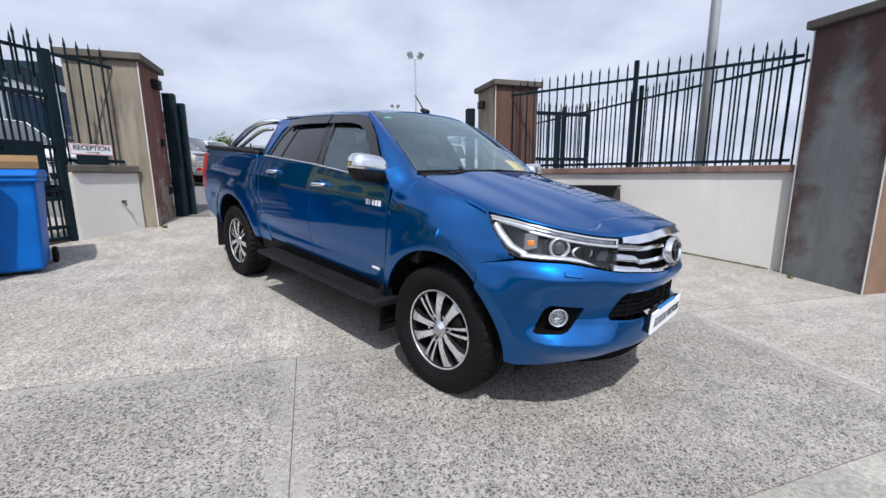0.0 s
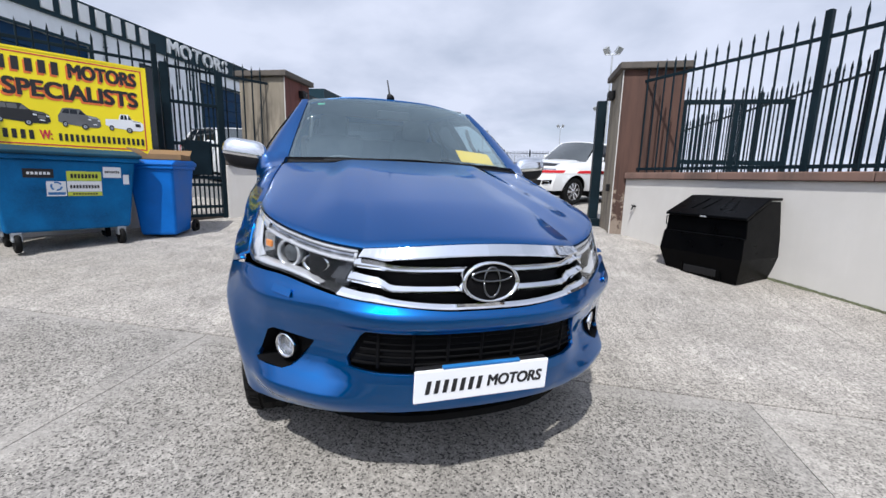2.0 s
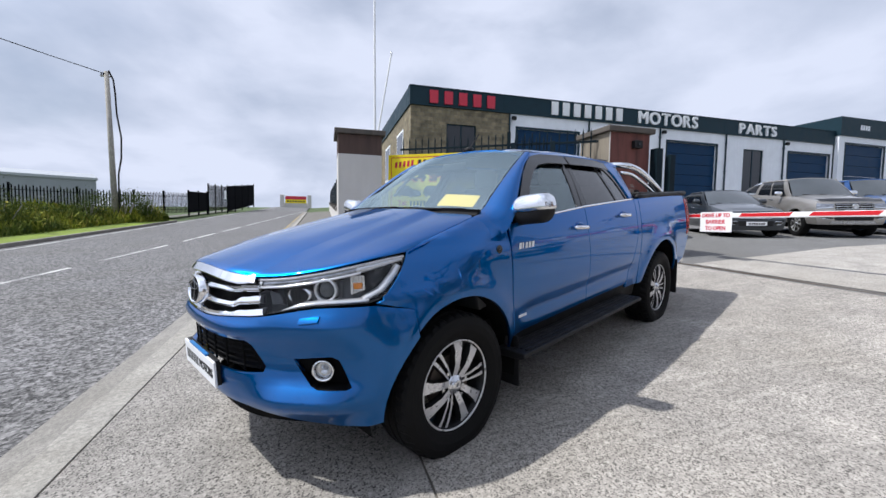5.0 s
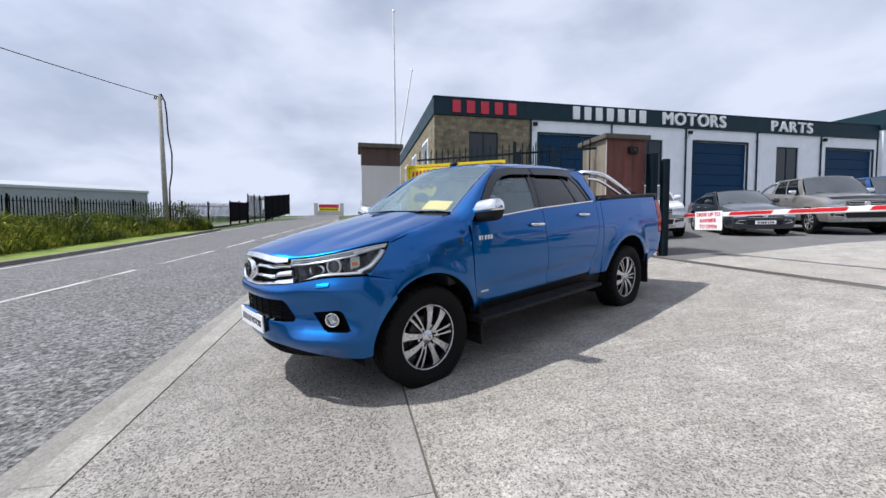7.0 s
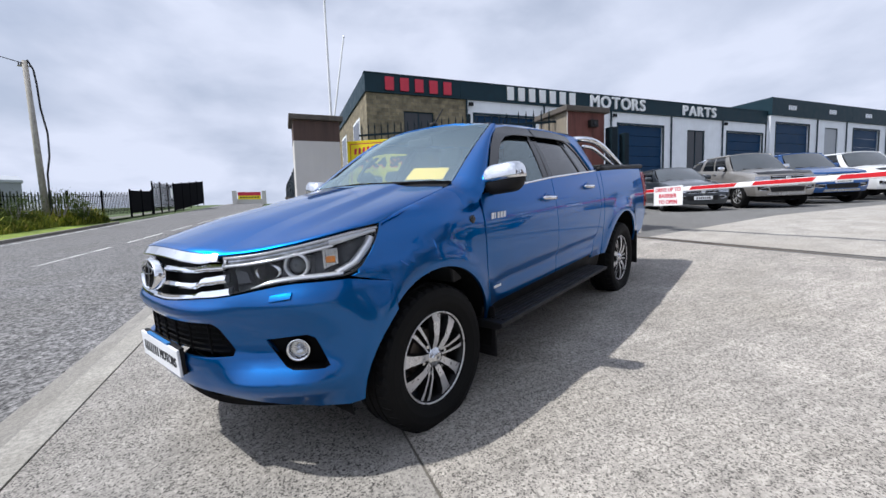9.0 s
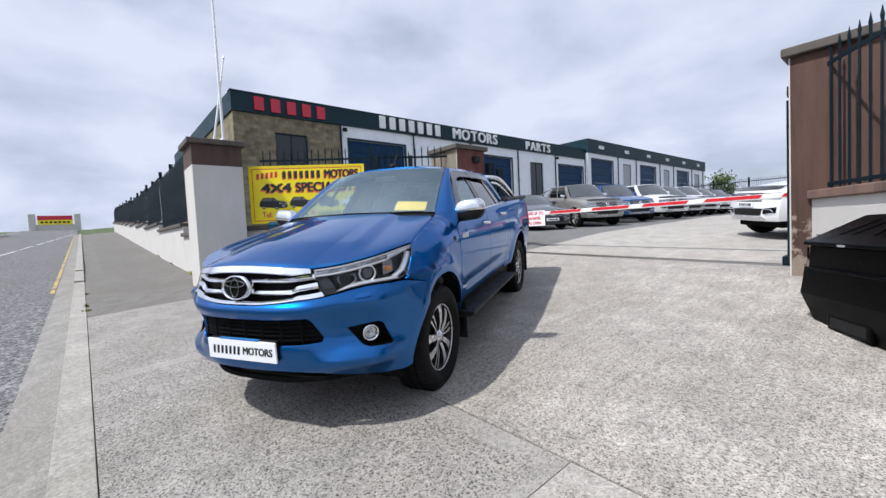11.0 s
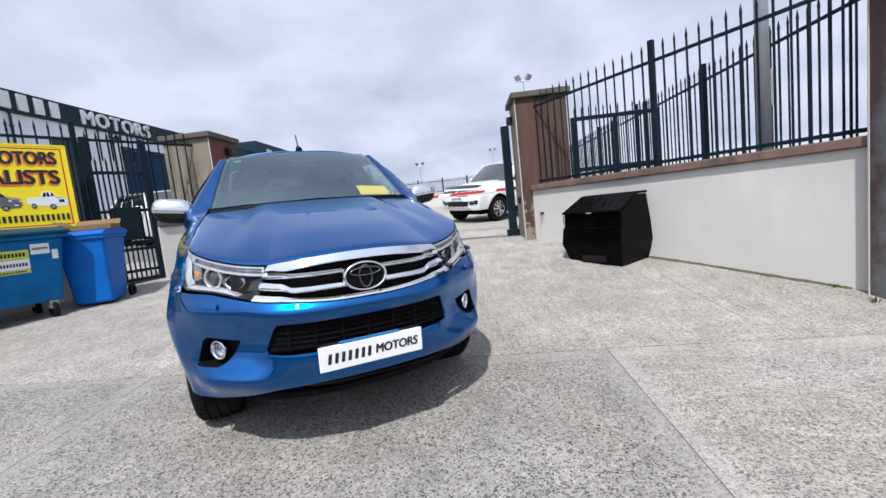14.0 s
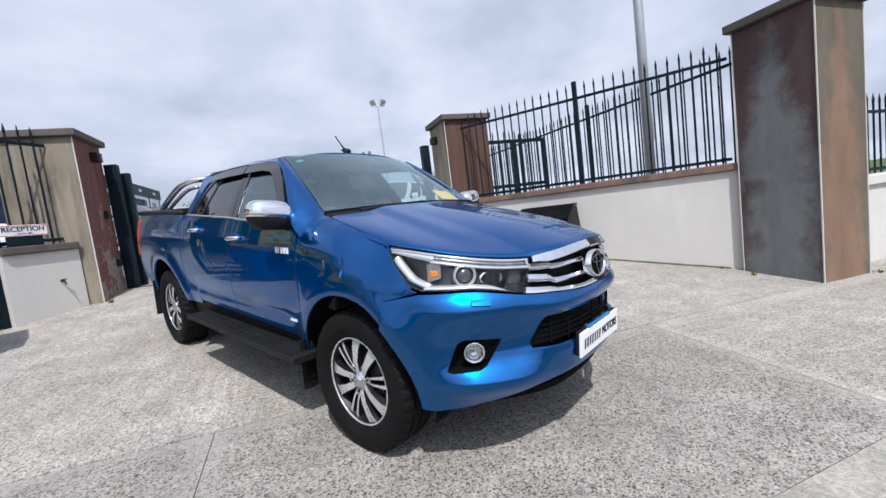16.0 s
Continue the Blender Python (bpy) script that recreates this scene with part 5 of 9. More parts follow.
for side in (-1, 1):
    # painted gutter under the shut line
    bm = bmesh.new()
    rows = []
    for q in frange(0.02, 0.985, 24):
        p = Vector(hood_map(side * HOOD_S, q))
        rows.append([bm.verts.new((p.x - side * 0.03, p.y, p.z - 0.010)), bm.verts.new((p.x + side * 0.022, p.y, p.z - 0.010))])
    for p, q in zip(rows, rows[1:]):
        bm.faces.new((p[0], p[1], q[1], q[0]))
    part("bonnet_gutter", bm, M_PAINT, truck)
EDGE_V = frange(-0.345, 0.252, 40)
EDGE_U, EDGE_W = zip(*[hood_edge(v) for v in EDGE_V])


def body_u(v):
    """Half width of the body along its length, at the waist."""
    if v > 0.0:
        return float(np.interp(-v, -NOSE[::-1][:, 1][::-1], NOSE[::-1][:, 0][::-1]))
    return lerp_table(((-4.3, 0.868), (-4.0, 0.89), (-3.5, 0.902), (-2.5, 0.906), (-1.4, 0.91), (-0.5, 0.9095), (-0.1, 0.909), (0.0, 0.909)), v)


def side_u(v, w):
    """Half width of the body side at length v and height w: waist swell, lower crease, wheel flares and the fender's roll to the bonnet."""
    u = body_u(v) + soft_table(SIDE_W, w, 0.03)
    u -= 0.014 * math.exp(-(((w - (0.665 + 0.02 * (v + 1.4) / -1)) / 0.055) ** 2)) * smoothstep(-0.45, -0.75, v) * smoothstep(-2.5, -2.3, v)
    for c, r0, amp in ((0.0, 0.50, 0.026), (-3.085, 0.54, 0.026)):
        r = math.hypot(v - c, w - 0.378)
        if w > 0.25:
            u += amp * (math.exp(-(((r - r0) / 0.085) ** 2)) if r > r0 else 1.0)
    if v > -0.5:
        vv = max(v, -0.345)
        uh, wh = np.interp(vv, EDGE_V, EDGE_U), np.interp(vv, EDGE_V, EDGE_W)
        w0 = 0.93 + 0.1 * smoothstep(0.3, -0.3, v)
        if w > w0:
            t = min(0.99999, (w - w0) / (wh - w0))
            k = 1 - smoothstep(-0.35, -0.5, v)
            full = u
            u = full * (1 - k) + k * (uh + 0.005 + (full - uh) * (1 - t**2.2) ** 0.55)
            k = smoothstep(-0.12, 0.30, v)
            u = u * (1 - k) + k * (full - 0.005 - 0.020 * smoothstep(0.86, 0.92, w) - 0.36 * max(0.0, w - 0.90))
    if v > 0.1:
        u += 0.042 * smoothstep(0.12, 0.42, v) * smoothstep(0.97, 0.72, w)
    return u


def side_map(side):
    return lambda v, w: (side * side_u(v, w), v, w)


def arc_pts(c, r, a0, a1, n, cw=0.378):
    return [(c + r * math.cos(radians(a)), cw + r * math.sin(radians(a))) for a in frange(a0, a1, n)]


def belt(v):
    return lerp_table(((-2.6, 1.325), (-2.38, 1.318), (-1.4, 1.277), (-0.55, 1.216), (-0.40, 1.20)), v)


F_ARCH = arc_pts(0.0, 0.487, 52, 170, 26)
FEND = [(v, float(np.interp(v, EDGE_V, EDGE_W)) - 0.0003) for v in frange(-0.335, 0.246, 18)] + [(0.271, 1.08), (0.330, 1.011), (0.403, 0.946), (0.445, 0.926), (0.478, 0.9165), (0.312, 0.8685)] + F_ARCH + [(-0.478, 0.44), (-0.492, 0.53), (-0.462, 0.75), (-0.442, 1.0), (-0.43, 1.21), (-0.41, 1.262)]
DOOR1 = [(-0.452, 1.205), (-0.4565, 1.0), (-0.476, 0.75), (-0.502, 0.52), (-1.465, 0.545), (-1.462, 0.75), (-1.418, 1.05), (-1.398, belt(-1.4))] + [(v, belt(v)) for v in frange(-1.35, -0.5, 12)]
DOOR2 = [(-1.407, belt(-1.4)), (-1.427, 1.05), (-1.471, 0.75), (-1.474, 0.545), (-2.235, 0.56), (-2.265, 0.62), (-2.335, 0.80), (-2.39, 1.0), (-2.392, 1.2), (-2.375, belt(-2.38))] + [(v, belt(v)) for v in frange(-2.33, -1.45, 12)]
QUART = [(-2.384, belt(-2.38)), (-2.401, 1.2), (-2.399, 1.0), (-2.345, 0.80), (-2.275, 0.62), (-2.26, 0.52), (-2.482, 0.52), (-2.482, belt(-2.48)), (-2.44, belt(-2.44))]
BED = [(-2.496, 1.322), (-2.496, 0.52), (-2.545, 0.52)] + arc_pts(-3.085, 0.515, 16, 164, 30) + [(-3.60, 0.50), (-3.72, 0.50), (-4.02, 0.60), (-4.055, 0.75), (-4.05, 0.86), (-3.955, 0.87), (-3.925, 1.10), (-3.905, 1.30), (-3.93, 1.352), (-3.5, 1.348), (-3.0, 1.336)]
SILL = [(-0.47, 0.515), (-0.48, 0.40), (-2.5, 0.41), (-2.5, 0.515), (-2.24, 0.552), (-1.47, 0.538)]
for side in (-1, 1):
    f = side_map(side)
    fl = side < 0
    panel("front_wing", FEND, f, M_PAINT, truck, 0.035, 0.02, flip=fl, label="blue front wing")
    d1 = panel("front_door", DOOR1, f, M_PAINT, truck, 0.045, 0.02, flip=fl, label="blue front door")
    d2 = panel("rear_door", DOOR2, f, M_PAINT, truck, 0.045, 0.02, flip=fl, label="blue rear door")
    panel("rear_quarter", QUART, f, M_PAINT, truck, 0.045, 0.02, flip=fl)
    panel("bed_side", BED, f, M_PAINT, truck, 0.045, 0.02, flip=fl, label="blue load bed side")
    panel("sill", SILL, lambda v, w: (side * (side_u(v, w) - 0.02), v, w), M_BLACKPL, truck, 0.08, 0.02, flip=fl)
    # tail lamp wraps the rear corner
    TAIL = [(-3.915, 1.296), (-3.937, 1.10), (-3.965, 0.88), (-4.05, 0.88), (-4.06, 1.1), (-4.04, 1.30)]
    panel("tail_lamp", TAIL, lambda v, w: (side * (side_u(v, w) + 0.004), v, w), M_LAMPRED, truck, 0.05, 0.03, flip=fl, label="red tail lamp")
    # chrome belt strip, door handles, badges
    bm = bmesh.new()
    add_tube(bm, [(side * (side_u(v, belt(v)) + 0.004), v, belt(v) + 0.006) for v in frange(-0.56, -2.36, 30)], 0.008, 6)
    part("belt_strip", bm, M_CHROME, truck, "chrome window strip", smooth=True)
    for d, v, w in ((d1, -1.285, 1.137), (d2, -2.092, 1.188)):
        h = new("door_handle")
        h.parent = d
        bm = bmesh.new()
        u0 = side_u(v, w)
        pts = [(side * (u0 + o), v + a, w + 0.05 * a) for a, o in ((0.095, 0.0), (0.08, 0.026), (0.04, 0.036), (-0.04, 0.038), (-0.08, 0.028), (-0.095, 0.002))]
        add_tube(bm, pts, [0.012, 0.015, 0.015, 0.016, 0.016, 0.013], 10)
        me = mesh_of("door_handle", bm, M_CHROME, smooth=True)
        bpy.data.objects.remove(h)
        h = new("door_handle", me)
        h.parent = d
        h["label"] = "chrome door handle"
        bm = lathe([(0.045, -0.004), (0.046, 0.001), (0.038, 0.001), (0.02, -0.004), (0.0005, -0.006), (0.0005, -0.012), (0.045, -0.012)], 18)
        bm = moved(bm, Matrix.Translation((side * (u0 + 0.003), v, w)) @ (Matrix.Identity(4) if side > 0 else pose(0, 0, 0, 0, 0, 180)) @ Matrix.Diagonal((1, 1.3, 0.8, 1)))
        part("handle_cup", bm, M_PAINT, d, smooth=True)
    bm = lathe([(0.024, -0.004), (0.023, 0.003), (0.012, 0.006), (0.0005, 0.0065), (0.0005, -0.004)], 18)
    part("side_marker", moved(bm, Matrix.Translation((side * (side_u(-0.33, 1.075) + 0.001), -0.33, 1.075)) @ (Matrix.Identity(4) if side > 0 else pose(0, 0, 0, 0, 0, 180))), M_SMOKE, truck, "dark side marker", smooth=True)
    face = Matrix(((0, 0, side, 0), (side, 0, 0, 0), (0, 1, 0, 0), (0, 0, 0, 1)))
    # the model letters are chrome: their bright reflection is put in as plain white
    for nm, v, w, wid, hgt, n, mat, lab in (("badge_letters", -0.60, 1.075, 0.165, 0.036, 5, M_PLATE, "chrome model letters as plain bars, bright reflection painted white"), ("script", -0.585, 0.63, 0.115, 0.016, 9, M_PLATE, "small white script as bars")):
        vv = v
        m = Matrix.Translation((side * (side_u(vv, w) + 0.001), vv, w)) @ face
        bars(nm, n, wid, hgt, 0.004, mat, d1 if nm == "script" else truck, m, lab, 0.28, 0.1, [0.9, 0.45, 0.8, 0.9, 1.0] if n == 5 else None)

# ---- cab above the waist ----


def up_u(v, w):
    t = w - 1.25
    return 0.868 - 0.50 * t - 0.27 * t * t - 0.012 * smoothstep(-1.9, -2.5, v)


def ws_map(a, b):
    """Windscreen: a across, b up."""
    base = Vector((0.728 * a, -0.262 - 0.115 * a * a, 1.283 - 0.02 * a * a))
    top = Vector((0.598 * a, -0.985 - 0.05 * a * a, 1.728 - 0.043 * abs(a) ** 2.5))
    p = base.lerp(top, b)
    bulge = 0.028 * 4 * b * (1 - b) * (1 - 0.5 * a * a)
    return (p.x, p.y + bulge * 0.55, p.z + bulge * 0.8)


def roof_z(b):
    return lerp_table(((0, 1.730), (0.06, 1.744), (0.15, 1.757), (0.4, 1.770), (0.7, 1.766), (0.93, 1.752), (1.0, 1.738)), b)


def roof_map(a, b):
    v = (-0.985 - 0.05 * a * a) * (1 - b) + (-2.535 + 0.02 * a * a) * b
    z = soft_z(b) - 0.082 * abs(a) ** 3.2
    ribs = 0.004 * math.cos(a * 14) * smoothstep(0.1, 0.2, b) * smoothstep(0.97, 0.85, b) * smoothstep(0.75, 0.6, abs(a))
    return (a * (0.615 + 0.012 * math.sin(math.pi * b)), v, z + ribs)


def soft_z(b):
    return sum(roof_z(b + 0.05 * k) for k in (-1, -0.5, 0, 0.5, 1)) / 5


panel("windscreen", [(-0.99, 0.0), (0.99, 0.0), (0.99, 1.0), (-0.99, 1.0)], ws_map, M_SCREEN, truck, 0.06, 0.0, flip=True, label="tinted windscreen").visible_shadow = False
# dark frit band round the glass
panel("windscreen_band", [(-0.992, 0.0), (0.992, 0.0), (0.992, 1.0), (-0.992, 1.0)], lambda a, b: tuple(Vector(ws_map(a, b)) + Vector((0, -0.004, -0.005))), M_GLOSSBL, truck, 0.06, 0.0, holes=([(-0.965, 0.045), (0.965, 0.045), (0.965, 0.972), (-0.965, 0.972)],), flip=True, label="black edge band")
panel("roof", [(-1, 0), (1, 0), (1, 1), (-1, 1)], roof_map, M_PAINT, truck, 0.04, 0.012, flip=True, label="blue roof")
bm = bmesh.new()
add_box(bm, -0.57, 0.57, -2.48, -1.05, 1.69, 1.70)
part("headlining", bm, M_SEAT, truck)


for side in (-1, 1):
    fl = side < 0
    ins = [Vector((abs(x), y, z)) for x, y, z in (ws_map(1.0, b) for b in frange(0, 1, 10))]
    # door frame line up the A-pillar and along the roof
    frame_line = [(-0.475, 1.225), (-0.60, 1.335), (-0.76, 1.468), (-0.90, 1.575), (-1.02, 1.640)]

    def pillar(a, b):
        i = max(0.0, min(9.999, b * 10))
        w0 = ins[int(i)].lerp(ins[int(i) + 1], i - int(i))
        v1 = float(np.interp(b, frange(0, 1, 4), [p[0] for p in frame_line]))
        w1 = float(np.interp(b, frange(0, 1, 4), [p[1] for p in frame_line]))
        d = Vector((up_u(v1, w1) + 0.016, v1, w1))
        p = w0.lerp(d, a)
        p.x += 0.028 * 4 * a * (1 - a) * 0.7
        p.z += 0.016 * 4 * a * (1 - a)
        return (side * p.x, p.y, p.z)

    panel("a_pillar", [(0, 0), (1, 0), (1, 1), (0, 1)], pillar, M_PAINT, truck, 0.08, 0.01, flip=not fl)

    # wing top swept back into the foot of the pillar
    inner = [Vector((float(np.interp(v, EDGE_V, EDGE_U)) + 0.008, v, float(np.interp(v, EDGE_V, EDGE_W)) + 0.001)) for v in frange(-0.22, -0.335, 5)] + [Vector((0.722, -0.362, 1.270)), Vector((0.716, -0.41, 1.293)), Vector((0.717, -0.447, 1.313))]
    outer = [Vector((side_u(v, w) + 0.0025, v, w)) for v, w in zip(frange(-0.22, -0.425, 5), frange(1.1285, 1.165, 5))] + [Vector((0.897, -0.447, 1.20)), Vector((0.893, -0.484, 1.236)), Vector((0.884, -0.525, 1.272))]
    bm = bmesh.new()
    rows = []
    for i, (p, q) in enumerate(zip(inner, outer)):
        t = i / (len(inner) - 1)
        row = []
        for j in range(9):
            s = j / 8
            c = p.lerp(q, s) + Vector((0.62, 0.0, 0.78)) * ((0.019 + 0.012 * t) * 4 * s * (1 - s) * smoothstep(0.0, 0.4, t) - 0.006 * smoothstep(0.3, 0.0, t))
            row.append(bm.verts.new((side * c.x, c.y, c.z)))
        rows.append(row)
    for p, q in zip(rows, rows[1:]):
        for j in range(8):
            bm.faces.new((p[j], p[j + 1], q[j + 1], q[j]) if side > 0 else (p[j], q[j], q[j + 1], p[j + 1]))
    part("cowl_corner", bm, M_PAINT, truck, smooth=True)

    def upper(v, w):
        return (side * up_u(v, w), v, w)

    def upper_out(v, w):
        return (side * (up_u(v, w) + 0.012), v, w)

    top_line = [(-1.02, 1.640), (-1.15, 1.662), (-1.35, 1.672), (-1.53, 1.672)]
    UP1 = frame_line + top_line[1:] + [(-1.49, 1.5), (-1.402, 1.272)] + [(v, belt(v) - 0.006) for v in frange(-1.3, -0.55, 8)]
    GL1 = [(-0.605, 1.236), (-0.695, 1.345), (-0.835, 1.475), (-0.95, 1.556), (-1.06, 1.608), (-1.20, 1.624), (-1.455, 1.626), (-1.40, 1.45), (-1.342, 1.279)]
    panel("window_frame", UP1, upper, M_GLOSSBL, truck, 0.06, 0.012, holes=(GL1,), flip=fl, label="black front window frame")
    panel("window", GL1, lambda v, w: (side * (up_u(v, w) - 0.008), v, w), M_GLASS, truck, 0.08, 0.0, flip=fl, label="front side window").visible_shadow = False
    UP2 = [(-1.54, 1.672), (-1.8, 1.67), (-2.05, 1.66), (-2.22, 1.640), (-2.31, 1.55), (-2.375, 1.316)] + [(v, belt(v) - 0.006) for v in frange(-2.3, -1.42, 8)] + [(-1.50, 1.5)]
    GL2 = [(-1.50, 1.286), (-1.545, 1.45), (-1.585, 1.625), (-1.80, 1.627), (-2.02, 1.618), (-2.075, 1.31)]
    GL3 = [(-2.115, 1.312), (-2.062, 1.612), (-2.19, 1.588), (-2.27, 1.50), (-2.325, 1.322)]
    panel("window_frame", UP2, upper, M_GLOSSBL, truck, 0.06, 0.012, holes=(GL2, GL3), flip=fl, label="black rear window frame")
    for gl in (GL2, GL3):
        panel("window", gl, lambda v, w: (side * (up_u(v, w) - 0.008), v, w), M_PRIV, truck, 0.08, 0.0, flip=fl, label="dark rear side window")
    # wind deflectors over the doors
    DEF1 = [(-0.555, 1.262), (-0.655, 1.385), (-0.80, 1.515), (-0.93, 1.605), (-1.04, 1.655), (-1.2, 1.678), (-1.53, 1.684), (-1.515, 1.614), (-1.2, 1.610), (-1.06, 1.590), (-0.955, 1.545), (-0.84, 1.465), (-0.70, 1.340), (-0.625, 1.245), (-0.59, 1.236)]
    DEF2 = [(-1.55, 1.684), (-1.8, 1.683), (-2.06, 1.672), (-2.235, 1.650), (-2.215, 1.585), (-2.05, 1.604), (-1.8, 1.612), (-1.54, 1.612)]
    for d in (DEF1, DEF2):
        panel("wind_deflector", d, lambda v, w: (side * (up_u(v, w) + 0.022 + 0.02 * smoothstep(1.68, 1.58, w) * 0.6), v, w), M_SMOKE, truck, 0.06, 0.004, flip=fl, label="smoked wind deflector")
    # roof gutter rail and C-pillar
    RAIL = [(-1.0, 1.640), (-1.15, 1.664), (-1.4, 1.676), (-1.8, 1.676), (-2.1, 1.664), (-2.25, 1.642), (-2.53, 1.630), (-2.50, 1.666), (-2.0, 1.705), (-1.5, 1.712), (-1.05, 1.68)]
    panel("roof_rail", RAIL, lambda v, w: (side * (up_u(v, w) + 0.014 - 0.9 * max(0, w - 1.655) ** 1.25), v, w), M_PAINT, truck, 0.04, 0.01, flip=fl)
    CP = [(-2.24, 1.648), (-2.325, 1.55), (-2.386, 1.316), (-2.485, 1.318), (-2.505, 1.42), (-2.535, 1.63)]
    panel("c_pillar", CP, lambda v, w: (side * (up_u(v, w) + 0.012 - 0.4 * max(0, -2.42 - v) ** 1.5), v, w), M_PAINT, truck, 0.05, 0.012, flip=fl)
    # door mirror
    mir = new("door_mirror")
    mir.parent = truck
    tagged(mir, "door mirror with a chrome shell")
    c = Vector((side * 0.965, -0.60, 1.292))

    def shell(z_lo, z_hi, grow=0.0):
        bm = bmesh.new()
        rows = []
        for i, th in enumerate(frange(z_lo, z_hi, 8)):
            row = []
            for k in range(24):
                a = math.tau * k / 24
                ca, sa = math.cos(a), math.sin(a)
                r = math.cos(th)
                x = 0.13 * math.copysign(abs(ca) ** 0.5, ca) * (0.72 + 0.28 * r) * (r**0.22 if r > 0 else 0)
                y = 0.085 * math.copysign(abs(sa) ** 0.65, sa) * (r**0.4 if r > 0 else 0)
                if sa < 0:
                    y *= 0.55
                z = 0.088 * math.sin(th)
                row.append(bm.verts.new((side * x * (1 + grow), y * (1 + grow) - 0.10 * x * 1.0, z + 0.10 * x)))
            rows.append(row)
        for p, q in zip(rows, rows[1:]):
            for k in range(24):
                bm.faces.new((p[k], p[(k + 1) % 24], q[(k + 1) % 24], q[k]))
        bm.faces.new(rows[-1])
        bm.faces.new(rows[0][::-1])
        bmesh.ops.recalc_face_normals(bm, faces=bm.faces)
        return moved(bm, Matrix.Translation(c))

    part("chrome_shell", shell(-0.12, 1.5), M_CHROME, mir, "chrome mirror shell", smooth=True)
    part("base_shell", shell(-1.5, -0.1, -0.04), M_BLACKPL, mir, "black lower shell", smooth=True)
    bm = bmesh.new()
    add_tube(bm, [(side * 0.83, -0.54, 1.235), (side * 0.89, -0.56, 1.235), (side * 0.94, -0.59, 1.25)], [0.04, 0.032, 0.03], 10)
    part("arm", bm, M_BLACKPL, mir, smooth=True)
    part("mirror_base", box(side * 0.835 - 0.012, side * 0.835 + 0.012, -0.62, -0.47, 1.215, 1.29, 0.01), M_BLACKPL, mir)

# cowl, wipers, aerial
panel("cowl", [(-1, 0), (1, 0), (1, 1), (-1, 1)], lambda a, b: tuple(Vector((0.735 * a, -0.212 - 0.12 * a * a, 1.272 - 0.026 * a * a)).lerp(Vector(ws_map(a, 0.03)), b)), M_BLACKPL, truck, 0.1, 0.02, label="black cowl")
for x0, x1 in ((0.50, -0.05), (-0.12, -0.60)):
    w = new("wiper")
    w.parent = truck
    tagged(w, "black wiper arm and blade")
    bm = bmesh.new()
    a, b = Vector(ws_map(x0 / 0.7, 0.02)), Vector(ws_map((x0 * 0.35 + x1 * 0.65) / 0.7, 0.035))
    add_tube(bm, [a + Vector((0, 0.03, 0.0)), a.lerp(b, 0.5) + Vector((0, 0.02, 0.012)), b + Vector((0, 0.015, 0.012))], [0.011, 0.007, 0.005], 6)
    part("arm", bm, M_BLACKPL, w)
    bm = bmesh.new()
    add_tube(bm, [Vector(ws_map(t / 0.7, 0.025 + 0.025 * (t - x0) / (x1 - x0))) + Vector((0, 0.01, 0.008)) for t in frange(x0, x1, 8)], 0.005, 6)
    part("blade", bm, M_BLACKPL, w)
aer = new("aerial")
aer.parent = truck
tagged(aer, "stubby black roof aerial")
bm = bmesh.new()
add_tube(bm, [(0.0, -1.08, 1.752), (0.0, -1.13, 1.775), (0.0, -1.16, 1.778)], [0.03, 0.02, 0.008], 10)
part("foot", bm, M_BLACKPL, aer, smooth=True)
part("mast", rod((0.0, -1.115, 1.77), (0.0, -1.24, 1.905), 0.007, 0.0045, 8), M_BLACKPL, aer)

# back of the cab
bm = bmesh.new()
add_box(bm, -0.84, 0.84, -2.50, -2.47, 0.55, 1.32, 0.01)
part("cab_back", bm, M_PAINT, truck)
panel("cab_back_upper", [(-0.80, 1.30), (0.80, 1.30), (0.66, 1.55), (0.59, 1.65), (0.45, 1.695), (0.2, 1.72), (-0.2, 1.72), (-0.45, 1.695), (-0.59, 1.65), (-0.66, 1.55)], lambda u, w: (u, -2.49 - 0.03 * (w - 1.3), w), M_PAINT, truck, 0.08, 0.02, holes=([(-0.62, 1.36), (0.62, 1.36), (0.54, 1.64), (-0.54, 1.64)],), flip=False)
panel("rear_window", [(-0.62, 1.36), (0.62, 1.36), (0.54, 1.64), (-0.54, 1.64)], lambda u, w: (u, -2.485 - 0.03 * (w - 1.3), w), M_PRIV, truck, 0.1, 0.0, label="dark rear window")

# cabin interior
bm = bmesh.new()
add_box(bm, -0.74, 0.74, -2.44, -0.25, 0.50, 0.62)
part("cabin_floor", bm, M_UNDER, truck)
bm = prism([(-0.24, 1.05), (-0.24, 1.20), (-0.34, 1.262), (-0.55, 1.255), (-0.72, 1.19), (-0.78, 1.05), (-0.70, 0.75), (-0.3, 0.7)], -0.78, 0.78, "x")
part("dashboard", beveled(bm, 0.02), M_DASH, truck, "dark dashboard", smooth=False)
for x in (-0.38, 0.38):
    seat = new("seat")
    seat.parent = truck
    tagged(seat, "grey cloth front seat with headrest")
    part("cushion", box(x - 0.25, x + 0.25, -1.62, -1.08, 0.78, 0.95, 0.05), M_SEAT, seat, smooth=True)
    bm = box(-0.25, 0.25, -0.07, 0.07, 0, 0.60, 0.055)
    part("backrest", moved(bm, pose(x, -1.62, 0.88, 14)), M_SEAT, seat, smooth=True)
    bm = box(-0.13, 0.13, -0.055, 0.055, 0, 0.19, 0.05)
    part("headrest", moved(bm, pose(x, -1.77, 1.46, 10)), M_SEAT, seat, smooth=True)
bench = new("rear_bench")
bench.parent = truck
tagged(bench, "grey rear bench")
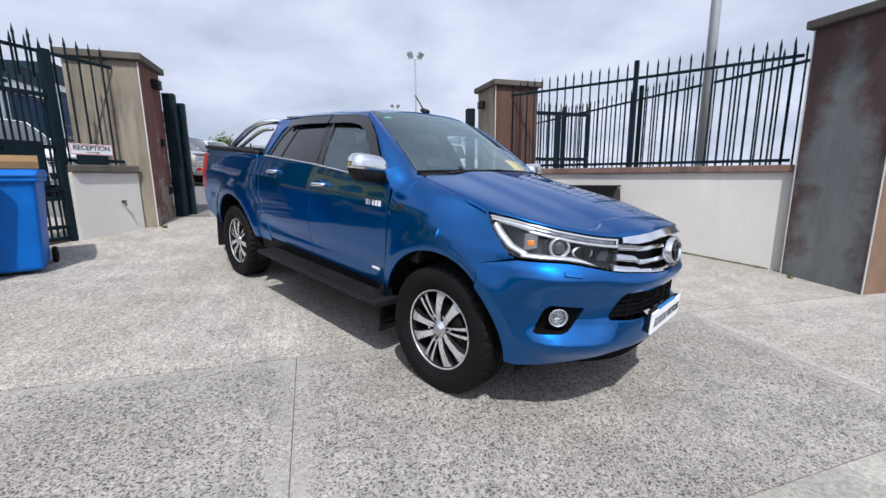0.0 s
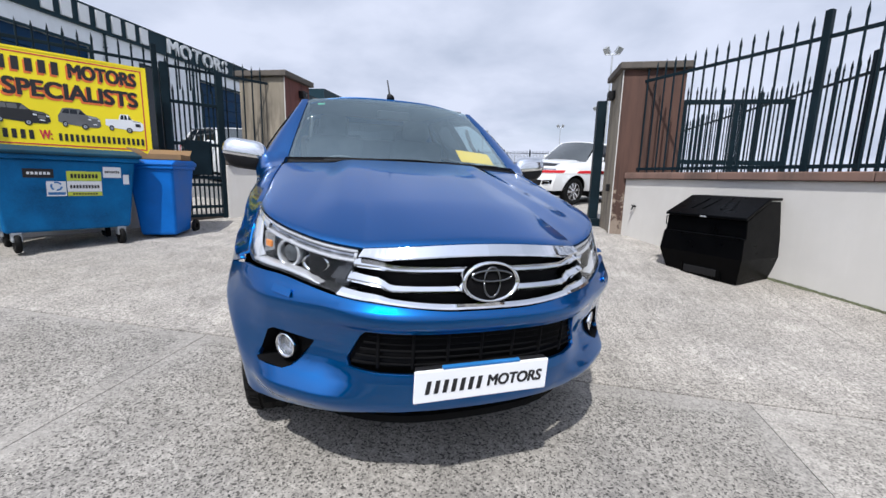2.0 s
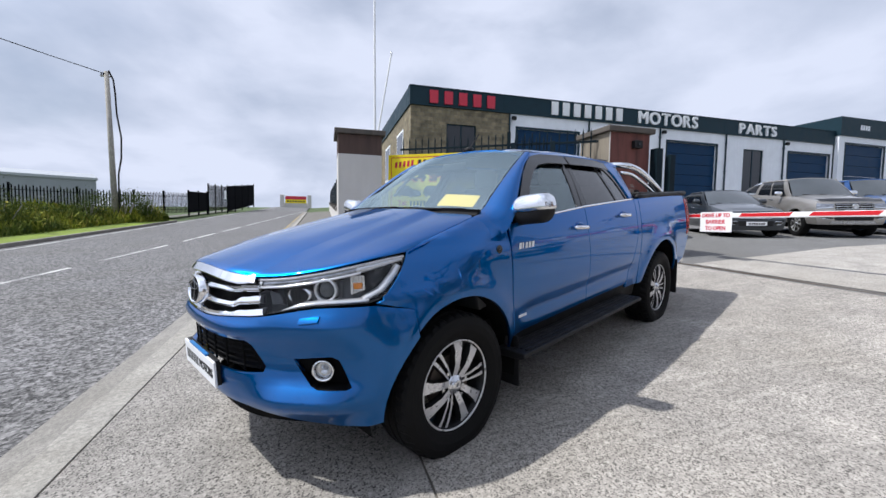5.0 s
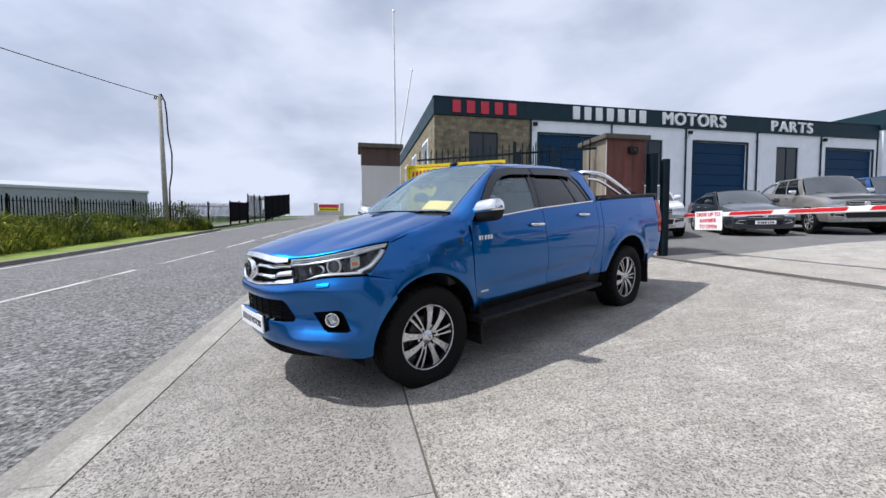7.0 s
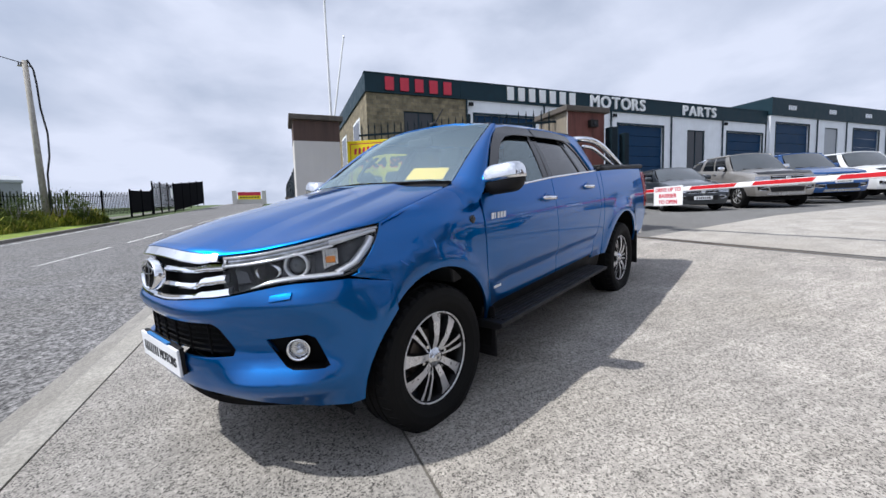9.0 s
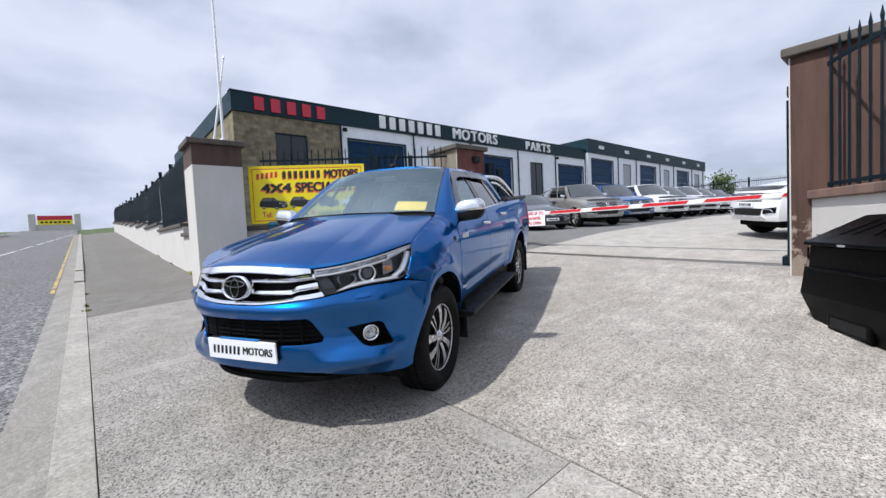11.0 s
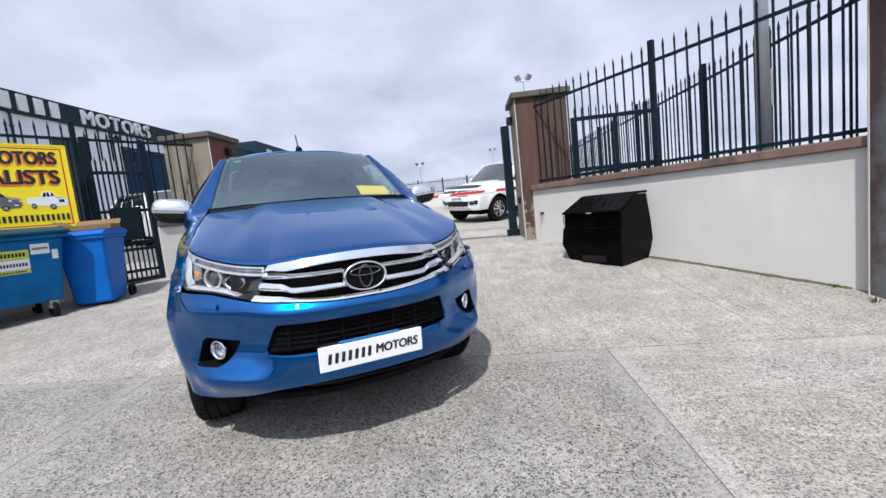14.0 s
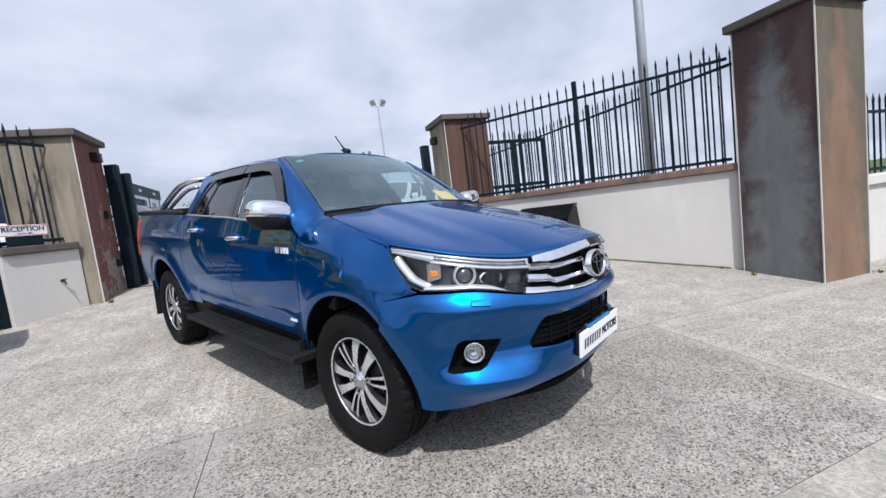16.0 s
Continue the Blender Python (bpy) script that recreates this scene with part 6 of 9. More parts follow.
part("backrest", moved(box(-0.68, 0.68, -0.07, 0.07, 0, 0.62, 0.05), pose(0, -2.30, 0.85, 10)), M_SEAT, bench, smooth=True)
for x in (-0.42, 0.42):
    part("headrest", box(x - 0.12, x + 0.12, -2.44, -2.34, 1.44, 1.58, 0.04), M_SEAT, bench, smooth=True)
wheel = new("steering_wheel")
wheel.parent = truck
bm = bmesh.new()
add_tube(bm, [(0.19 * math.cos(a), 0, 0.19 * math.sin(a)) for a in frange(0, math.tau, 30)], 0.016, 8)
add_box(bm, -0.19, 0.19, -0.012, 0.012, -0.02, 0.02)
add_box(bm, -0.07, 0.07, -0.03, 0.02, -0.07, 0.05, 0.02)
part("wheel_ring", moved(bm, pose(0.38, -0.92, 1.13, -25)), M_DASH, wheel, smooth=True)
part("mirror_inside", moved(box(-0.12, 0.12, -0.02, 0.02, -0.035, 0.035, 0.015), pose(0, -0.93, 1.615, 10)), M_BLACKPL, truck, "interior mirror")
for x in (-0.62, 0.62):
    bm = bmesh.new()
    add_tube(bm, [(x * 0.98, -0.78, 1.40), (x * 0.955, -0.80, 1.42), (x * 0.93, -0.90, 1.53), (x * 0.945, -0.93, 1.55)], 0.014, 8)
    part("grab_handle", bm, M_DASH, truck)
# yellow card on the windscreen
NA, NB = (-0.87, -0.50), (0.12, 0.27)
panel("price_card", [(NA[0], NB[0]), (NA[1], NB[0]), (NA[1], NB[1]), (NA[0], NB[1])], lambda a, b: tuple(Vector(ws_map(a, b)) + Vector((0, -0.012, -0.016))), M_NOTE, truck, 0.1, 0.002, flip=True, label="yellow card behind the windscreen")
panel("tax_disc", [(0.80, 0.90), (0.88, 0.90), (0.88, 0.93), (0.80, 0.93)], lambda a, b: tuple(Vector(ws_map(a, b)) + Vector((0, -0.009, -0.01))), M_GREENST, truck, 0.1, 0.001, flip=True, label="small green sticker")

# ---- load bed ----
part("tonneau", box(-0.80, 0.80, -4.0, -2.53, 1.335, 1.362, 0.01), M_BLACKPL, truck, "black load cover")
for side in (-1, 1):
    bm = bmesh.new()
    pts = [(side * 0.842, v, lerp_table(((-4.0, 1.362), (-3.93, 1.366), (-3.0, 1.352), (-2.5, 1.338)), v)) for v in frange(-2.51, -3.98, 12)]
    add_tube(bm, pts, 0.024, 8)
    part("bed_rail", bm, M_BLACKPL, truck, "black bed rail", smooth=True)
    bar = new("sports_bar_side")
    bar.parent = truck
    tagged(bar, "stainless sports bar leg")
    bm = bmesh.new()
    leg = spline([(0.79, -3.36, 1.36), (0.775, -3.22, 1.44), (0.74, -2.98, 1.56), (0.70, -2.80, 1.628), (0.61, -2.70, 1.655), (0.45, -2.67, 1.66), (0.0, -2.665, 1.665)], 6)
    add_tube(bm, [(side * x, y, z) for x, y, z in leg], 0.029, 12)
    part("tube", bm, M_CHROME, bar, smooth=True)
    bm = bmesh.new()
    add_tube(bm, [(side * x, y, z) for x, y, z in spline([(0.785, -3.16, 1.36), (0.755, -2.98, 1.45), (0.72, -2.83, 1.525), (0.69, -2.72, 1.565), (0.66, -2.60, 1.575)], 5)], 0.018, 10)
    part("brace", bm, M_CHROME, bar, smooth=True)
    part("foot", box(side * 0.79 - 0.05, side * 0.79 + 0.05, -3.44, -2.60, 1.352, 1.385, 0.012), M_BLACKPL, bar)
panel("tailgate", [(-0.80, 0.70), (0.80, 0.70), (0.82, 1.33), (-0.82, 1.33)], lambda u, w: (u, -4.06 + 0.02 * (w - 1) - 0.03 * smoothstep(1.2, 1.33, w), w), M_PAINT, truck, 0.08, 0.03, flip=False, label="blue tailgate")
bm = prism([(-0.86, -4.0), (-0.80, -4.15), (-0.55, -4.21), (0.55, -4.21), (0.80, -4.15), (0.86, -4.0), (0.80, -3.98), (-0.80, -3.98)], 0.52, 0.68, "z")
part("rear_bumper", beveled(bm, 0.02), M_CHROME, truck, "chrome rear step bumper")

# ---- running gear ----
part("chassis", box(-0.62, 0.62, -3.95, 0.55, 0.30, 0.52, 0.02), M_UNDER, truck)
part("engine_bay", box(-0.60, 0.60, -0.3, 0.72, 0.45, 1.0, 0.02), M_UNDER, truck)
part("bed_floor", box(-0.80, 0.80, -4.02, -2.5, 0.62, 0.72, 0.02), M_UNDER, truck)
part("skid_plate", beveled(prism([(0.35, 0.27), (0.68, 0.32), (0.72, 0.40), (0.35, 0.40)], -0.42, 0.42, "x"), 0.01), M_BLACKPL, truck)
bm = prism([nose(s, 0, -0.09)[:2] for s in frange(-0.98, 0.98, 20)] + [(0.66, 0.42), (-0.66, 0.42)], 0.345, 0.375, "z")
part("undertray", bm, M_UNDER, truck)
for side in (-1, 1):
    for c, r in ((0.0, 0.505), (-3.085, 0.535)):
        bm = bmesh.new()
        rows = [[bm.verts.new((side * x, c + r * math.cos(a), 0.378 + r * math.sin(a))) for x in (0.52, 0.885 if c < 0 or math.cos(a) < 0.5 else 0.80)] for a in frange(radians(-12), radians(192), 24)]
        for p, q in zip(rows, rows[1:]):
            bm.faces.new((p[0], p[1], q[1], q[0]))
        a = [bm.verts.new((side * 0.52, c + r * math.cos(t), 0.378 + r * math.sin(t))) for t in frange(radians(-12), radians(192), 24)]
        bm.faces.new(a)
        part("wheel_liner", bm, M_UNDER, truck)
    # side step
    st = new("side_step")
    st.parent = truck
    tagged(st, "black ribbed running board")
    part("board", beveled(prism([(0.80, 0.40), (0.97, 0.405), (1.005, 0.425), (1.0, 0.45), (0.80, 0.455)], -2.27, -0.44, "y"), 0.008) if side > 0 else beveled(prism([(-0.80, 0.40), (-0.97, 0.405), (-1.005, 0.425), (-1.0, 0.45), (-0.80, 0.455)], -2.27, -0.44, "y"), 0.008), M_BLACKPL, st)
    bm = bmesh.new()
    for i in range(5):
        x = side * (0.835 + 0.034 * i)
        add_box(bm, x - 0.008, x + 0.008, -2.22, -0.50, 0.448, 0.459, 0.003)
    part("tread_ribs", bm, M_BLACKPL, st)
    for v in (-0.8, -1.9):
        part("bracket", box(min(side * 0.6, side * 0.85), max(side * 0.6, side * 0.85), v - 0.03, v + 0.03, 0.38, 0.42), M_UNDER, st)
    for v, z0, z1 in ((-0.515, 0.20, 0.52), (-3.60, 0.235, 0.62)):
        bm = box(side * 0.80 - 0.11, side * 0.80 + 0.11, v - 0.006, v + 0.006, z0, z1, 0.004)
        part("mud_flap", bm, M_BLACKPL, truck, "black mud flap")
part("axle", rod((-0.7, -3.085, 0.378), (0.7, -3.085, 0.378), 0.05, n=12), M_UNDER, truck)
part("axle", rod((-0.7, 0, 0.378), (0.7, 0, 0.378), 0.035, n=12), M_UNDER, truck)


def road_wheel(parent, x, y, z, side, r=0.388, width=0.262, rim_r=0.247, pairs=6, turn=0.0, nseg=120):
    """Tyre with grooved tread and blocks, and an alloy rim of paired spokes."""
    wh = new("wheel")
    wh.parent = parent
    tagged(wh, "black tyre on a two-tone alloy wheel")
    h = width / 2
    prof = [(rim_r - 0.012, -h * 0.72), (rim_r + 0.01, -h * 0.86), (rim_r + 0.05, -h * 0.99), (r - 0.055, -h), (r - 0.022, -h * 0.93), (r - 0.006, -h * 0.80), (r, -h * 0.60)]
    for g in (-0.42, 0.0, 0.42):
        prof += [(r + 0.0, h * (g - 0.07)), (r - 0.009, h * (g - 0.05)), (r - 0.009, h * (g + 0.05)), (r + 0.0, h * (g + 0.07))]
    prof += [(r, h * 0.60), (r - 0.006, h * 0.80), (r - 0.022, h * 0.93), (r - 0.055, h), (rim_r + 0.05, h * 0.99), (rim_r + 0.01, h * 0.86), (rim_r - 0.012, h * 0.72)]
    shoulder = {5, 6, len(prof) - 7, len(prof) - 6}
    m = Matrix.Translation((x, y, z)) @ pose(0, 0, 0, turn)
    part("tyre", moved(lathe(prof, nseg, wobble=lambda k, j, rr: rr - (0.008 if (j in shoulder and k % 3 == 0) else 0)), m), M_RUBBER, wh)
    o = side
    bm = lathe([(rim_r, o * h * 0.74), (rim_r - 0.008, o * h * 0.78), (rim_r - 0.016, o * h * 0.72), (rim_r - 0.028, o * h * 0.4), (rim_r - 0.034, -o * h * 0.6), (rim_r - 0.026, -o * h * 0.8), (rim_r - 0.01, -o * h * 0.8), (rim_r - 0.014, 0)], 48)
    part("barrel", moved(bm, m), M_ALLOYD, wh, smooth=True)
    bm = lathe([(rim_r - 0.002, o * h * 0.745), (rim_r - 0.006, o * h * 0.80), (rim_r - 0.014, o * h * 0.775), (rim_r - 0.012, o * h * 0.72)], 60)
    part("rim_lip", moved(bm, m), M_ALLOY, wh, smooth=True)
    hub = o * h * 0.70
    for i in range(pairs):
        for sgn in (-1, 1):
            a0 = math.tau * i / pairs + math.tau / 4
            bm = bmesh.new()
            pts = []
            wide = ((0.0, 0.017, 0.44, 0.0), (0.35, 0.019, 0.355, 0.012), (0.75, 0.0255, 0.32, 0.008), (1.0, 0.036, 0.305, -0.004))
            slim = ((0.0, 0.005, 0.22, -0.014), (0.35, 0.006, 0.145, 0.0), (0.75, 0.0085, 0.12, 0.0), (1.0, 0.0115, 0.115, -0.006))
            for t, half, ang, dep in slim if i % 2 else wide:
                rr = 0.052 + (rim_r - 0.012 - 0.052) * t
                aa = a0 + sgn * ang
                e = Vector((0, math.cos(aa), math.sin(aa)))
                f = Vector((0, -math.sin(aa), math.cos(aa)))
                c = e * rr + Vector((hub + o * dep, 0, 0))
                pts.append((c - f * half, c + f * half, c + f * (half * 1.25) - Vector((o * 0.035, 0, 0)), c - f * (half * 1.25) - Vector((o * 0.035, 0, 0))))
            rows = [[bm.verts.new(p) for p in q] for q in pts]
            for p, q in zip(rows, rows[1:]):
                for j in range(4):
                    f = bm.faces.new((p[j], p[(j + 1) % 4], q[(j + 1) % 4], q[j]))
                    f.material_index = 0 if j == 0 else 1
            bm.faces.new(rows[0])
            bm.faces.new(rows[-1])
            bmesh.ops.recalc_face_normals(bm, faces=bm.faces)
            part("spoke", moved(bm, m), [M_ALLOY, M_ALLOYD], wh)
    bm = lathe([(0.058, hub - o * 0.03), (0.056, hub - o * 0.004), (0.046, hub + o * 0.006), (0.036, hub + o * 0.010), (0.034, hub + o * 0.016), (0.02, hub + o * 0.021), (0.0005, hub + o * 0.022), (0.0005, hub - o * 0.03)], 30)
    part("hub_cap", moved(bm, m), M_SATIN, wh, "silver hub cap", smooth=True)
    bm = bmesh.new()
    for i in range(6):
        a = math.tau * (i + 0.5) / 6
        add_rod(bm, (hub - o * 0.03, 0.085 * math.cos(a), 0.085 * math.sin(a)), (hub - o * 0.004, 0.085 * math.cos(a), 0.085 * math.sin(a)), 0.011, n=6)
    part("wheel_nuts", moved(bm, m), M_SATIN, wh)
    bm = lathe([(0.15, o * 0.02), (0.15, o * 0.045), (0.0005, o * 0.045), (0.0005, o * 0.02)], 32)
    part("brake_disc", moved(bm, m), M_STEEL, wh)
    return wh


for side in (-1, 1):
    for c in (0.0, -3.085):
        road_wheel(truck, side * 0.772, c, 0.380, side, turn={(-1, 0.0): 25, (1, 0.0): -19, (-1, -3.085): 35, (1, -3.085): 8}[side, c])

# ---- trade building: x = BX is its front, facing the yard ----
BX = -19.49
bld = thing("trade_building", "long low trade building of white panels under a dark blue fascia", "building")


def facade(name, y0, y1, z0, z1, mat, out=0.0, depth=0.25, label="", parent=None):
    return part(name, box(BX - depth, BX + out, y0, y1, z0, z1, 0.0), mat, parent or bld, label)


def wall_with_openings(name, y0, y1, z0, z1, openings, mat, parent, x=BX, depth=0.3):
    """A front wall cut by openings (y0, y1, z0, z1), as strips that meet end to end."""
    ys = sorted({y0, y1, *[o[0] for o in openings], *[o[1] for o in openings]})
    for a, b in zip(ys, ys[1:]):
        cuts = sorted((o[2], o[3]) for o in openings if o[0] <= a + 1e-6 and o[1] >= b - 1e-6)
        z = z0
        for c0, c1 in cuts:
            if c0 > z:
                part(name, box(x - depth, x, a, b, z, c0), mat, parent)
            z = c1
        if z < z1:
            part(name, box(x - depth, x, a, b, z, z1), mat, parent)


def roller_door(y0, y1, z0, z1, parent, x=BX):
    d = new("roller_door")
    d.parent = parent
    tagged(d, "dark blue sectional door")
    n = 7
    for i in range(n):
        a, b = z0 + (z1 - z0) * i / n, z0 + (z1 - z0) * (i + 1) / n
        part("panel", box(x - 0.22, x - 0.14, y0, y1, a + 0.012, b - 0.012, 0.012), M_DOORBLUE, d)
    bm = bmesh.new()
    add_box(bm, x - 0.05, x + 0.03, y0 - 0.12, y0, z0, z1 + 0.12)
    add_box(bm, x - 0.05, x + 0.03, y1, y1 + 0.12, z0, z1 + 0.12)
    add_box(bm, x - 0.05, x + 0.03, y0, y1, z1, z1 + 0.12)
    part("frame", bm, M_NAVY, d)


def window(y0, y1, z0, z1, parent, n=2, x=BX, door=False):
    w = new("shop_door" if door else "window")
    w.parent = parent
    tagged(w, "grey door" if door else "dark framed window")
    bm = bmesh.new()
    t = 0.07
    add_box(bm, x - 0.16, x - 0.08, y0, y0 + t, z0, z1)
    add_box(bm, x - 0.16, x - 0.08, y1 - t, y1, z0, z1)
    add_box(bm, x - 0.16, x - 0.08, y0 + t, y1 - t, z0, z0 + t)
    add_box(bm, x - 0.16, x - 0.08, y0 + t, y1 - t, z1 - t, z1)
    for i in range(1, n):
        y = y0 + (y1 - y0) * i / n
        add_box(bm, x - 0.16, x - 0.08, y - t / 2, y + t / 2, z0 + t, z1 - t)
    part("frame", bm, M_NAVY, w)
    for i in range(n):
        a, b = y0 + (y1 - y0) * i / n, y0 + (y1 - y0) * (i + 1) / n
        part("pane", box(x - 0.13, x - 0.115, a + t / 2, b - t / 2, z0 + t, z1 - t), M_DOORGREY if door else M_DARKGL, w)


DOORS1 = [(14.07, 18.5, 2.0, 7.4), (25.82, 30.34, 2.1, 7.4), (37.73, 42.3, 2.2, 7.36)]
WINS1 = [(21.2, 23.3, 2.1, 7.4), (33.0, 35.06, 4.0, 7.33)]
wall_with_openings("wall", 13.5, 42.7, 0.9, 8.27, DOORS1 + WINS1, M_PANEL, bld)
wall_with_openings("block_wall", 7.2, 13.5, 0.6, 8.25, [(9.4, 11.3, 4.4, 7.33)], M_BRICK, bld)
for o in DOORS1:
    roller_door(*o, bld)
window(21.2, 23.3, 2.1, 7.4, bld)
window(33.0, 35.06, 4.0, 7.33, bld)
window(9.4, 11.3, 4.4, 7.33, bld)
# fascia in cladding sheets
y = 7.12
while y < 42.6:
    y1 = min(y + 5.94, 42.72)
    facade("fascia_sheet", y + 0.006, y1 - 0.006, 8.26, 9.30, M_NAVY, 0.12, 0.3)
    y = y1
facade("capping", 7.1, 42.74, 9.30, 9.36, M_NAVY, 0.16, 0.36)
# south side and roof
part("side_wall", box(-40, BX - 0.3, 7.2, 7.5, 0.6, 8.25), M_BRICK, bld)
part("side_fascia", box(-40, BX - 0.28, 7.12, 7.42, 8.26, 9.33), M_NAVY, bld)
for i in range(3):
    w = new("window")
    w.parent = bld
    x1 = BX - 2.2 - i * 5.6
    bm = bmesh.new()
    add_box(bm, x1 - 2.4, x1, 7.16, 7.199, 4.6, 7.3)
    part("frame", bm, M_PANEL, w)
    part("pane", box(x1 - 2.25, x1 - 0.15, 7.148, 7.159, 4.75, 7.15), M_DARKGL, w)
part("roof", box(-40, BX - 0.3, 7.5, 42.7, 8.9, 9.1), M_NAVY, bld)
part("back_wall", box(-40.2, -40, 7.2, 80, 1, 9), M_PANEL, bld)
for yp in (13.5, 19.28, 25.1, 31.17, 37.07):
    bm = bmesh.new()
    add_rod(bm, (BX + 0.075, yp, 1.6), (BX + 0.075, yp, 8.25), 0.055, n=10)
    for z in (3.0, 5.5, 7.6):
        add_box(bm, BX + 0.001, BX + 0.13, yp - 0.08, yp + 0.08, z - 0.03, z + 0.03)
    part("downpipe", bm, M_NAVY, bld)
for yp in (13.75, 25.35, 37.3):
    bm = bmesh.new()
    add_box(bm, BX + 0.002, BX + 0.10, yp - 0.04, yp + 0.04, 7.9, 8.0)
    add_box(bm, BX + 0.10, BX + 0.26, yp - 0.14, yp + 0.14, 7.86, 8.08, 0.02)
    part("floodlight", bm, M_BLACKPL, bld, "small black floodlight")

# second, taller building beyond
b2 = thing("far_trade_building", "taller trade building of white panels under a dark blue fascia", "building")
B2X = BX + 0.35
D2 = [(43.6, 48.4, 2.3, 8.35), (55.7, 60.4, 2.3, 8.4), (68.0, 72.6, 2.3, 8.4)]
W2 = [(50.9, 53.1, 2.3, 8.3), (63.1, 65.2, 2.3, 8.3), (75.2, 77.4, 2.3, 8.3)]
wall_with_openings("wall", 42.8, 80, 1.2, 9.0, D2 + W2, M_PANEL, b2, B2X)
for o in D2:
    roller_door(*o, b2, B2X)
for o in W2:
    window(*o, b2, 1, B2X, True)
y = 42.74
while y < 79.9:
    part("fascia_sheet", box(B2X - 0.4, B2X + 0.12, y + 0.006, y + 6.2, 8.98, 10.5), M_NAVY, b2)
    bm = bmesh.new()
    for k in range(4):
        add_box(bm, B2X + 0.121, B2X + 0.14, y + 2.3 + k * 0.3, y + 2.52 + k * 0.3, 9.55, 9.95)
    part("lettering", bm, M_PANEL, b2, "small white bars of lettering")
    y += 6.21
part("side_wall", box(-40, B2X - 0.4, 42.75, 43.0, 1.2, 10.5), M_NAVY, b2)
part("roof", box(-40, B2X - 0.4, 43.0, 80, 10.2, 10.4), M_NAVY, b2)
for yp in (49.6, 54.4, 61.7, 66.5, 73.9, 78.9):
    bm = bmesh.new()
    add_rod(bm, (B2X + 0.075, yp, 1.8), (B2X + 0.075, yp, 8.95), 0.055, n=8)
    part("downpipe", bm, M_NAVY, b2)

# raised letters on the fascia
YARD = Matrix(((0, 0, 1, BX + 0.12), (1, 0, 0, 0), (0, 1, 0, 0), (0, 0, 0, 1)))


def fascia_word(text, y0, y1, zc, size, mat, label, letters=5):
    """Raised letters, each a part of the sign; plain bars where there is no text."""
    t = thing("fascia_sign", label, "sign")
    if not text:
        pitch = (y1 - y0) / letters
        for i in range(letters):
            bars("letter_bar", 1, pitch * 0.56, size, 0.1, mat, t, Matrix.Translation((0, y0 + pitch * (i + 0.5), zc)) @ YARD, "", 0.0)
        return
    made = [words("letter", c, size, 0.05, mat, t, Matrix.Identity(4), "", size * 0.035) for c in text]
    wid = [max(v.co.x for v in o.data.vertices) - min(v.co.x for v in o.data.vertices) for o in made]
    gap = 0.10 * size
    k = (y1 - y0) / (sum(wid) + gap * (len(made) - 1))
    y = y0
    for o, w in zip(made, wid):
        o.data.transform(Matrix.Translation((0, y + w * k / 2, zc)) @ YARD @ Matrix.Translation((0, 0, 0.05)) @ Matrix.Diagonal((k, 1, 1, 1)))
        y += (w + gap) * k


fascia_word("", 8.1, 12.63, 8.78, 0.74, M_SIGNRED, "row of raised red bars standing for a name", 5)
fascia_word("", 16.2, 21.95, 8.83, 0.82, M_SIGNWH, "row of raised white bars standing for a name", 7)
fascia_word("MOTORS", 23.1, 28.28, 8.79, 1.14, M_SIGNWH, "raised white letters reading MOTORS on the fascia")
fascia_word("PARTS", 32.25, 36.05, 8.73, 1.05, M_SIGNWH, "raised white letters reading PARTS on the fascia")

# ---- yellow trade sign on the west wing wall ----
sgn = thing("yellow_sign", "large yellow trade sign with black and red lettering", "sign")
SW, SH, SZ = 2.44, 1.23, 2.185
SIGN = Matrix(((WL.u.x, 0, -WL.n.x, 0), (WL.u.y, 0, -WL.n.y, 0), (0, 1, 0, SZ), (0, 0, 0, 1)))
SIGN.translation = WL.at(1.235, -0.075, SZ)


def sign_box(name, u0, u1, v0, v1, d0, d1, mat, bev=0.0, label=""):
    """A flat piece on the board: u, v are shares of its width and height from the top corner."""
    bm = box((u0 - 0.5) * SW, (u1 - 0.5) * SW, (0.5 - v1) * SH, (0.5 - v0) * SH, d0, d1, bev)
    return part(name, moved(bm, SIGN), mat, sgn, label)


sign_box("board", 0, 1, 0, 1, -0.02, 0.0, M_SIGNYE, 0.003)
for u0, u1, v0, v1 in ((0, 1, 0, 0.022), (0, 1, 0.978, 1), (0, 0.011, 0.022, 0.978), (0.989, 1, 0.022, 0.978)):
    sign_box("border", u0, u1, v0, v1, 0.0005, 0.004, M_SIGNYE)
for u0, u1, v0, v1 in ((0.025, 0.975, 0.045, 0.058), (0.025, 0.975, 0.945, 0.958), (0.025, 0.031, 0.058, 0.945), (0.969, 0.975, 0.058, 0.945)):
    sign_box("red_line", u0, u1, v0, v1, 0.0005, 0.002, M_SIGNRED)


def sign_words(text, u0, u1, v0, v1, mat, bold=0.006, depth=0.001, shadow=False):
    if shadow:
        sign_words(text, u0 - 0.007, u1 - 0.007, v0 + 0.022, v1 + 0.022, M_SIGNOR, bold, 0.0003)
    m = SIGN @ Matrix.Translation((((u0 + u1) / 2 - 0.5) * SW, (0.5 - (v0 + v1) / 2) * SH, 0.002))
    return words("lettering", text, (v1 - v0) * SH * 1.38, depth, mat, sgn, m, "", bold, (u1 - u0) * SW)


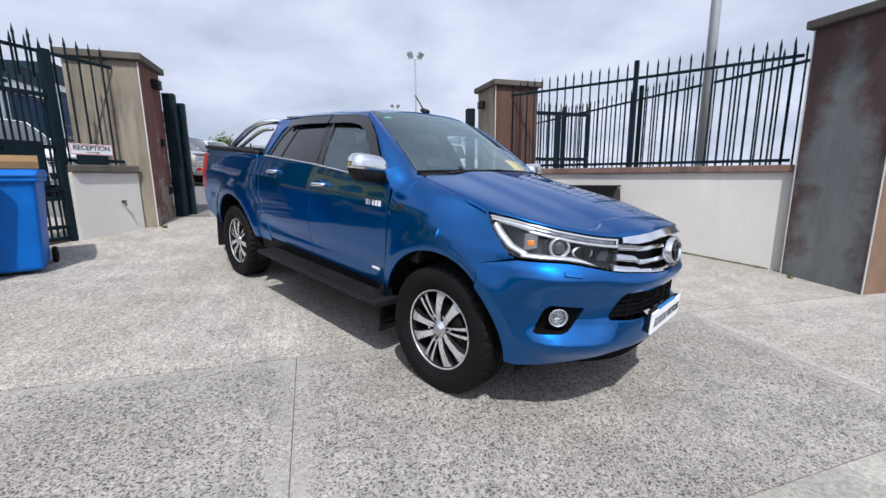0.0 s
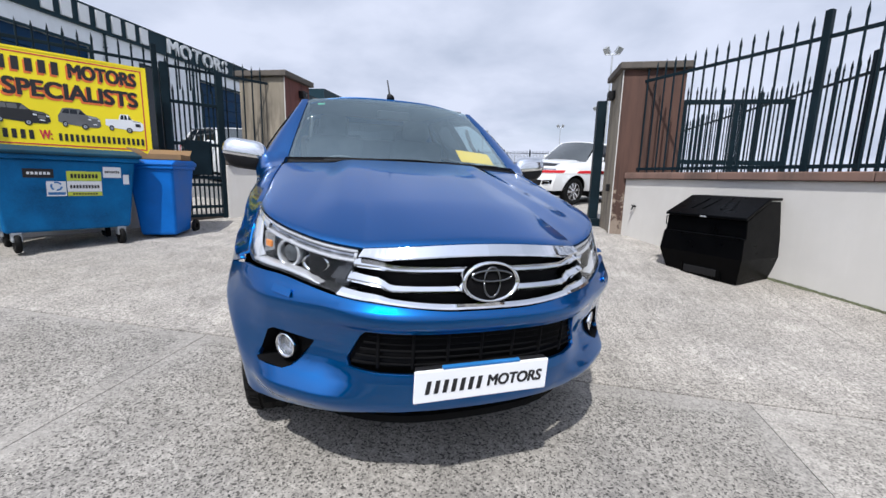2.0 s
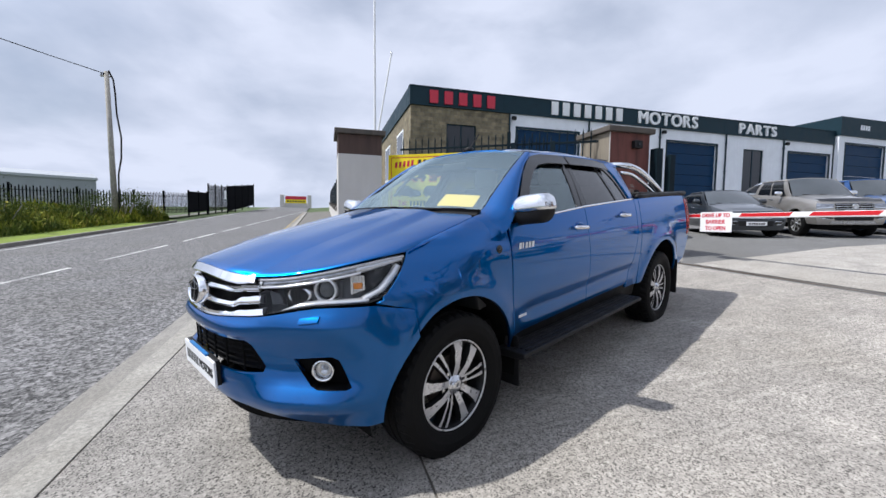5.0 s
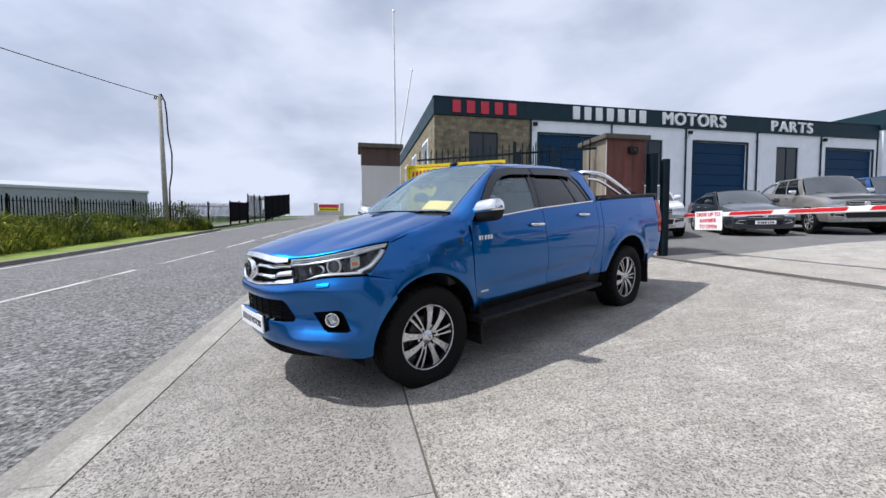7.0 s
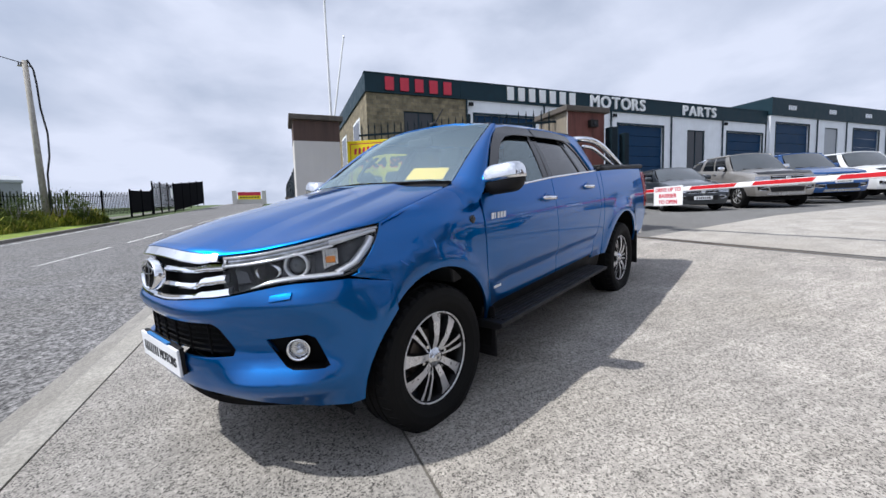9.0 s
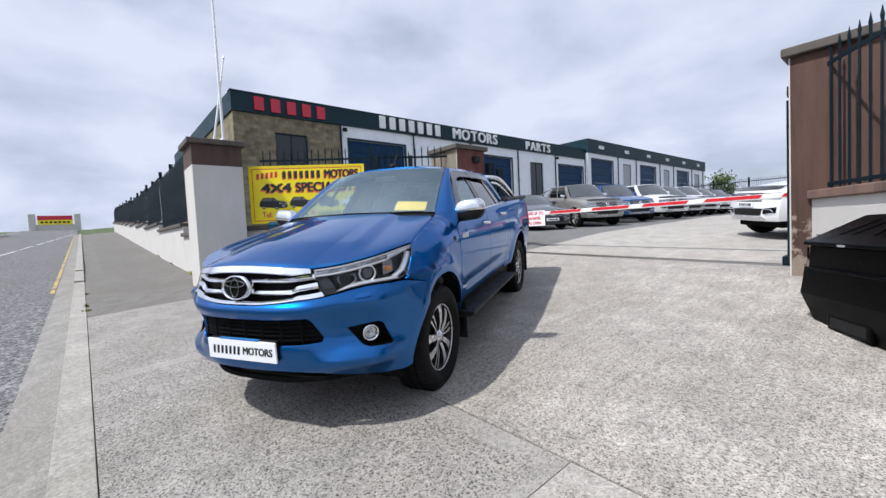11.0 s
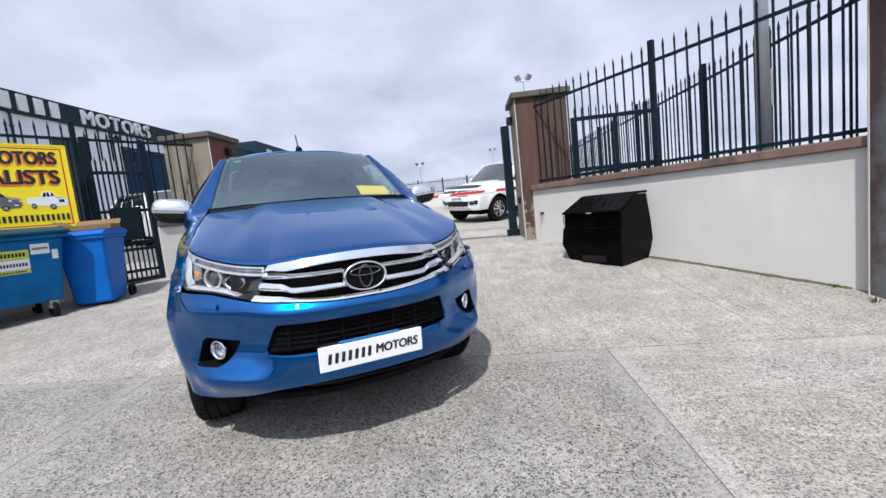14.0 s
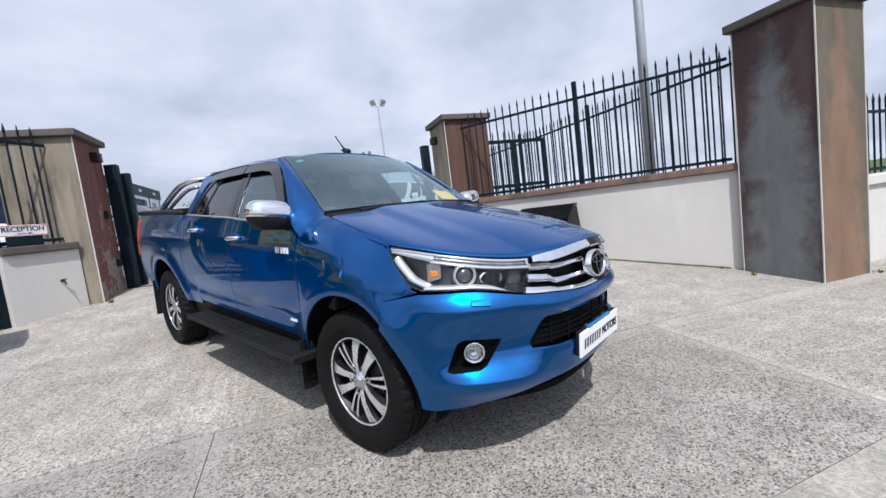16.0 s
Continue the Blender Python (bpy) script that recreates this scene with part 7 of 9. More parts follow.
def sign_bars(n, u0, u1, v0, v1, mat, lean=0.0, turn=0.0, depth=0.003):
    m = SIGN @ Matrix.Translation((((u0 + u1) / 2 - 0.5) * SW, (0.5 - (v0 + v1) / 2) * SH, 0.001)) @ pose(0, 0, 0, 0, 0, turn)
    bars("lettering", n, (u1 - u0) * SW, (v1 - v0) * SH, depth, mat, sgn, m, "", 0.44, lean)


sign_bars(5, 0.055, 0.25, 0.115, 0.215, M_SIGNRED, 0.2, 6)
sign_bars(7, 0.268, 0.613, 0.117, 0.247, M_SIGNOR, depth=0.0016)
sign_bars(7, 0.275, 0.62, 0.095, 0.225, M_BLACKTXT)
sign_words("MOTORS", 0.645, 0.95, 0.095, 0.24, M_BLACKTXT, 0.013, shadow=True)
sign_words("4X4", 0.095, 0.36, 0.32, 0.47, M_BLACKTXT, 0.02, shadow=True)
sign_words("SPECIALISTS", 0.39, 0.95, 0.31, 0.475, M_BLACKTXT, 0.0135, shadow=True)
sign_words("Tel:", 0.095, 0.18, 0.805, 0.90, M_SIGNRED, 0.004)
sign_bars(9, 0.205, 0.49, 0.81, 0.90, M_BLACKTXT)
sign_words("W:", 0.505, 0.555, 0.805, 0.90, M_SIGNRED, 0.004)
sign_bars(17, 0.575, 0.965, 0.825, 0.90, M_BLACKTXT)
# small printed vehicles seen three-quarter: body, lighter bonnet, dark panes, lamps, grille and wheels
SHAPES = {
    "suv": [(0, 0.30), (0.01, 0.62), (0.05, 0.72), (0.12, 0.96), (0.2, 1.0), (0.52, 1.0), (0.66, 0.74), (0.90, 0.67), (0.98, 0.56), (1.0, 0.26), (0.93, 0.14), (0.70, 0.12), (0.12, 0.22)],
    "pickup": [(0, 0.34), (0.01, 0.64), (0.34, 0.67), (0.40, 0.96), (0.60, 0.98), (0.71, 0.71), (0.92, 0.64), (1.0, 0.52), (1.0, 0.25), (0.92, 0.14), (0.68, 0.13), (0.1, 0.24)],
}
PANES = {
    "suv": [[(0.10, 0.73), (0.155, 0.93), (0.27, 0.95), (0.27, 0.73)], [(0.285, 0.73), (0.285, 0.95), (0.45, 0.95), (0.45, 0.73)], [(0.475, 0.73), (0.53, 0.95), (0.545, 0.93), (0.645, 0.74)]],
    "pickup": [[(0.385, 0.69), (0.42, 0.92), (0.48, 0.93), (0.48, 0.69)], [(0.495, 0.69), (0.495, 0.93), (0.55, 0.93), (0.58, 0.69)], [(0.60, 0.70), (0.605, 0.93), (0.62, 0.92), (0.695, 0.71)]],
}
for u0, u1, mat, form, tone in ((0.075, 0.315, M_BLACKTXT, "suv", M_DOORGREYD), (0.335, 0.555, M_BLACKTXT, "suv", M_DOORGREYD), (0.585, 0.765, M_DOORGREYD, "suv", M_DOORGREY), (0.785, 0.965, M_SIGNWH, "pickup", M_DOORGREY)):
    def at(x, z):
        return (((u0 + (u1 - u0) * x) - 0.5) * SW, (0.5 - 0.765 + 0.215 * z) * SH)

    pv = part("printed_vehicle", moved(prism([at(x, z) for x, z in SHAPES[form]], 0.001, 0.003, "z"), SIGN), mat, sgn)

    def flat_bit(name, pts, d, m):
        part(name, moved(prism([at(x, z) for x, z in pts], 0.003, d, "z"), SIGN), m, pv)

    for q in PANES[form]:
        flat_bit("pane", q, 0.0036, M_DARKGL if tone is not M_DOORGREYD else M_DOORGREYD)
    flat_bit("bonnet", [(0.68, 0.70), (0.88, 0.65), (0.95, 0.58), (0.74, 0.60)], 0.0034, tone)
    flat_bit("lamp", [(0.70, 0.50), (0.70, 0.57), (0.77, 0.54), (0.77, 0.48)], 0.0036, M_SIGNWH)
    flat_bit("lamp", [(0.93, 0.48), (0.93, 0.54), (0.985, 0.51), (0.985, 0.45)], 0.0036, M_SIGNWH)
    flat_bit("grille", [(0.78, 0.36), (0.78, 0.53), (0.92, 0.52), (0.92, 0.35)], 0.0034, M_BLACKTXT if form == "pickup" else M_DOORGREYD)
    flat_bit("plate", [(0.81, 0.27), (0.81, 0.32), (0.90, 0.31), (0.90, 0.26)], 0.0036, M_SIGNWH)
    for x, z, k in ((0.15, 0.20, 0.75), (0.61, 0.14, 1.0)):
        c = at(x, z)
        for r, d, m in ((0.038, 0.0042, M_BLACKTXT), (0.021, 0.0048, M_DOORGREY), (0.008, 0.0052, M_BLACKTXT)):
            part("wheel", moved(prism([(c[0] + r * k * math.cos(math.tau * i / 14), c[1] + r * math.sin(math.tau * i / 14)) for i in range(14)], 0.001, d, "z"), SIGN), m, pv)

# ---- pedestrian gate in the wing wall ----
gate = thing("pedestrian_gate", "dark steel pedestrian gate with upright bars and a lock box", "gate")
ML = WL.m()
g0, g1 = 2.72, 3.50
for s in (g0, g1):
    part("gate_post", box(s - 0.05, s + 0.05, 0.06, 0.16, 0.35, 2.98, 0.006, ML), M_FENCE, gate)
for z in (0.60, 0.75, 1.12, 1.24, 1.78, 2.42):
    part("rail", box(g0 + 0.052, g1 - 0.052, 0.085, 0.135, z - 0.025, z + 0.025, 0.004, ML), M_FENCE, gate)
n = 11
for i in range(n):
    s = g0 + (g1 - g0) * (i + 0.5) / n
    top = 2.56 if i % 2 else 2.98
    c = WL.at(s, 0.11)
    bm = bmesh.new()
    add_rod(bm, (c.x, c.y, 0.62), (c.x, c.y, top), 0.0135, n=6)
    add_rod(bm, (c.x, c.y, top), (c.x, c.y, top + 0.12), 0.019, 0.002, 6)
    part("bar", bm, M_FENCE, gate)
part("lock_plate", box(g0 + 0.20, g1 - 0.20, 0.07, 0.15, 1.28, 1.84, 0.006, ML), M_FENCE, gate, "dark steel lock plate")
part("kick_plate", box(g0 + 0.052, g1 - 0.052, 0.10, 0.125, 0.42, 0.60, 0.002, ML), M_STEEL, gate, "rusty lower plate")
fence_run("gate_overhead_fence", WL, g0, g1, 0.14, 2.62, 3.2, rails=(2.95,))
bm = box(g0 + 0.05, g1 - 0.05, -0.05, 0.3, 0.30, 0.43, 0.01, ML)
solid("gate_threshold", bm, M_STEEL, "rusty threshold under the pedestrian gate", "threshold")

# ---- reception sign, taps, boxes on the piers ----
rs = thing("reception_sign", "small white sign reading RECEPTION above the coping", "sign")
RM = Matrix(((WL.u.x, 0, -WL.n.x, 0), (WL.u.y, 0, -WL.n.y, 0), (0, 1, 0, 0), (0, 0, 0, 1)))
RM.translation = WL.at(3.80, -0.03, 1.765)
part("board", moved(box(-0.27, 0.27, -0.072, 0.072, -0.01, 0.0, 0.003), RM), M_SIGNWH, rs)
for x0, x1, y0, y1 in ((-0.265, 0.265, 0.060, 0.066), (-0.265, 0.265, -0.066, -0.060), (-0.265, -0.259, -0.060, 0.060), (0.259, 0.265, -0.060, 0.060)):
    part("border", moved(box(x0, x1, y0, y1, 0.0005, 0.002), RM), M_SIGNRED, rs)
words("lettering", "RECEPTION", 0.088, 0.0008, M_BLACKTXT, rs, RM @ Matrix.Translation((0, 0.016, 0.001)), "", 0.002, 0.46)
bm = box(-0.07, 0.05, -0.042, -0.036, 0.0005, 0.0025)
vs = [bm.verts.new(p) for p in ((0.05, -0.052, 0.002), (0.10, -0.039, 0.002), (0.05, -0.026, 0.002))]
bm.faces.new(vs)
part("arrow", moved(bm, RM), M_BLACKTXT, rs)
part("bracket", moved(box(-0.2, 0.2, -0.30, -0.073, -0.012, -0.004), RM), M_FENCE, rs)


def wall_tap(line, s, z, d=0.0):
    t = thing("wall_tap", "small black outdoor tap on the white wall", "tap", group="wall taps")
    c = line.at(s, d, z)
    o = -line.n
    part("pipe", rod(c, c + o * 0.07, 0.013, n=8), M_BLACKPL, t)
    part("spout", rod(c + o * 0.06, c + o * 0.085 - Vector((0, 0, 0.05)), 0.012, 0.010, 8), M_BLACKPL, t)
    part("handle", box(-0.035, 0.035, -0.008, 0.008, 0.015, 0.028, 0.003, Matrix.Translation(c + o * 0.055) @ pose(0, 0, 0, 0, 0, line.deg)), M_BLACKPL, t)


wall_tap(WL, 4.12, 1.03)
wall_tap(WR, 0.24, 0.97)
for nm, x, y, z, sx in (("pier_box", -2.155, 8.07, 2.86, 1), ("pier_box", 3.645, 8.1, 2.80, -1)):
    b = thing(nm, "small dark sensor box on the gate pier", "sensor box", group="pier boxes")
    part("case", box(min(x, x + sx * 0.10), max(x, x + sx * 0.10), y - 0.09, y + 0.09, z - 0.07, z + 0.07, 0.008), M_BLACKPL, b)
    part("lens", rod((x + sx * 0.10, y, z), (x + sx * 0.112, y, z), 0.03, n=12), M_GLOSSBL, b)
for x, y, z, sx in ((-2.155, 8.24, 1.16, 1), (-2.155, 8.12, 1.95, 1), (3.645, 7.80, 1.25, -1)):
    b = thing("keypad", "small dark keypad on the gate pier", "keypad", group="keypads")
    part("case", box(min(x, x + sx * 0.05), max(x, x + sx * 0.05), y - 0.04, y + 0.04, z - 0.06, z + 0.06, 0.006), M_BLACKPL, b)

# ---- sliding gate: parked leaf, guide posts ----
leaf = thing("sliding_gate", "dark steel sliding gate with upright bars, slid open behind the wall", "gate")
LG = Line((4.95, 8.75), (6.73, 8.75))
me = spike_bar(0.62, 3.06)
for i in range(12):
    ob = new("bar", me)
    ob.parent = leaf
    ob.matrix_world = Matrix.Translation(LG.at(0.08 + 0.148 * i))
for z in (0.70, 1.75, 2.80):
    part("rail", box(0, 1.78, -0.03, 0.03, z - 0.04, z + 0.04, 0.005, LG.m()), M_FENCE, leaf)
for s in (0.03, 0.9, 1.75):
    part("upright", box(s - 0.04, s + 0.04, -0.032, 0.032, 0.62, 2.84, 0.005, LG.m()), M_FENCE, leaf)
for x0, x1, y0, y1, h in ((-2.16, -1.98, 8.42, 8.56, 2.80), (-2.04, -1.90, 8.66, 8.78, 2.68), (3.46, 3.62, 8.48, 8.66, 2.79)):
    p = thing("gate_guide_post", "dark steel guide post of the sliding gate", "gate post", group="gate guide posts")
    part("post", box(x0, x1, y0, y1, 0.45, h, 0.008), M_FENCE, p)
    part("base_plate", box(x0 - 0.05, x1 + 0.05, y0 - 0.05, y1 + 0.05, 0.44, 0.66, 0.01), M_FENCE, p)

# ---- barrier arm with its sign ----
bar = thing("barrier", "red and white striped barrier arm across the gateway", "barrier")
BL = Line((-2.75, 9.2), (4.9, 9.2))
part("arm", box(0, BL.len, -0.035, 0.035, 1.485, 1.567, 0.012, BL.m()), M_SIGNWH, bar, "white barrier arm")
s = 0.80
while s < BL.len - 0.3:
    pts = [(s, 1.505), (s + 0.78, 1.505), (s + 0.83, 1.562), (s + 0.05, 1.562)]
    bm = prism(pts, -0.0375, 0.0375, "y")
    part("red_band", moved(bm, BL.m()), M_REFRED, bar)
    s += 1.045
part("post", box(-0.18, 0.18, -0.16, 0.16, 0.55, 1.62, 0.02, BL.m()), M_REFRED, bar, "barrier motor post")
bs = thing("barrier_sign", "white sign with red capitals hung on the barrier arm", "sign")
BS = Matrix(((1, 0, 0, -1.33), (0, 0, -1, 9.155), (0, 1, 0, 1.425), (0, 0, 0, 1)))
part("board", moved(box(-0.31, 0.31, -0.19, 0.17, -0.008, 0.0, 0.003), BS), M_SIGNWH, bs)
for i, line in enumerate(("DRIVE UP TO", "BARRIER", "TO OPEN")):
    words("lettering", line, 0.10, 0.0008, M_SIGNRED, bs, BS @ Matrix.Translation((0, 0.105 - 0.115 * i, 0.001)), "", 0.004, (0.54, 0.38, 0.40)[i])

# ---- bins ----
skip = thing("waste_container", "blue four-wheeled waste container with paper labels beside the wall", "waste container")
SK = pose(-3.42, 4.50, ground_z(-3.2, 4.4) + 0.0, 0, 0, WL.deg + 8)
L2 = 0.62
prof = [(-0.40, 0.24), (0.40, 0.24), (0.50, 1.08), (0.50, 1.13), (-0.50, 1.13), (-0.50, 1.08)]
bm = bmesh.new()
lo = [bm.verts.new(p) for p in ((-L2 + 0.04, -0.36, 0.23), (L2 - 0.04, -0.36, 0.23), (L2 - 0.04, 0.36, 0.23), (-L2 + 0.04, 0.36, 0.23))]
hi = [bm.verts.new(p) for p in ((-L2 - 0.04, -0.47, 1.06), (L2 + 0.04, -0.47, 1.06), (L2 + 0.04, 0.47, 1.06), (-L2 - 0.04, 0.47, 1.06))]
bm.faces.new(lo[::-1])
for i in range(4):
    bm.faces.new((lo[i], lo[(i + 1) % 4], hi[(i + 1) % 4], hi[i]))
bm.faces.new(hi)
bmesh.ops.recalc_face_normals(bm, faces=bm.faces)
part("body", moved(beveled(bm, 0.035, 3), SK), M_SKIPBLUE, skip, smooth=False)
part("rim", moved(box(-L2 - 0.08, L2 + 0.08, -0.51, 0.51, 1.05, 1.11, 0.015), SK), M_SKIPBLUE, skip)
lidp = [(-0.54, 1.10), (-0.54, 1.14), (-0.30, 1.20), (0.30, 1.22), (0.52, 1.18), (0.54, 1.10)]
part("lid", moved(beveled(prism(lidp, -L2 - 0.10, L2 + 0.10, "x"), 0.012), SK), M_BINLID, skip, "dark teal lid")
for x in (-L2 - 0.11, L2 + 0.11):
    part("trunnion", moved(rod((x - 0.05, 0, 0.98), (x + 0.05, 0, 0.98), 0.03, n=10), SK), M_BLACKPL, skip)
for x in (-0.48, 0.48):
    for y in (-0.30, 0.30):
        c = new("castor")
        c.parent = skip
        tagged(c, "black castor wheel")
        part("tyre", moved(lathe([(0.05, -0.026), (0.1, -0.028), (0.112, -0.014), (0.112, 0.014), (0.1, 0.028), (0.05, 0.026)], 22), SK @ Matrix.Translation((x, y, 0.112))), M_RUBBER, c, smooth=True)
        part("fork", moved(box(x - 0.045, x + 0.045, y - 0.05, y + 0.05, 0.13, 0.24, 0.01), SK), M_GALV, c)
FRONT_SK = SK @ Matrix(((1, 0, 0, 0), (0, 0, -1, -0.4335), (0, 1, 0, 0.76), (0, 0, 0, 1))) @ pose(0, 0, 0, 7.5)
for nm, x0, x1, y0, y1, mat in (("lime_label", -0.02, 0.30, 0.06, 0.17, M_LABELY), ("paper_label", -0.02, 0.30, -0.07, 0.055, M_SIGNWH), ("lime_label", -0.02, 0.30, -0.12, -0.075, M_LABELY), ("blue_label", -0.20, -0.03, -0.12, 0.05, M_SIGNWH), ("dark_label", -0.38, -0.13, 0.09, 0.19, M_BLACKTXT), ("paper_label", 0.32, 0.50, 0.10, 0.23, M_SIGNWH), ("paper_label", 0.52, 0.58, 0.02, 0.14, M_SIGNWH)):
    part(nm, moved(box(x0, x1, y0, y1, 0.0, 0.004), FRONT_SK), mat, skip, "label on the container")
for n, x, y, wid, h, mat in ((8, 0.14, 0.115, 0.26, 0.05, M_BLACKTXT), (10, 0.14, -0.01, 0.28, 0.04, M_BLACKTXT), (9, 0.14, -0.097, 0.24, 0.02, M_BLACKTXT), (6, -0.255, 0.14, 0.2, 0.03, M_SIGNWH), (8, 0.41, 0.17, 0.15, 0.03, M_BLACKTXT)):
    bars("label_print", n, wid, h, 0.001, mat, skip, FRONT_SK @ Matrix.Translation((x, y, 0.004)))
bm = bmesh.new()
for k in range(3):
    a = math.tau * k / 3 + 0.5
    add_tube(bm, [(0.045 * math.cos(a + t), 0.045 * math.sin(a + t), 0) for t in frange(0, 1.5, 6)], 0.009, 6)
part("recycling_mark", moved(bm, FRONT_SK @ Matrix.Translation((-0.115, -0.005, 0.006))), M_BLUETXT, skip)
part("recycling_text", moved(box(-0.19, -0.04, -0.105, -0.075, 0.0042, 0.005), FRONT_SK), M_BLUETXT, skip)

wb = thing("wheelie_bin", "blue plastic two-wheeled bin with its lid closed", "wheelie bin")
WB = pose(-2.83, 5.42, ground_z(-2.8, 5.4), 0, 0, 20)
bm = bmesh.new()
lo = [bm.verts.new(p) for p in ((-0.23, -0.26, 0.02), (0.23, -0.26, 0.02), (0.23, 0.20, 0.05), (-0.23, 0.20, 0.05))]
hi = [bm.verts.new(p) for p in ((-0.285, -0.36, 0.96), (0.285, -0.36, 0.96), (0.285, 0.30, 0.96), (-0.285, 0.30, 0.96))]
bm.faces.new(lo[::-1])
for i in range(4):
    bm.faces.new((lo[i], lo[(i + 1) % 4], hi[(i + 1) % 4], hi[i]))
bm.faces.new(hi)
bmesh.ops.recalc_face_normals(bm, faces=bm.faces)
part("body", moved(beveled(bm, 0.04, 3), WB), M_BINBLUE, wb)
part("rim", moved(box(-0.305, 0.305, -0.385, 0.31, 0.93, 0.98, 0.014), WB), M_BINBLUE, wb)
part("lid", moved(beveled(prism([(-0.40, 0.975), (-0.40, 1.01), (-0.30, 1.05), (0.25, 1.06), (0.36, 1.03), (0.36, 0.975)], -0.31, 0.31, "x"), 0.02), WB), M_BINBLUE, wb, "blue lid")
part("handle", moved(rod((-0.22, 0.36, 0.99), (0.22, 0.36, 0.99), 0.016, n=8), WB), M_BINBLUE, wb)
for x in (-0.27, 0.27):
    part("wheel", moved(lathe([(0.04, -0.02), (0.095, -0.02), (0.1, 0.0), (0.095, 0.02), (0.04, 0.02)], 18), WB @ Matrix.Translation((x, 0.26, 0.10))), M_RUBBER, wb)
cb = thing("cardboard_box", "open brown cardboard tray lying on the bin lid", "cardboard box")
CB = pose(-2.83, 5.46, ground_z(-2.8, 5.4) + 1.062, 0, 0, 26)
bm = bmesh.new()
for a in ((-0.27, 0.27, -0.20, -0.19, 0, 0.07), (-0.27, 0.27, 0.19, 0.20, 0, 0.07), (-0.27, -0.26, -0.19, 0.19, 0, 0.07), (0.26, 0.27, -0.19, 0.19, 0, 0.07), (-0.26, 0.26, -0.19, 0.19, 0, 0.008)):
    add_box(bm, *a)
part("tray", moved(bm, CB), M_CARD, cb)
part("flap", moved(box(-0.19, 0.19, 0, 0.13, -0.004, 0.004), CB @ pose(-0.27, 0, 0.07, 0, 0, 90) @ pose(0, 0, 0, 35)), M_CARD, cb)
part("flap", moved(box(-0.27, 0.27, 0, 0.12, -0.004, 0.004), CB @ pose(0, 0.2, 0.07, 40)), M_CARD, cb)

# ---- black grit bin ----
gb = thing("grit_bin", "black plastic grit bin with a sloping lid against the white wall", "grit bin")
GM = Matrix(((0.6, 0.8, 0, 0), (-0.8, 0.6, 0, 0), (0, 0, 1, 0), (0, 0, 0, 1)))
GM.translation = (3.995, 5.98, ground_z(4.55, 5.55) - 0.02)
GW, GD = 0.94, 0.76


def bulged(bm):
    """The ends of the bin lean out to a waist and in again above it."""
    bmesh.ops.bisect_plane(bm, geom=list(bm.verts) + list(bm.edges) + list(bm.faces), plane_co=(0, 0, 0.30), plane_no=(0, 0, 1))
    for v in bm.verts:
        v.co.x += (GW / 2 - v.co.x) / (GW / 2) * float(np.interp(v.co.z, (0.0, 0.30, 1.0), (0.06, -0.012, 0.035)))
    return bm


outline = [(0.06, 0.0), (-0.03, 0.30), (-0.01, 0.52), (0.025, 0.53), (0.03, 0.72), (0.46, 0.93), (GD - 0.09, 0.93), (GD - 0.03, 0.30), (GD - 0.08, 0.0)]
part("body", moved(beveled(bulged(prism(outline, 0, GW, "x")), 0.008), GM), M_GRIT, gb)
lid = [(-0.015, 0.725), (-0.015, 0.755), (0.44, 0.968), (GD - 0.08, 0.972), (GD - 0.08, 0.94), (0.46, 0.938), (0.01, 0.728)]
part("lid", moved(beveled(bulged(prism(lid, -0.012, GW + 0.012, "x")), 0.008), GM), M_GRIT, gb, "black sloping lid")
for x, lean in ((0.27, 0.22), (0.40, 0.22), (0.56, -0.22), (0.66, -0.22)):
    bm = prism([(0.12, 0.805), (0.12, 0.826), (0.36, 0.939), (0.36, 0.918)], -0.011, 0.011, "x")
    for v in bm.verts:
        v.co.x += x + lean * (v.co.y - 0.24)
    part("lid_rib", moved(bm, GM), M_GRIT, gb)
part("front_band", moved(box(0.02, GW - 0.02, -0.018, 0.02, 0.515, 0.535, 0.006), GM), M_GRIT, gb)
part("fork_pocket", moved(box(0.26, 0.72, 0.012, 0.1, 0.03, 0.17, 0.012), GM), M_GRIT, gb)
part("fork_recess", moved(box(0.30, 0.68, 0.006, 0.1, 0.055, 0.14, 0.006), GM), M_BLACKPL, gb)
part("latch", moved(box(0.44, 0.51, -0.028, -0.012, 0.728, 0.744, 0.004), GM), M_GALV, gb)
bm = bmesh.new()
add_tube(bm, [(0.06, 0.04, 0.60), (-0.005, 0.03, 0.60), (-0.005, 0.03, 0.70), (0.06, 0.04, 0.70)], 0.008, 6)
part("side_handle", moved(bm, GM), M_GRIT, gb)

# ---- boundary wall and palisade to the west ----
bw = thing("boundary_wall", "stepped white boundary wall along the footpath", "wall", kind="structure")
STEPS = []
x, top = -5.26, 1.50
STEPS.append((-8.1, -5.26, 1.50))
x = -8.1
k = 0
while x > -58:
    k += 1
    STEPS.append((x - 5.5, x, 1.50 + 0.27 * k))
    x -= 5.5
for x0, x1, zt in STEPS:
    part("wall", box(x0, x1, 2.95, 3.2, ground_z(x1, 3) - 0.4, zt - 0.1, 0.0), M_WHITE, bw)
    part("coping_stone", box(x0 - 0.05, x1 - 0.03, 2.88, 3.27, zt - 0.099, zt, 0.012), M_COPE, bw)


def pale(z0, z1):
    bm = bmesh.new()
    pts = [(-0.032, z0), (0.032, z0), (0.032, z1 - 0.1), (0.0, z1), (-0.032, z1 - 0.1)]
    a = prism(pts, -0.006, 0.006, "y")
    return mesh_of("pale", a, M_FENCE)


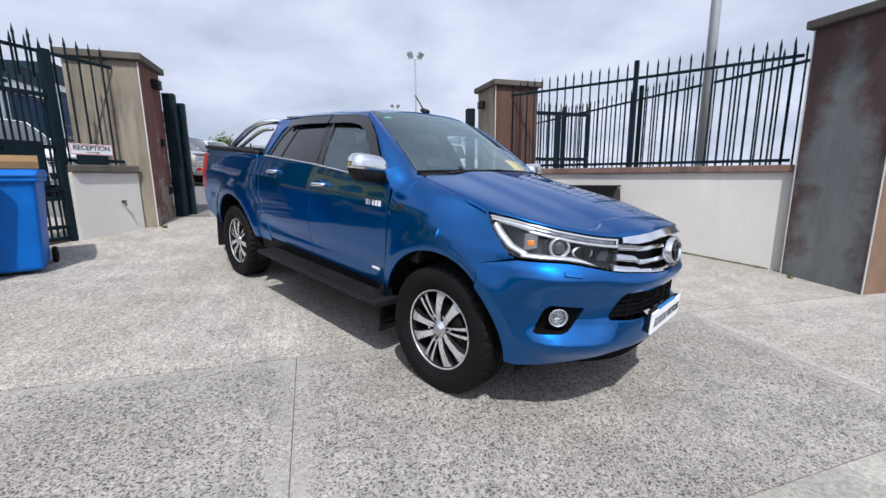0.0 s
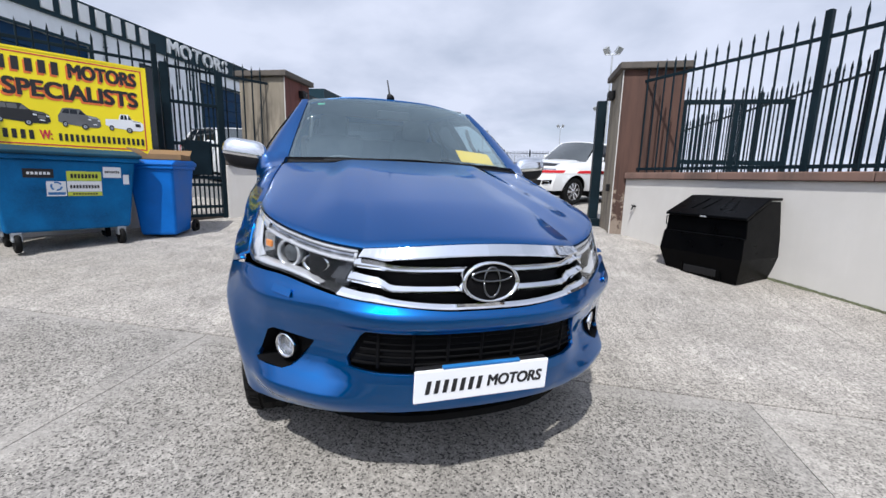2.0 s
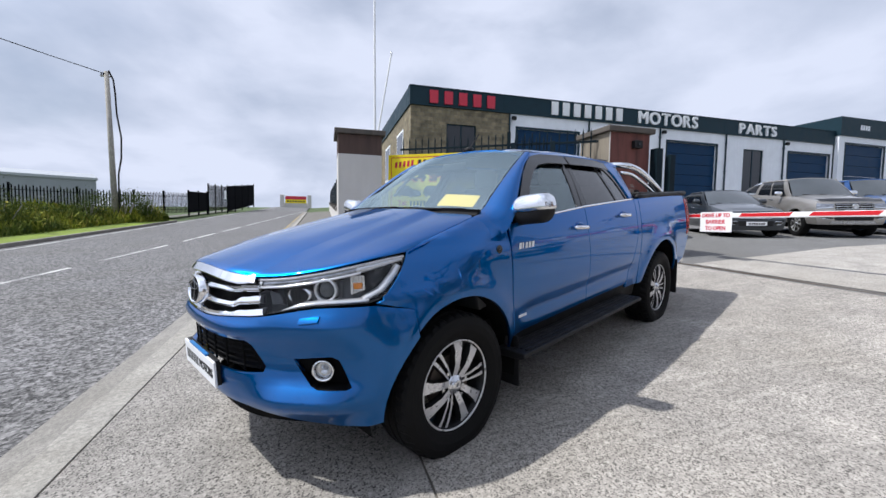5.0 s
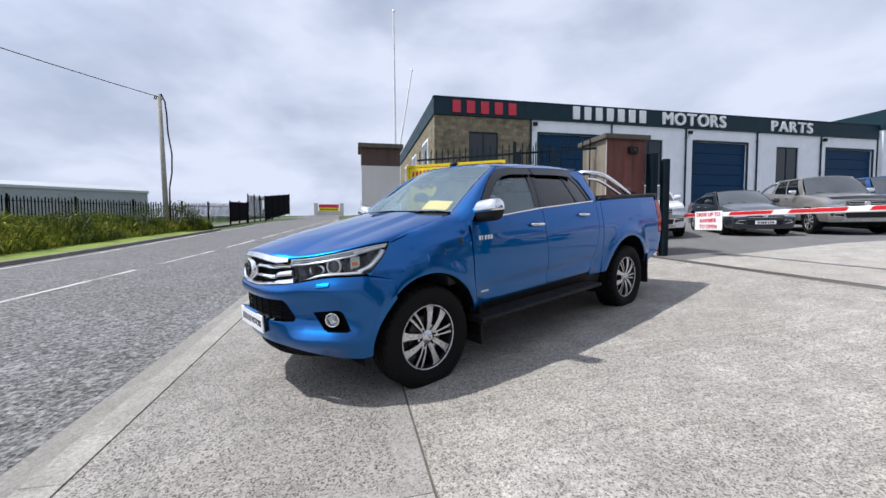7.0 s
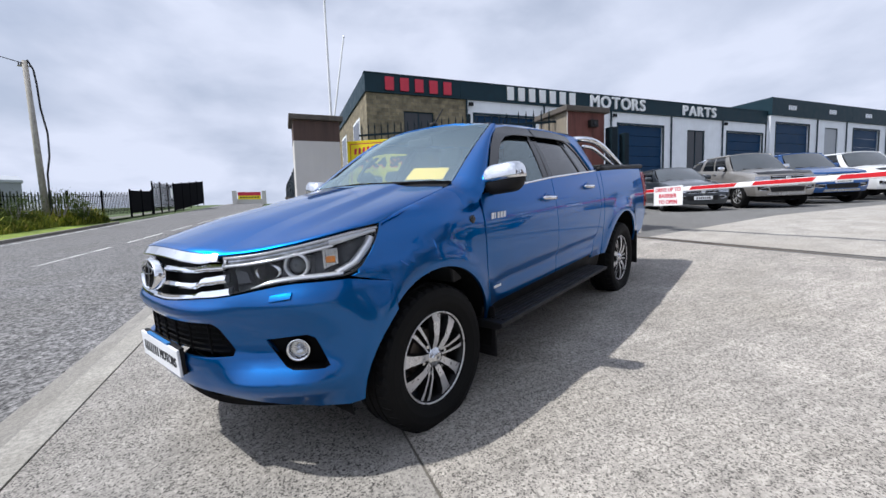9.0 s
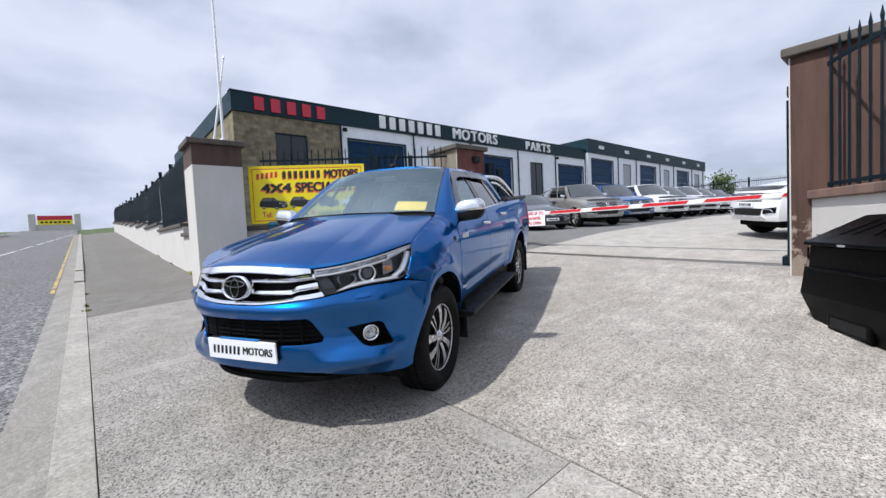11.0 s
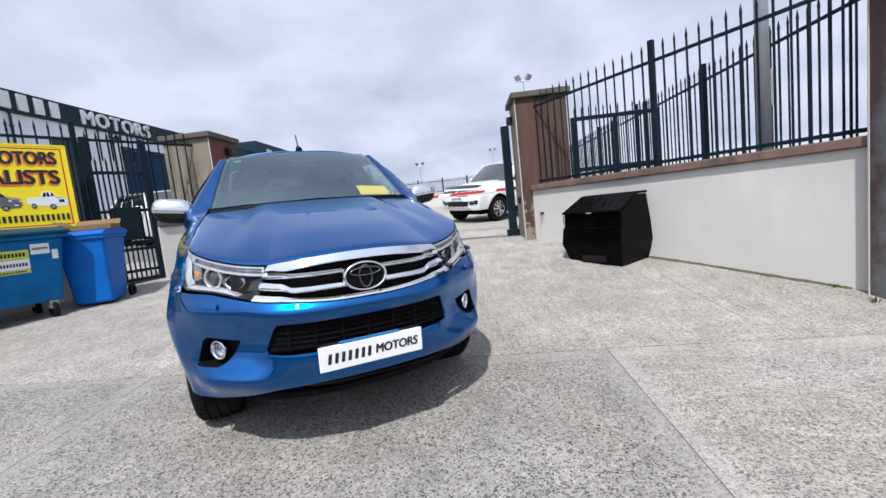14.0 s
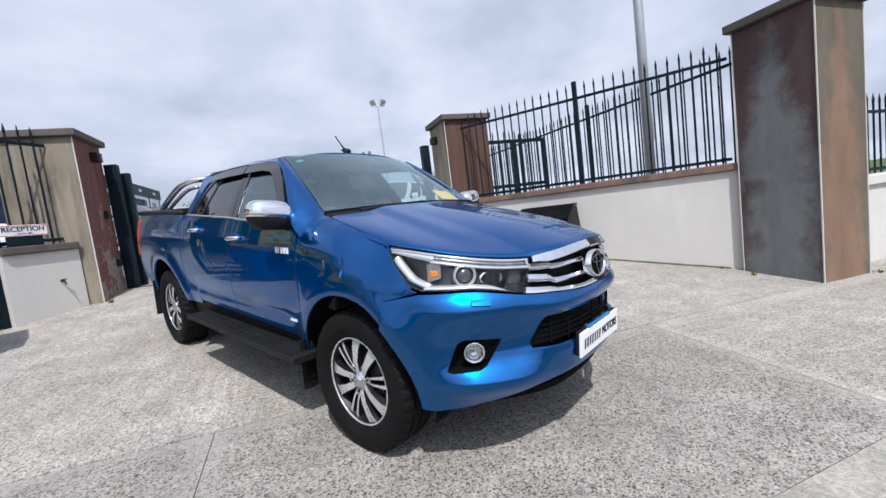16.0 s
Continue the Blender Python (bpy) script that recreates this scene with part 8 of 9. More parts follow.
pf = thing("palisade_fence", "dark green steel palisade fence stepping up on the boundary wall", "fence", kind="structure")
rest = bmesh.new()
count = 0
for step, (x0, x1, zt) in enumerate(STEPS):
    up = (1.80, 1.80, 1.66, 1.55)[step] if step < 4 else 1.45
    me = pale(zt + 0.04, zt + up)
    n = int((x1 - x0) / 0.15)
    for i in range(n):
        xx = x1 - 0.08 - 0.15 * i
        if count < 190:
            ob = new("pale", me)
            ob.parent = pf
            ob.matrix_world = Matrix.Translation((xx, 3.06, 0))
            count += 1
        else:
            add_box(rest, xx - 0.032, xx + 0.032, 3.054, 3.066, zt + 0.04, zt + up - 0.02)
    for z in (zt + 0.22, zt + up - 0.28):
        part("rail", box(x0, x1, 3.068, 3.10, z - 0.03, z + 0.03), M_FENCE, pf)
    for s in (0.0, 0.5):
        xp = x1 - (x1 - x0) * s - (1.45 if x1 > -6 and s == 0 else 0.0)
        part("post", box(xp - 0.05, xp + 0.05, 3.07, 3.17, zt, zt + up + 0.18 - (0 if x1 < -6 or s == 0 else 0.1), 0.005), M_FENCE, pf)
o = part("far_pales", rest, M_FENCE, pf)
o["kind"] = "stuff"

# ---- poles ----
for x, y, dx, dy, h, r in ((-5.93, 3.61, 0.05, -0.06, 7.05 - ground_z(-5.93, 3.61), 0.035), (-9.12, 3.42, 0.10, 1.03, 6.75 - ground_z(-9.12, 3.42), 0.035)):
    p = thing("flag_pole", "slim white pole leaning behind the boundary wall", "pole", group="white poles")
    z = ground_z(x, y)
    part("pole", rod((x, y, z - 0.1), (x + dx, y + dy, z + h), r, r * 0.7, 10), M_SIGNWH, p)
    part("finial", rod((x + dx, y + dy, z + h), (x + dx, y + dy, z + h + 0.08), r, 0.004, 10), M_GALV, p)
lp = thing("lamp_column", "tall grey steel lamp column behind the wing fence", "lamp post")
z = ground_z(6.5, 5.45)
part("column", rod((6.49, 5.42, z - 0.1), (6.46, 5.40, z + 8.5), 0.085, 0.06, 16), M_GALV, lp, smooth=True)
part("door_section", rod((6.49, 5.42, z), (6.49, 5.42, z + 1.3), 0.105, n=16), M_GALV, lp, smooth=True)
part("bracket", box(6.53, 6.60, 5.38, 5.46, 2.1, 2.55, 0.006), M_GALV, lp)
part("head", box(6.3, 6.62, 5.0, 5.8, z + 8.48, z + 8.62, 0.04), M_GALV, lp)


def mast(x, y, top):
    t = thing("floodlight_mast", "slim steel mast with twin floodlights", "floodlight mast", group="floodlight masts")
    z = ground_z(x, y)
    part("pole", rod((x, y, z - 0.2), (x, y, top - 0.25), 0.07, 0.045, 10), M_GALV, t)
    part("crossbar", rod((x - 0.35, y, top - 0.25), (x + 0.35, y, top - 0.25), 0.03, n=8), M_GALV, t)
    for s in (-1, 1):
        bm = box(-0.17, 0.17, -0.12, 0.10, -0.2, 0.2, 0.04)
        part("floodlight", moved(bm, pose(x + s * 0.32, y, top - 0.02, 35 * 1, s * 18, s * 25)), M_GALV, t)


mast(6.83, 26.2, 8.75)
mast(9.5, 46.0, 8.9)
mast(7.2, 62.0, 9.2)
mast(-2.12, 45.4, 6.45)

# ---- yard end: fence, shrubs ----
YE = Line((-19.0, 45.0), (6.7, 45.0))
wall_run("yard_end_wall", YE, 0.0, YE.len, 0.0, 0.24, 1.2, 2.95, M_WHITE, M_WHITE, "low white rendered wall closing the far end of the yard", 0.1)
yf = thing("yard_end_fence", "dark spear-topped fence on the wall at the far end of the yard", "fence", kind="structure")
me = spike_bar(3.06, 4.5)
for i in range(170):
    ob = new("bar", me)
    ob.parent = yf
    ob.matrix_world = Matrix.Translation(YE.at(0.08 + 0.15 * i, 0.12)) @ Matrix.Diagonal((1.4, 1.4, 1, 1))
for z in (3.14, 4.24):
    part("rail", box(0, YE.len, 0.105, 0.135, z - 0.03, z + 0.03, 0, YE.m()), M_FENCE, yf)
for i in range(10):
    s = 0.3 + 2.7 * i
    part("post", box(s - 0.06, s + 0.06, 0.06, 0.18, 3.05, 4.6, 0, YE.m()), M_FENCE, yf)


def bush(name, label, x, y, z, r, h, n, mat, seed, leaf=0.16):
    """A shrub: a few stems and many small leaf blades in uneven clumps."""
    rnd = random.Random(seed)
    t = thing(name, label, "shrub")
    bm = bmesh.new()
    for i in range(5):
        a = rnd.uniform(0, math.tau)
        add_rod(bm, (x, y, z - 0.1), (x + r * 0.5 * math.cos(a), y + r * 0.5 * math.sin(a), z + h * 0.7), 0.05, 0.015, 5)
    part("stem", bm, M_WOODP, t)
    bm = bmesh.new()
    hubs = [(rnd.gauss(0, r * 0.4), rnd.gauss(0, r * 0.4), rnd.uniform(0.25, 1.0) * h, rnd.uniform(0.3, 0.55) * r) for _ in range(12)]
    for i in range(n):
        hx, hy, hz, hr = rnd.choice(hubs)
        p = Vector((x + hx + rnd.gauss(0, hr * 0.6), y + hy + rnd.gauss(0, hr * 0.6), z + max(0.05, hz + rnd.gauss(0, hr * 0.5))))
        u = Vector((rnd.gauss(0, 1), rnd.gauss(0, 1), rnd.gauss(0, 0.7))).normalized() * leaf * rnd.uniform(0.6, 1.3)
        v = u.orthogonal().normalized() * leaf * 0.4
        bm.faces.new([bm.verts.new(q) for q in (p - u * 0.5, p + v * 0.5, p + u * 0.6, p - v * 0.5)])
    part("foliage", bm, mat, t)
    return t


bush("shrub", "dark green shrub behind the far fence", -8.4, 48.0, 1.7, 1.5, 3.3, 1400, M_LEAF, 3, 0.3)
bush("shrub", "low green shrub near the side fence", 7.6, 40, 1.1, 2.2, 2.2, 700, M_LEAF, 5, 0.35)

# ---- across the road ----
VY = -7.25


def verge_edge(x):
    return VY + 0.02 * x


ve = thing("verge_kerb", "concrete kerb of the grass verge", "kerb", kind="structure")
x = -29.0
while x < 25:
    bm = bmesh.new()
    for v in add_box(bm, x + 0.004, x + 2.996, 0, 0.14, -0.1, 0.11, 0.012):
        v.co.z += ground_z(v.co.x, -7.3)
        v.co.y += verge_edge(v.co.x) - 0.14
    part("kerb_stone", bm, M_CHANNEL, ve)
    x += 3.0
bm = bmesh.new()
g = []
for x in frange(-29.5, 25, 30):
    e = verge_edge(x) - 0.14
    k = smoothstep(-29.6, -24, x)
    g.append([bm.verts.new((x, e - d * max(0.15, k), ground_z(x, -8) + 0.09 + 0.35 * smoothstep(0.2, 6, d * k))) for d in (0, 0.5, 1.2, 2.5, 5, 9, 20)])
for a, b in zip(g, g[1:]):
    for i in range(6):
        bm.faces.new((a[i], a[i + 1], b[i + 1], b[i]))
bmesh.ops.recalc_face_normals(bm, faces=bm.faces)
solid("verge", bm, M_LAWN, "bright green mown grass edge of the verge", "verge")
# tall weeds: blades and stalks
rnd = random.Random(11)
co, faces = [], []
for i in range(62000):
    x = rnd.uniform(-28.5, 14)
    d = 1.25 + abs(rnd.gauss(0, 2.2)) if rnd.random() < 0.75 else rnd.uniform(1.25, 9)
    k = smoothstep(-29.6, -24, x)
    if d > 9 * max(0.2, k):
        continue
    y = verge_edge(x) - 0.14 - d * max(0.2, k)
    z = ground_z(x, -8) + 0.1 + 0.35 * smoothstep(0.2, 6, d * k)
    clump = noise.noise((x * 0.45, y * 0.45, 0)) + 0.5 * noise.noise((x * 1.3, y * 1.3, 4))
    leafy = rnd.random() < 0.45 + 0.8 * clump
    h = rnd.uniform(0.45, 1.35) * (0.45 + 0.55 * smoothstep(0.9, 2.4, d)) * (0.78 + 0.55 * clump)
    a = rnd.uniform(0, math.tau)
    w = rnd.uniform(0.035, 0.07) if leafy else rnd.uniform(0.010, 0.026)
    bend = Vector((rnd.gauss(0, 0.22), rnd.gauss(0, 0.22), 0)) * h
    p = Vector((x, y, z - 0.03 + (rnd.uniform(0.0, 0.55) * h if leafy else 0.0)))
    h *= 0.42 if leafy else 1.0
    u = Vector((math.cos(a), math.sin(a), 0)) * w
    q = p + Vector((0, 0, h * 0.6)) + bend * 0.4
    t = p + Vector((0, 0, h * (0.75 if leafy else 1.0))) + bend
    n = len(co)
    co += [tuple(c) for c in (p - u * 0.5, p + u * 0.5, q + u * 0.8, q - u * 0.8, t)]
    faces += [(n, n + 1, n + 2, n + 3), (n + 3, n + 2, n + 4)]
me = bpy.data.meshes.new("tall_weeds")
me.from_pydata(co, [], faces)
me.materials.append(M_WEED)
tagged(new("tall_weeds", me), "tall mixed grass and leafy weeds on the verge", "weeds", "", "stuff")
fm = bmesh.new()
for i in range(190):
    x = rnd.uniform(-27, 6)
    d = rnd.uniform(1.3, 5)
    y = verge_edge(x) - 0.14 - d
    z = ground_z(x, -8) + 0.1 + 0.35 * smoothstep(0.2, 6, d) + rnd.uniform(0.6, 1.3)
    for j in range(16):
        a, r = rnd.uniform(0, math.tau), rnd.uniform(0, 0.2)
        c = Vector((x + r * math.cos(a), y + r * math.sin(a), z + rnd.uniform(-0.015, 0.02)))
        fm.faces.new([fm.verts.new(c + Vector((0.03 * math.cos(b), 0.03 * math.sin(b), 0))) for b in (0.3, 1.6, 2.8, 4.1, 5.4)])
solid("white_flower_heads", fm, M_SIGNWH, "flat white flower heads above the weeds", "flowers", kind="stuff")

tp = thing("telegraph_pole", "leaning weathered wooden telegraph pole with a cable bracket", "telegraph pole")
PT = Vector((-25.0, -10.1, 10.05))
part("pole", rod((-25.0, -9.88, 0.9), PT, 0.17, 0.12, 14), M_WOODP, tp, smooth=True)
part("crossarm", box(-25.05, -24.95, -10.42, -9.9, 9.74, 9.80, 0.01), M_WOODP, tp)
for y in (-10.36, -10.26):
    part("insulator", rod((-25.0, y, 9.82), (-25.0, y, 9.98), 0.04, 0.025, 8), M_BLACKPL, tp)
bm = bmesh.new()
add_tube(bm, [(-24.98, -9.98, 10.1), (-24.95, -9.75, 9.6), (-24.92, -9.66, 8.8), (-24.92, -9.62, 7.6), (-24.9, -9.42, 6.2), (-24.9, -9.45, 5.0), (-24.9, -9.62, 4.0), (-24.9, -9.66, 1.4)], 0.045, 6)
part("drop_cable", bm, M_BLACKPL, tp)
cb2 = thing("overhead_cable", "thin black overhead cable running from the pole", "cable")
bm = bmesh.new()
A_, B_ = Vector((-25.0, -10.1, 9.9)), Vector((22.0, -24.0, 9.2))
add_tube(bm, [A_.lerp(B_, t) - Vector((0, 0, 1.0 * 4 * t * (1 - t))) for t in frange(0, 1, 14)], 0.022, 5)
part("cable", bm, M_BLACKPL, cb2)


def far_fence(name, a, b, z0, h, label, pitch=0.17, zb=None, solid_panel=False):
    L = Line(a, b)
    t = thing(name, label, "fence", kind="structure")
    bm = bmesh.new()
    n = int(L.len / pitch)
    for i in range(n):
        s = pitch * (i + 0.5)
        c = L.at(s)
        k = s / L.len
        zz = z0 + ((zb if zb is not None else z0) - z0) * k
        add_box(bm, -0.035 if not solid_panel else -pitch / 2, 0.035 if not solid_panel else pitch / 2, -0.01, 0.01, zz, zz + h - 0.12 * ((i % 2) if not solid_panel else 0), 0, Matrix.Translation(c) @ pose(0, 0, 0, 0, 0, L.deg))
    o = part("pales", bm, M_BOARD, t)
    o["kind"] = "stuff"
    m = max(2, int(L.len / 3))
    for i in range(m + 1):
        c = L.at(L.len * i / m)
        zz = z0 + ((zb if zb is not None else z0) - z0) * i / m
        part("post", box(-0.06, 0.06, -0.06, 0.06, zz - 0.3, zz + h + 0.12, 0, Matrix.Translation(c) @ pose(0, 0, 0, 0, 0, L.deg)), M_BOARD, t)
    for f in (0.18, 0.82):
        bm = bmesh.new()
        za, zb2 = z0 + h * f, (zb if zb is not None else z0) + h * f
        p, q = L.at(0, 0.05, za), L.at(L.len, 0.05, zb2)
        add_rod(bm, p, q, 0.03, n=4)
        part("rail", bm, M_BOARD, t)

# ---- far side of the road ----
far_fence("verge_fence", (-24.5, -22.5), (-33.0, -12.0), 1.7, 1.8, "dark steel palisade fence behind the verge", zb=1.65)
far_fence("verge_fence", (-10.0, -40.0), (-24.5, -22.5), 0.6, 1.8, "dark steel palisade fence behind the verge", zb=1.7)
far_fence("verge_fence", (-33.0, -12.0), (-39.2, -10.0), 1.65, 1.85, "dark steel palisade fence behind the verge", zb=2.0)
far_fence("compound_gate", (-39.2, -10.0), (-45.5, -10.0), 2.0, 2.0, "black boarded gate of a roadside compound", pitch=0.2, zb=2.3, solid_panel=True)
far_fence("compound_fence", (-46.0, -10.0), (-55.0, -10.0), 2.3, 2.95, "black palisade fence of a roadside compound", pitch=0.2, zb=2.8)
far_fence("compound_fence", (-55.0, -10.0), (-69.0, -9.0), 2.5, 3.3, "black boarded fence of a roadside compound", pitch=0.3, zb=3.9, solid_panel=True)
part("board", box(-53.6, -52.7, -9.86, -9.82, 4.0, 5.1, 0.01), M_SIGNWH, thing("fence_notice", "small white notice on the compound fence", "notice"))
bm = sheet(frange(-70, -33, 20), [-10.6, -9.4], 0.03, lambda x: kerb_y(x) - 1.2)
solid("far_footpath", bm, M_PATH, "pale concrete footpath on the far side of the road", "footpath", kind="structure")

shed = thing("far_shed", "grey profiled metal shed with a pale roof edge", "building")
SH = Line((-62.0, -60.0), (-76.5, -34.0))
zs = 1.2
part("wall", box(0, SH.len, 0, 14, zs, 7.6, 0, SH.m()), M_SHED, shed)
part("roof", moved(prism([(-0.2, 7.6), (-0.2, 8.0), (7, 9.2), (14.2, 8.0), (14.2, 7.6)], -0.2, SH.len + 0.2, "x"), SH.m()), M_GALV, shed, "pale metal roof")
for i in range(int(SH.len / 1.2)):
    part("seam", box(1.2 * i + 0.55, 1.2 * i + 0.62, -0.03, 0.0, zs, 7.55, 0, SH.m()), M_SHED, shed)

ban = thing("roadside_banner", "yellow and red banner between two white roadside pillars", "banner")
zg = ground_z(-100, -4)
for y in (-7.6, -1.4):
    part("pillar", box(-100.5, -99.7, y - 0.45, y + 0.45, zg - 0.5, zg + 3.0, 0.03), M_WHITE, ban, "white rendered pillar")
part("board", box(-100.1, -100.0, -6.9, -2.1, zg + 1.05, zg + 2.7, 0.01), M_SIGNYE, ban)
part("red_band", box(-100.0, -99.985, -6.9, -2.1, zg + 1.9, zg + 2.7, 0.0), M_SIGNRED, ban)
bm = bmesh.new()
for i in range(7):
    add_box(bm, -99.985, -99.98, -6.5 + 0.6 * i, -6.1 + 0.6 * i, zg + 1.3, zg + 1.65)
part("print", bm, M_BLACKTXT, ban)
part("wall", box(-100.3, -100.12, -7.2, -1.8, zg - 0.5, zg + 1.05, 0.0), M_WHITE, ban)

# scrub among the weeds
for i, (x, y, r, h) in enumerate(((-25.6, -9.6, 1.0, 1.5), (-23.2, -10.4, 1.1, 1.3), (-26.8, -8.9, 0.8, 1.2), (-16.5, -10.2, 1.2, 1.4), (-11.5, -10.6, 1.3, 1.5), (-7.0, -10.8, 1.4, 1.6))):
    bush("shrub", "ragged green shrub among the roadside weeds", x, y, ground_z(x, -8) + 0.3, r, h, 1500, M_LEAF, 30 + i, 0.11)

# far blue ridge behind the fields
bm = bmesh.new()
rows = []
for i, a in enumerate(frange(150, 245, 60)):
    d = 1500
    x, y = d * math.cos(radians(a)), d * math.sin(radians(a))
    h = 24 + 9 * noise.noise((i * 0.13, 3.1, 0)) + 3 * noise.noise((i * 0.6, 1.2, 0))
    rows.append([bm.verts.new((x, y, -20)), bm.verts.new((x, y, h)), bm.verts.new((x * 1.15, y * 1.15, h * 0.7))])
for p, q in zip(rows, rows[1:]):
    for j in range(2):
        bm.faces.new((p[j], p[j + 1], q[j + 1], q[j]))
solid("distant_hills", bm, M_HILL, "hazy blue ridge of distant hills", "hills", kind="structure")

# ---- parked cars in the yard ----
# windscreens: grey base colour carries part of the sky they reflect
M_CARGLASS = speckled("sky_grey_car_glass", (0.045, 0.052, 0.055), 0.04, 0.3, 2.0, 9.0, 0.0, 0.001, Specular_IOR_Level=1.0, Coat_Weight=1.0)
M_CARGLASSD = speckled("black_side_glass", (0.008, 0.009, 0.010), 0.05, 0.25, 2.0, 9.0, 0.0, 0.001, Specular_IOR_Level=0.6)
PAINTS = {
    "dark grey": car_paint("dark_grey_paint", (0.035, 0.042, 0.05), 0.5, 0.35),
    "bronze": car_paint("bronze_grey_paint", (0.30, 0.285, 0.265), 0.5, 0.35),
    "blue": car_paint("bright_blue_paint", (0.004, 0.075, 0.27), 0.5, 0.35),
    "white": car_paint("white_paint", (0.74, 0.75, 0.76), 0.0, 0.4, 0.02),
    "silver": car_paint("silver_paint", (0.45, 0.47, 0.49), 0.6, 0.35),
    "navy": car_paint("navy_paint", (0.012, 0.03, 0.075), 0.4, 0.35),
    "black": car_paint("black_paint", (0.012, 0.012, 0.014), 0.2, 0.35),
}
SPECS = {
    # front and rear overhang, wheelbase, half width, sill, bonnet front, cowl (y, z), belt at the rear, roof (y0, z0, y1, z1), rear base (y, z), wheel radius
    "pickup": (0.90, 1.20, 3.10, 0.95, 0.40, 1.03, (-0.42, 1.20), 1.30, (-1.08, 1.80, -2.50, 1.79), (-2.62, 1.28), 0.38),
    "suv": (0.90, 0.95, 2.75, 0.93, 0.36, 0.98, (-0.42, 1.14), 1.20, (-1.10, 1.72, -2.95, 1.68), (-3.45, 1.22), 0.36),
    "saloon": (0.84, 1.02, 2.80, 0.90, 0.24, 0.76, (-0.50, 0.955), 1.03, (-1.32, 1.43, -2.25, 1.405), (-3.25, 1.06), 0.335),
}


def parked_car(name, kind, colour, label, x, y, heading, guard=False, bar=False, group="cars parked in the yard"):
    """A parked car, built about its front axle on the ground."""
    fo, ro, wb, hw, sill, hf, cowl, belt_r, roof, rear, r = SPECS[kind]
    paint = PAINTS[colour]
    car = thing(name, label, "car" if kind == "saloon" else "pickup truck" if kind == "pickup" else "car", group=group)
    hx, hy = heading
    n = math.hypot(hx, hy)
    hx, hy = hx / n, hy / n
    bx, by = x - hx * wb, y - hy * wb
    tip = math.degrees(math.atan2(ground_z(x, y) - ground_z(bx, by), wb))
    lean = math.degrees(math.atan2(ground_z(x + hy, y - hx) - ground_z(x - hy, y + hx), 2))
    car.matrix_world = pose(x, y, ground_z(x, y) + 0.004, 0, 0, math.degrees(math.atan2(-hx, hy))) @ pose(0, 0, 0, tip, -lean, 0) @ Matrix.Scale(0.91, 4)
    tail = -wb - ro

    def top(v):
        if v > cowl[0]:
            k = (v - cowl[0]) / (fo - 0.12 - cowl[0])
            return cowl[1] + (hf - cowl[1]) * (0.65 * k + 0.35 * k * k)
        return cowl[1] + (belt_r - cowl[1]) * min(1.0, (v - cowl[0]) / (rear[0] - cowl[0]))

    def u_at(v, w):
        f, b = max(0.0, (v + 0.1) / (fo + 0.1)), max(0.0, (-wb + 0.2 - v) / (ro + 0.2))
        u = hw * (1 - 0.17 * f**3 - 0.07 * b**3)
        t = top(v)
        m = sill + 0.55 * (t - sill)
        u -= 0.06 * ((m - w) / (m - sill)) ** 2 if w < m else 0.085 * ((w - m) / (t - m)) ** 2.6
        for c in (0.0, -wb):
            d = math.hypot(v - c, w - r)
            u += 0.028 * (math.exp(-(((d - r - 0.08) / 0.07) ** 2)) if d > r + 0.08 else 1.0)
        return u

    def vf(w):
        return fo - 0.15 - 0.25 * max(0.0, w - 0.62 * hf) ** 1.3 - 0.3 * max(0.0, sill + 0.08 - w)

    ar = r + 0.075
    sa = math.degrees(math.asin(max(-0.9, min(0.9, (sill - r) / ar))))
    arch = [[(c + ar * math.cos(radians(a)), r + ar * math.sin(radians(a))) for a in frange(sa, 180 - sa, 16)] for c in (0.0, -wb)]
    outline = [(vf(w), w) for w in frange(sill - 0.02, hf, 5)] + [(v, top(v)) for v in frange(vf(hf) - 0.08, tail + 0.06, 16)] + [(tail + 0.03, belt_r - 0.3), (tail + 0.08, sill + 0.06)]
    outline += arch[1][::-1] + arch[0][::-1]
    for side in (-1, 1):
        panel("body_side", outline, lambda v, w: (side * u_at(v, w), v, w), paint, car, 0.11, 0.03, flip=side < 0)
        # arch lining
        for c in (0.0, -wb):
            bm = bmesh.new()
            rows = [[bm.verts.new((side * xx, c + (ar + 0.01) * math.cos(a), r + (ar + 0.01) * math.sin(a))) for xx in (0.45, hw - 0.08)] for a in frange(radians(sa), radians(180 - sa), 12)]
            for p, q in zip(rows, rows[1:]):
                bm.faces.new((p[0], p[1], q[1], q[0]))
            bm.faces.new([p[0] for p in rows])
            part("wheel_liner", bm, M_UNDER, car)

    def front(a, w, off=0.0):
        e = vf(w)
        return (a * u_at(e, min(w, top(e))), e + 0.15 * (1 - abs(a) ** 2.6) + off, w)

    fr = [(a, sill - 0.02) for a in frange(-1, 1, 8)] + [(1, w) for w in frange(sill + 0.05, hf - 0.02, 4)] + [(a, hf) for a in frange(1, -1, 14)] + [(-1, w) for w in frange(hf - 0.02, sill + 0.05, 4)]
    panel("front_end", fr, front, paint, car, 0.1, 0.02, flip=True)

    def hood(a, q):
        v0, v1 = front(a, hf)[1] - 0.004, cowl[0] + 0.05 - 0.10 * a * a
        v = v0 + (v1 - v0) * q
        e = min(vf(hf), v)
        return (a * (u_at(e, top(e)) - 0.004), v, top(min(v, fo - 0.12)) + 0.045 * (1 - a * a) * min(1.0, 0.25 + 3 * q) + 0.012 * smoothstep(0.75, 0.55, abs(a)) * smoothstep(0, 0.3, q))

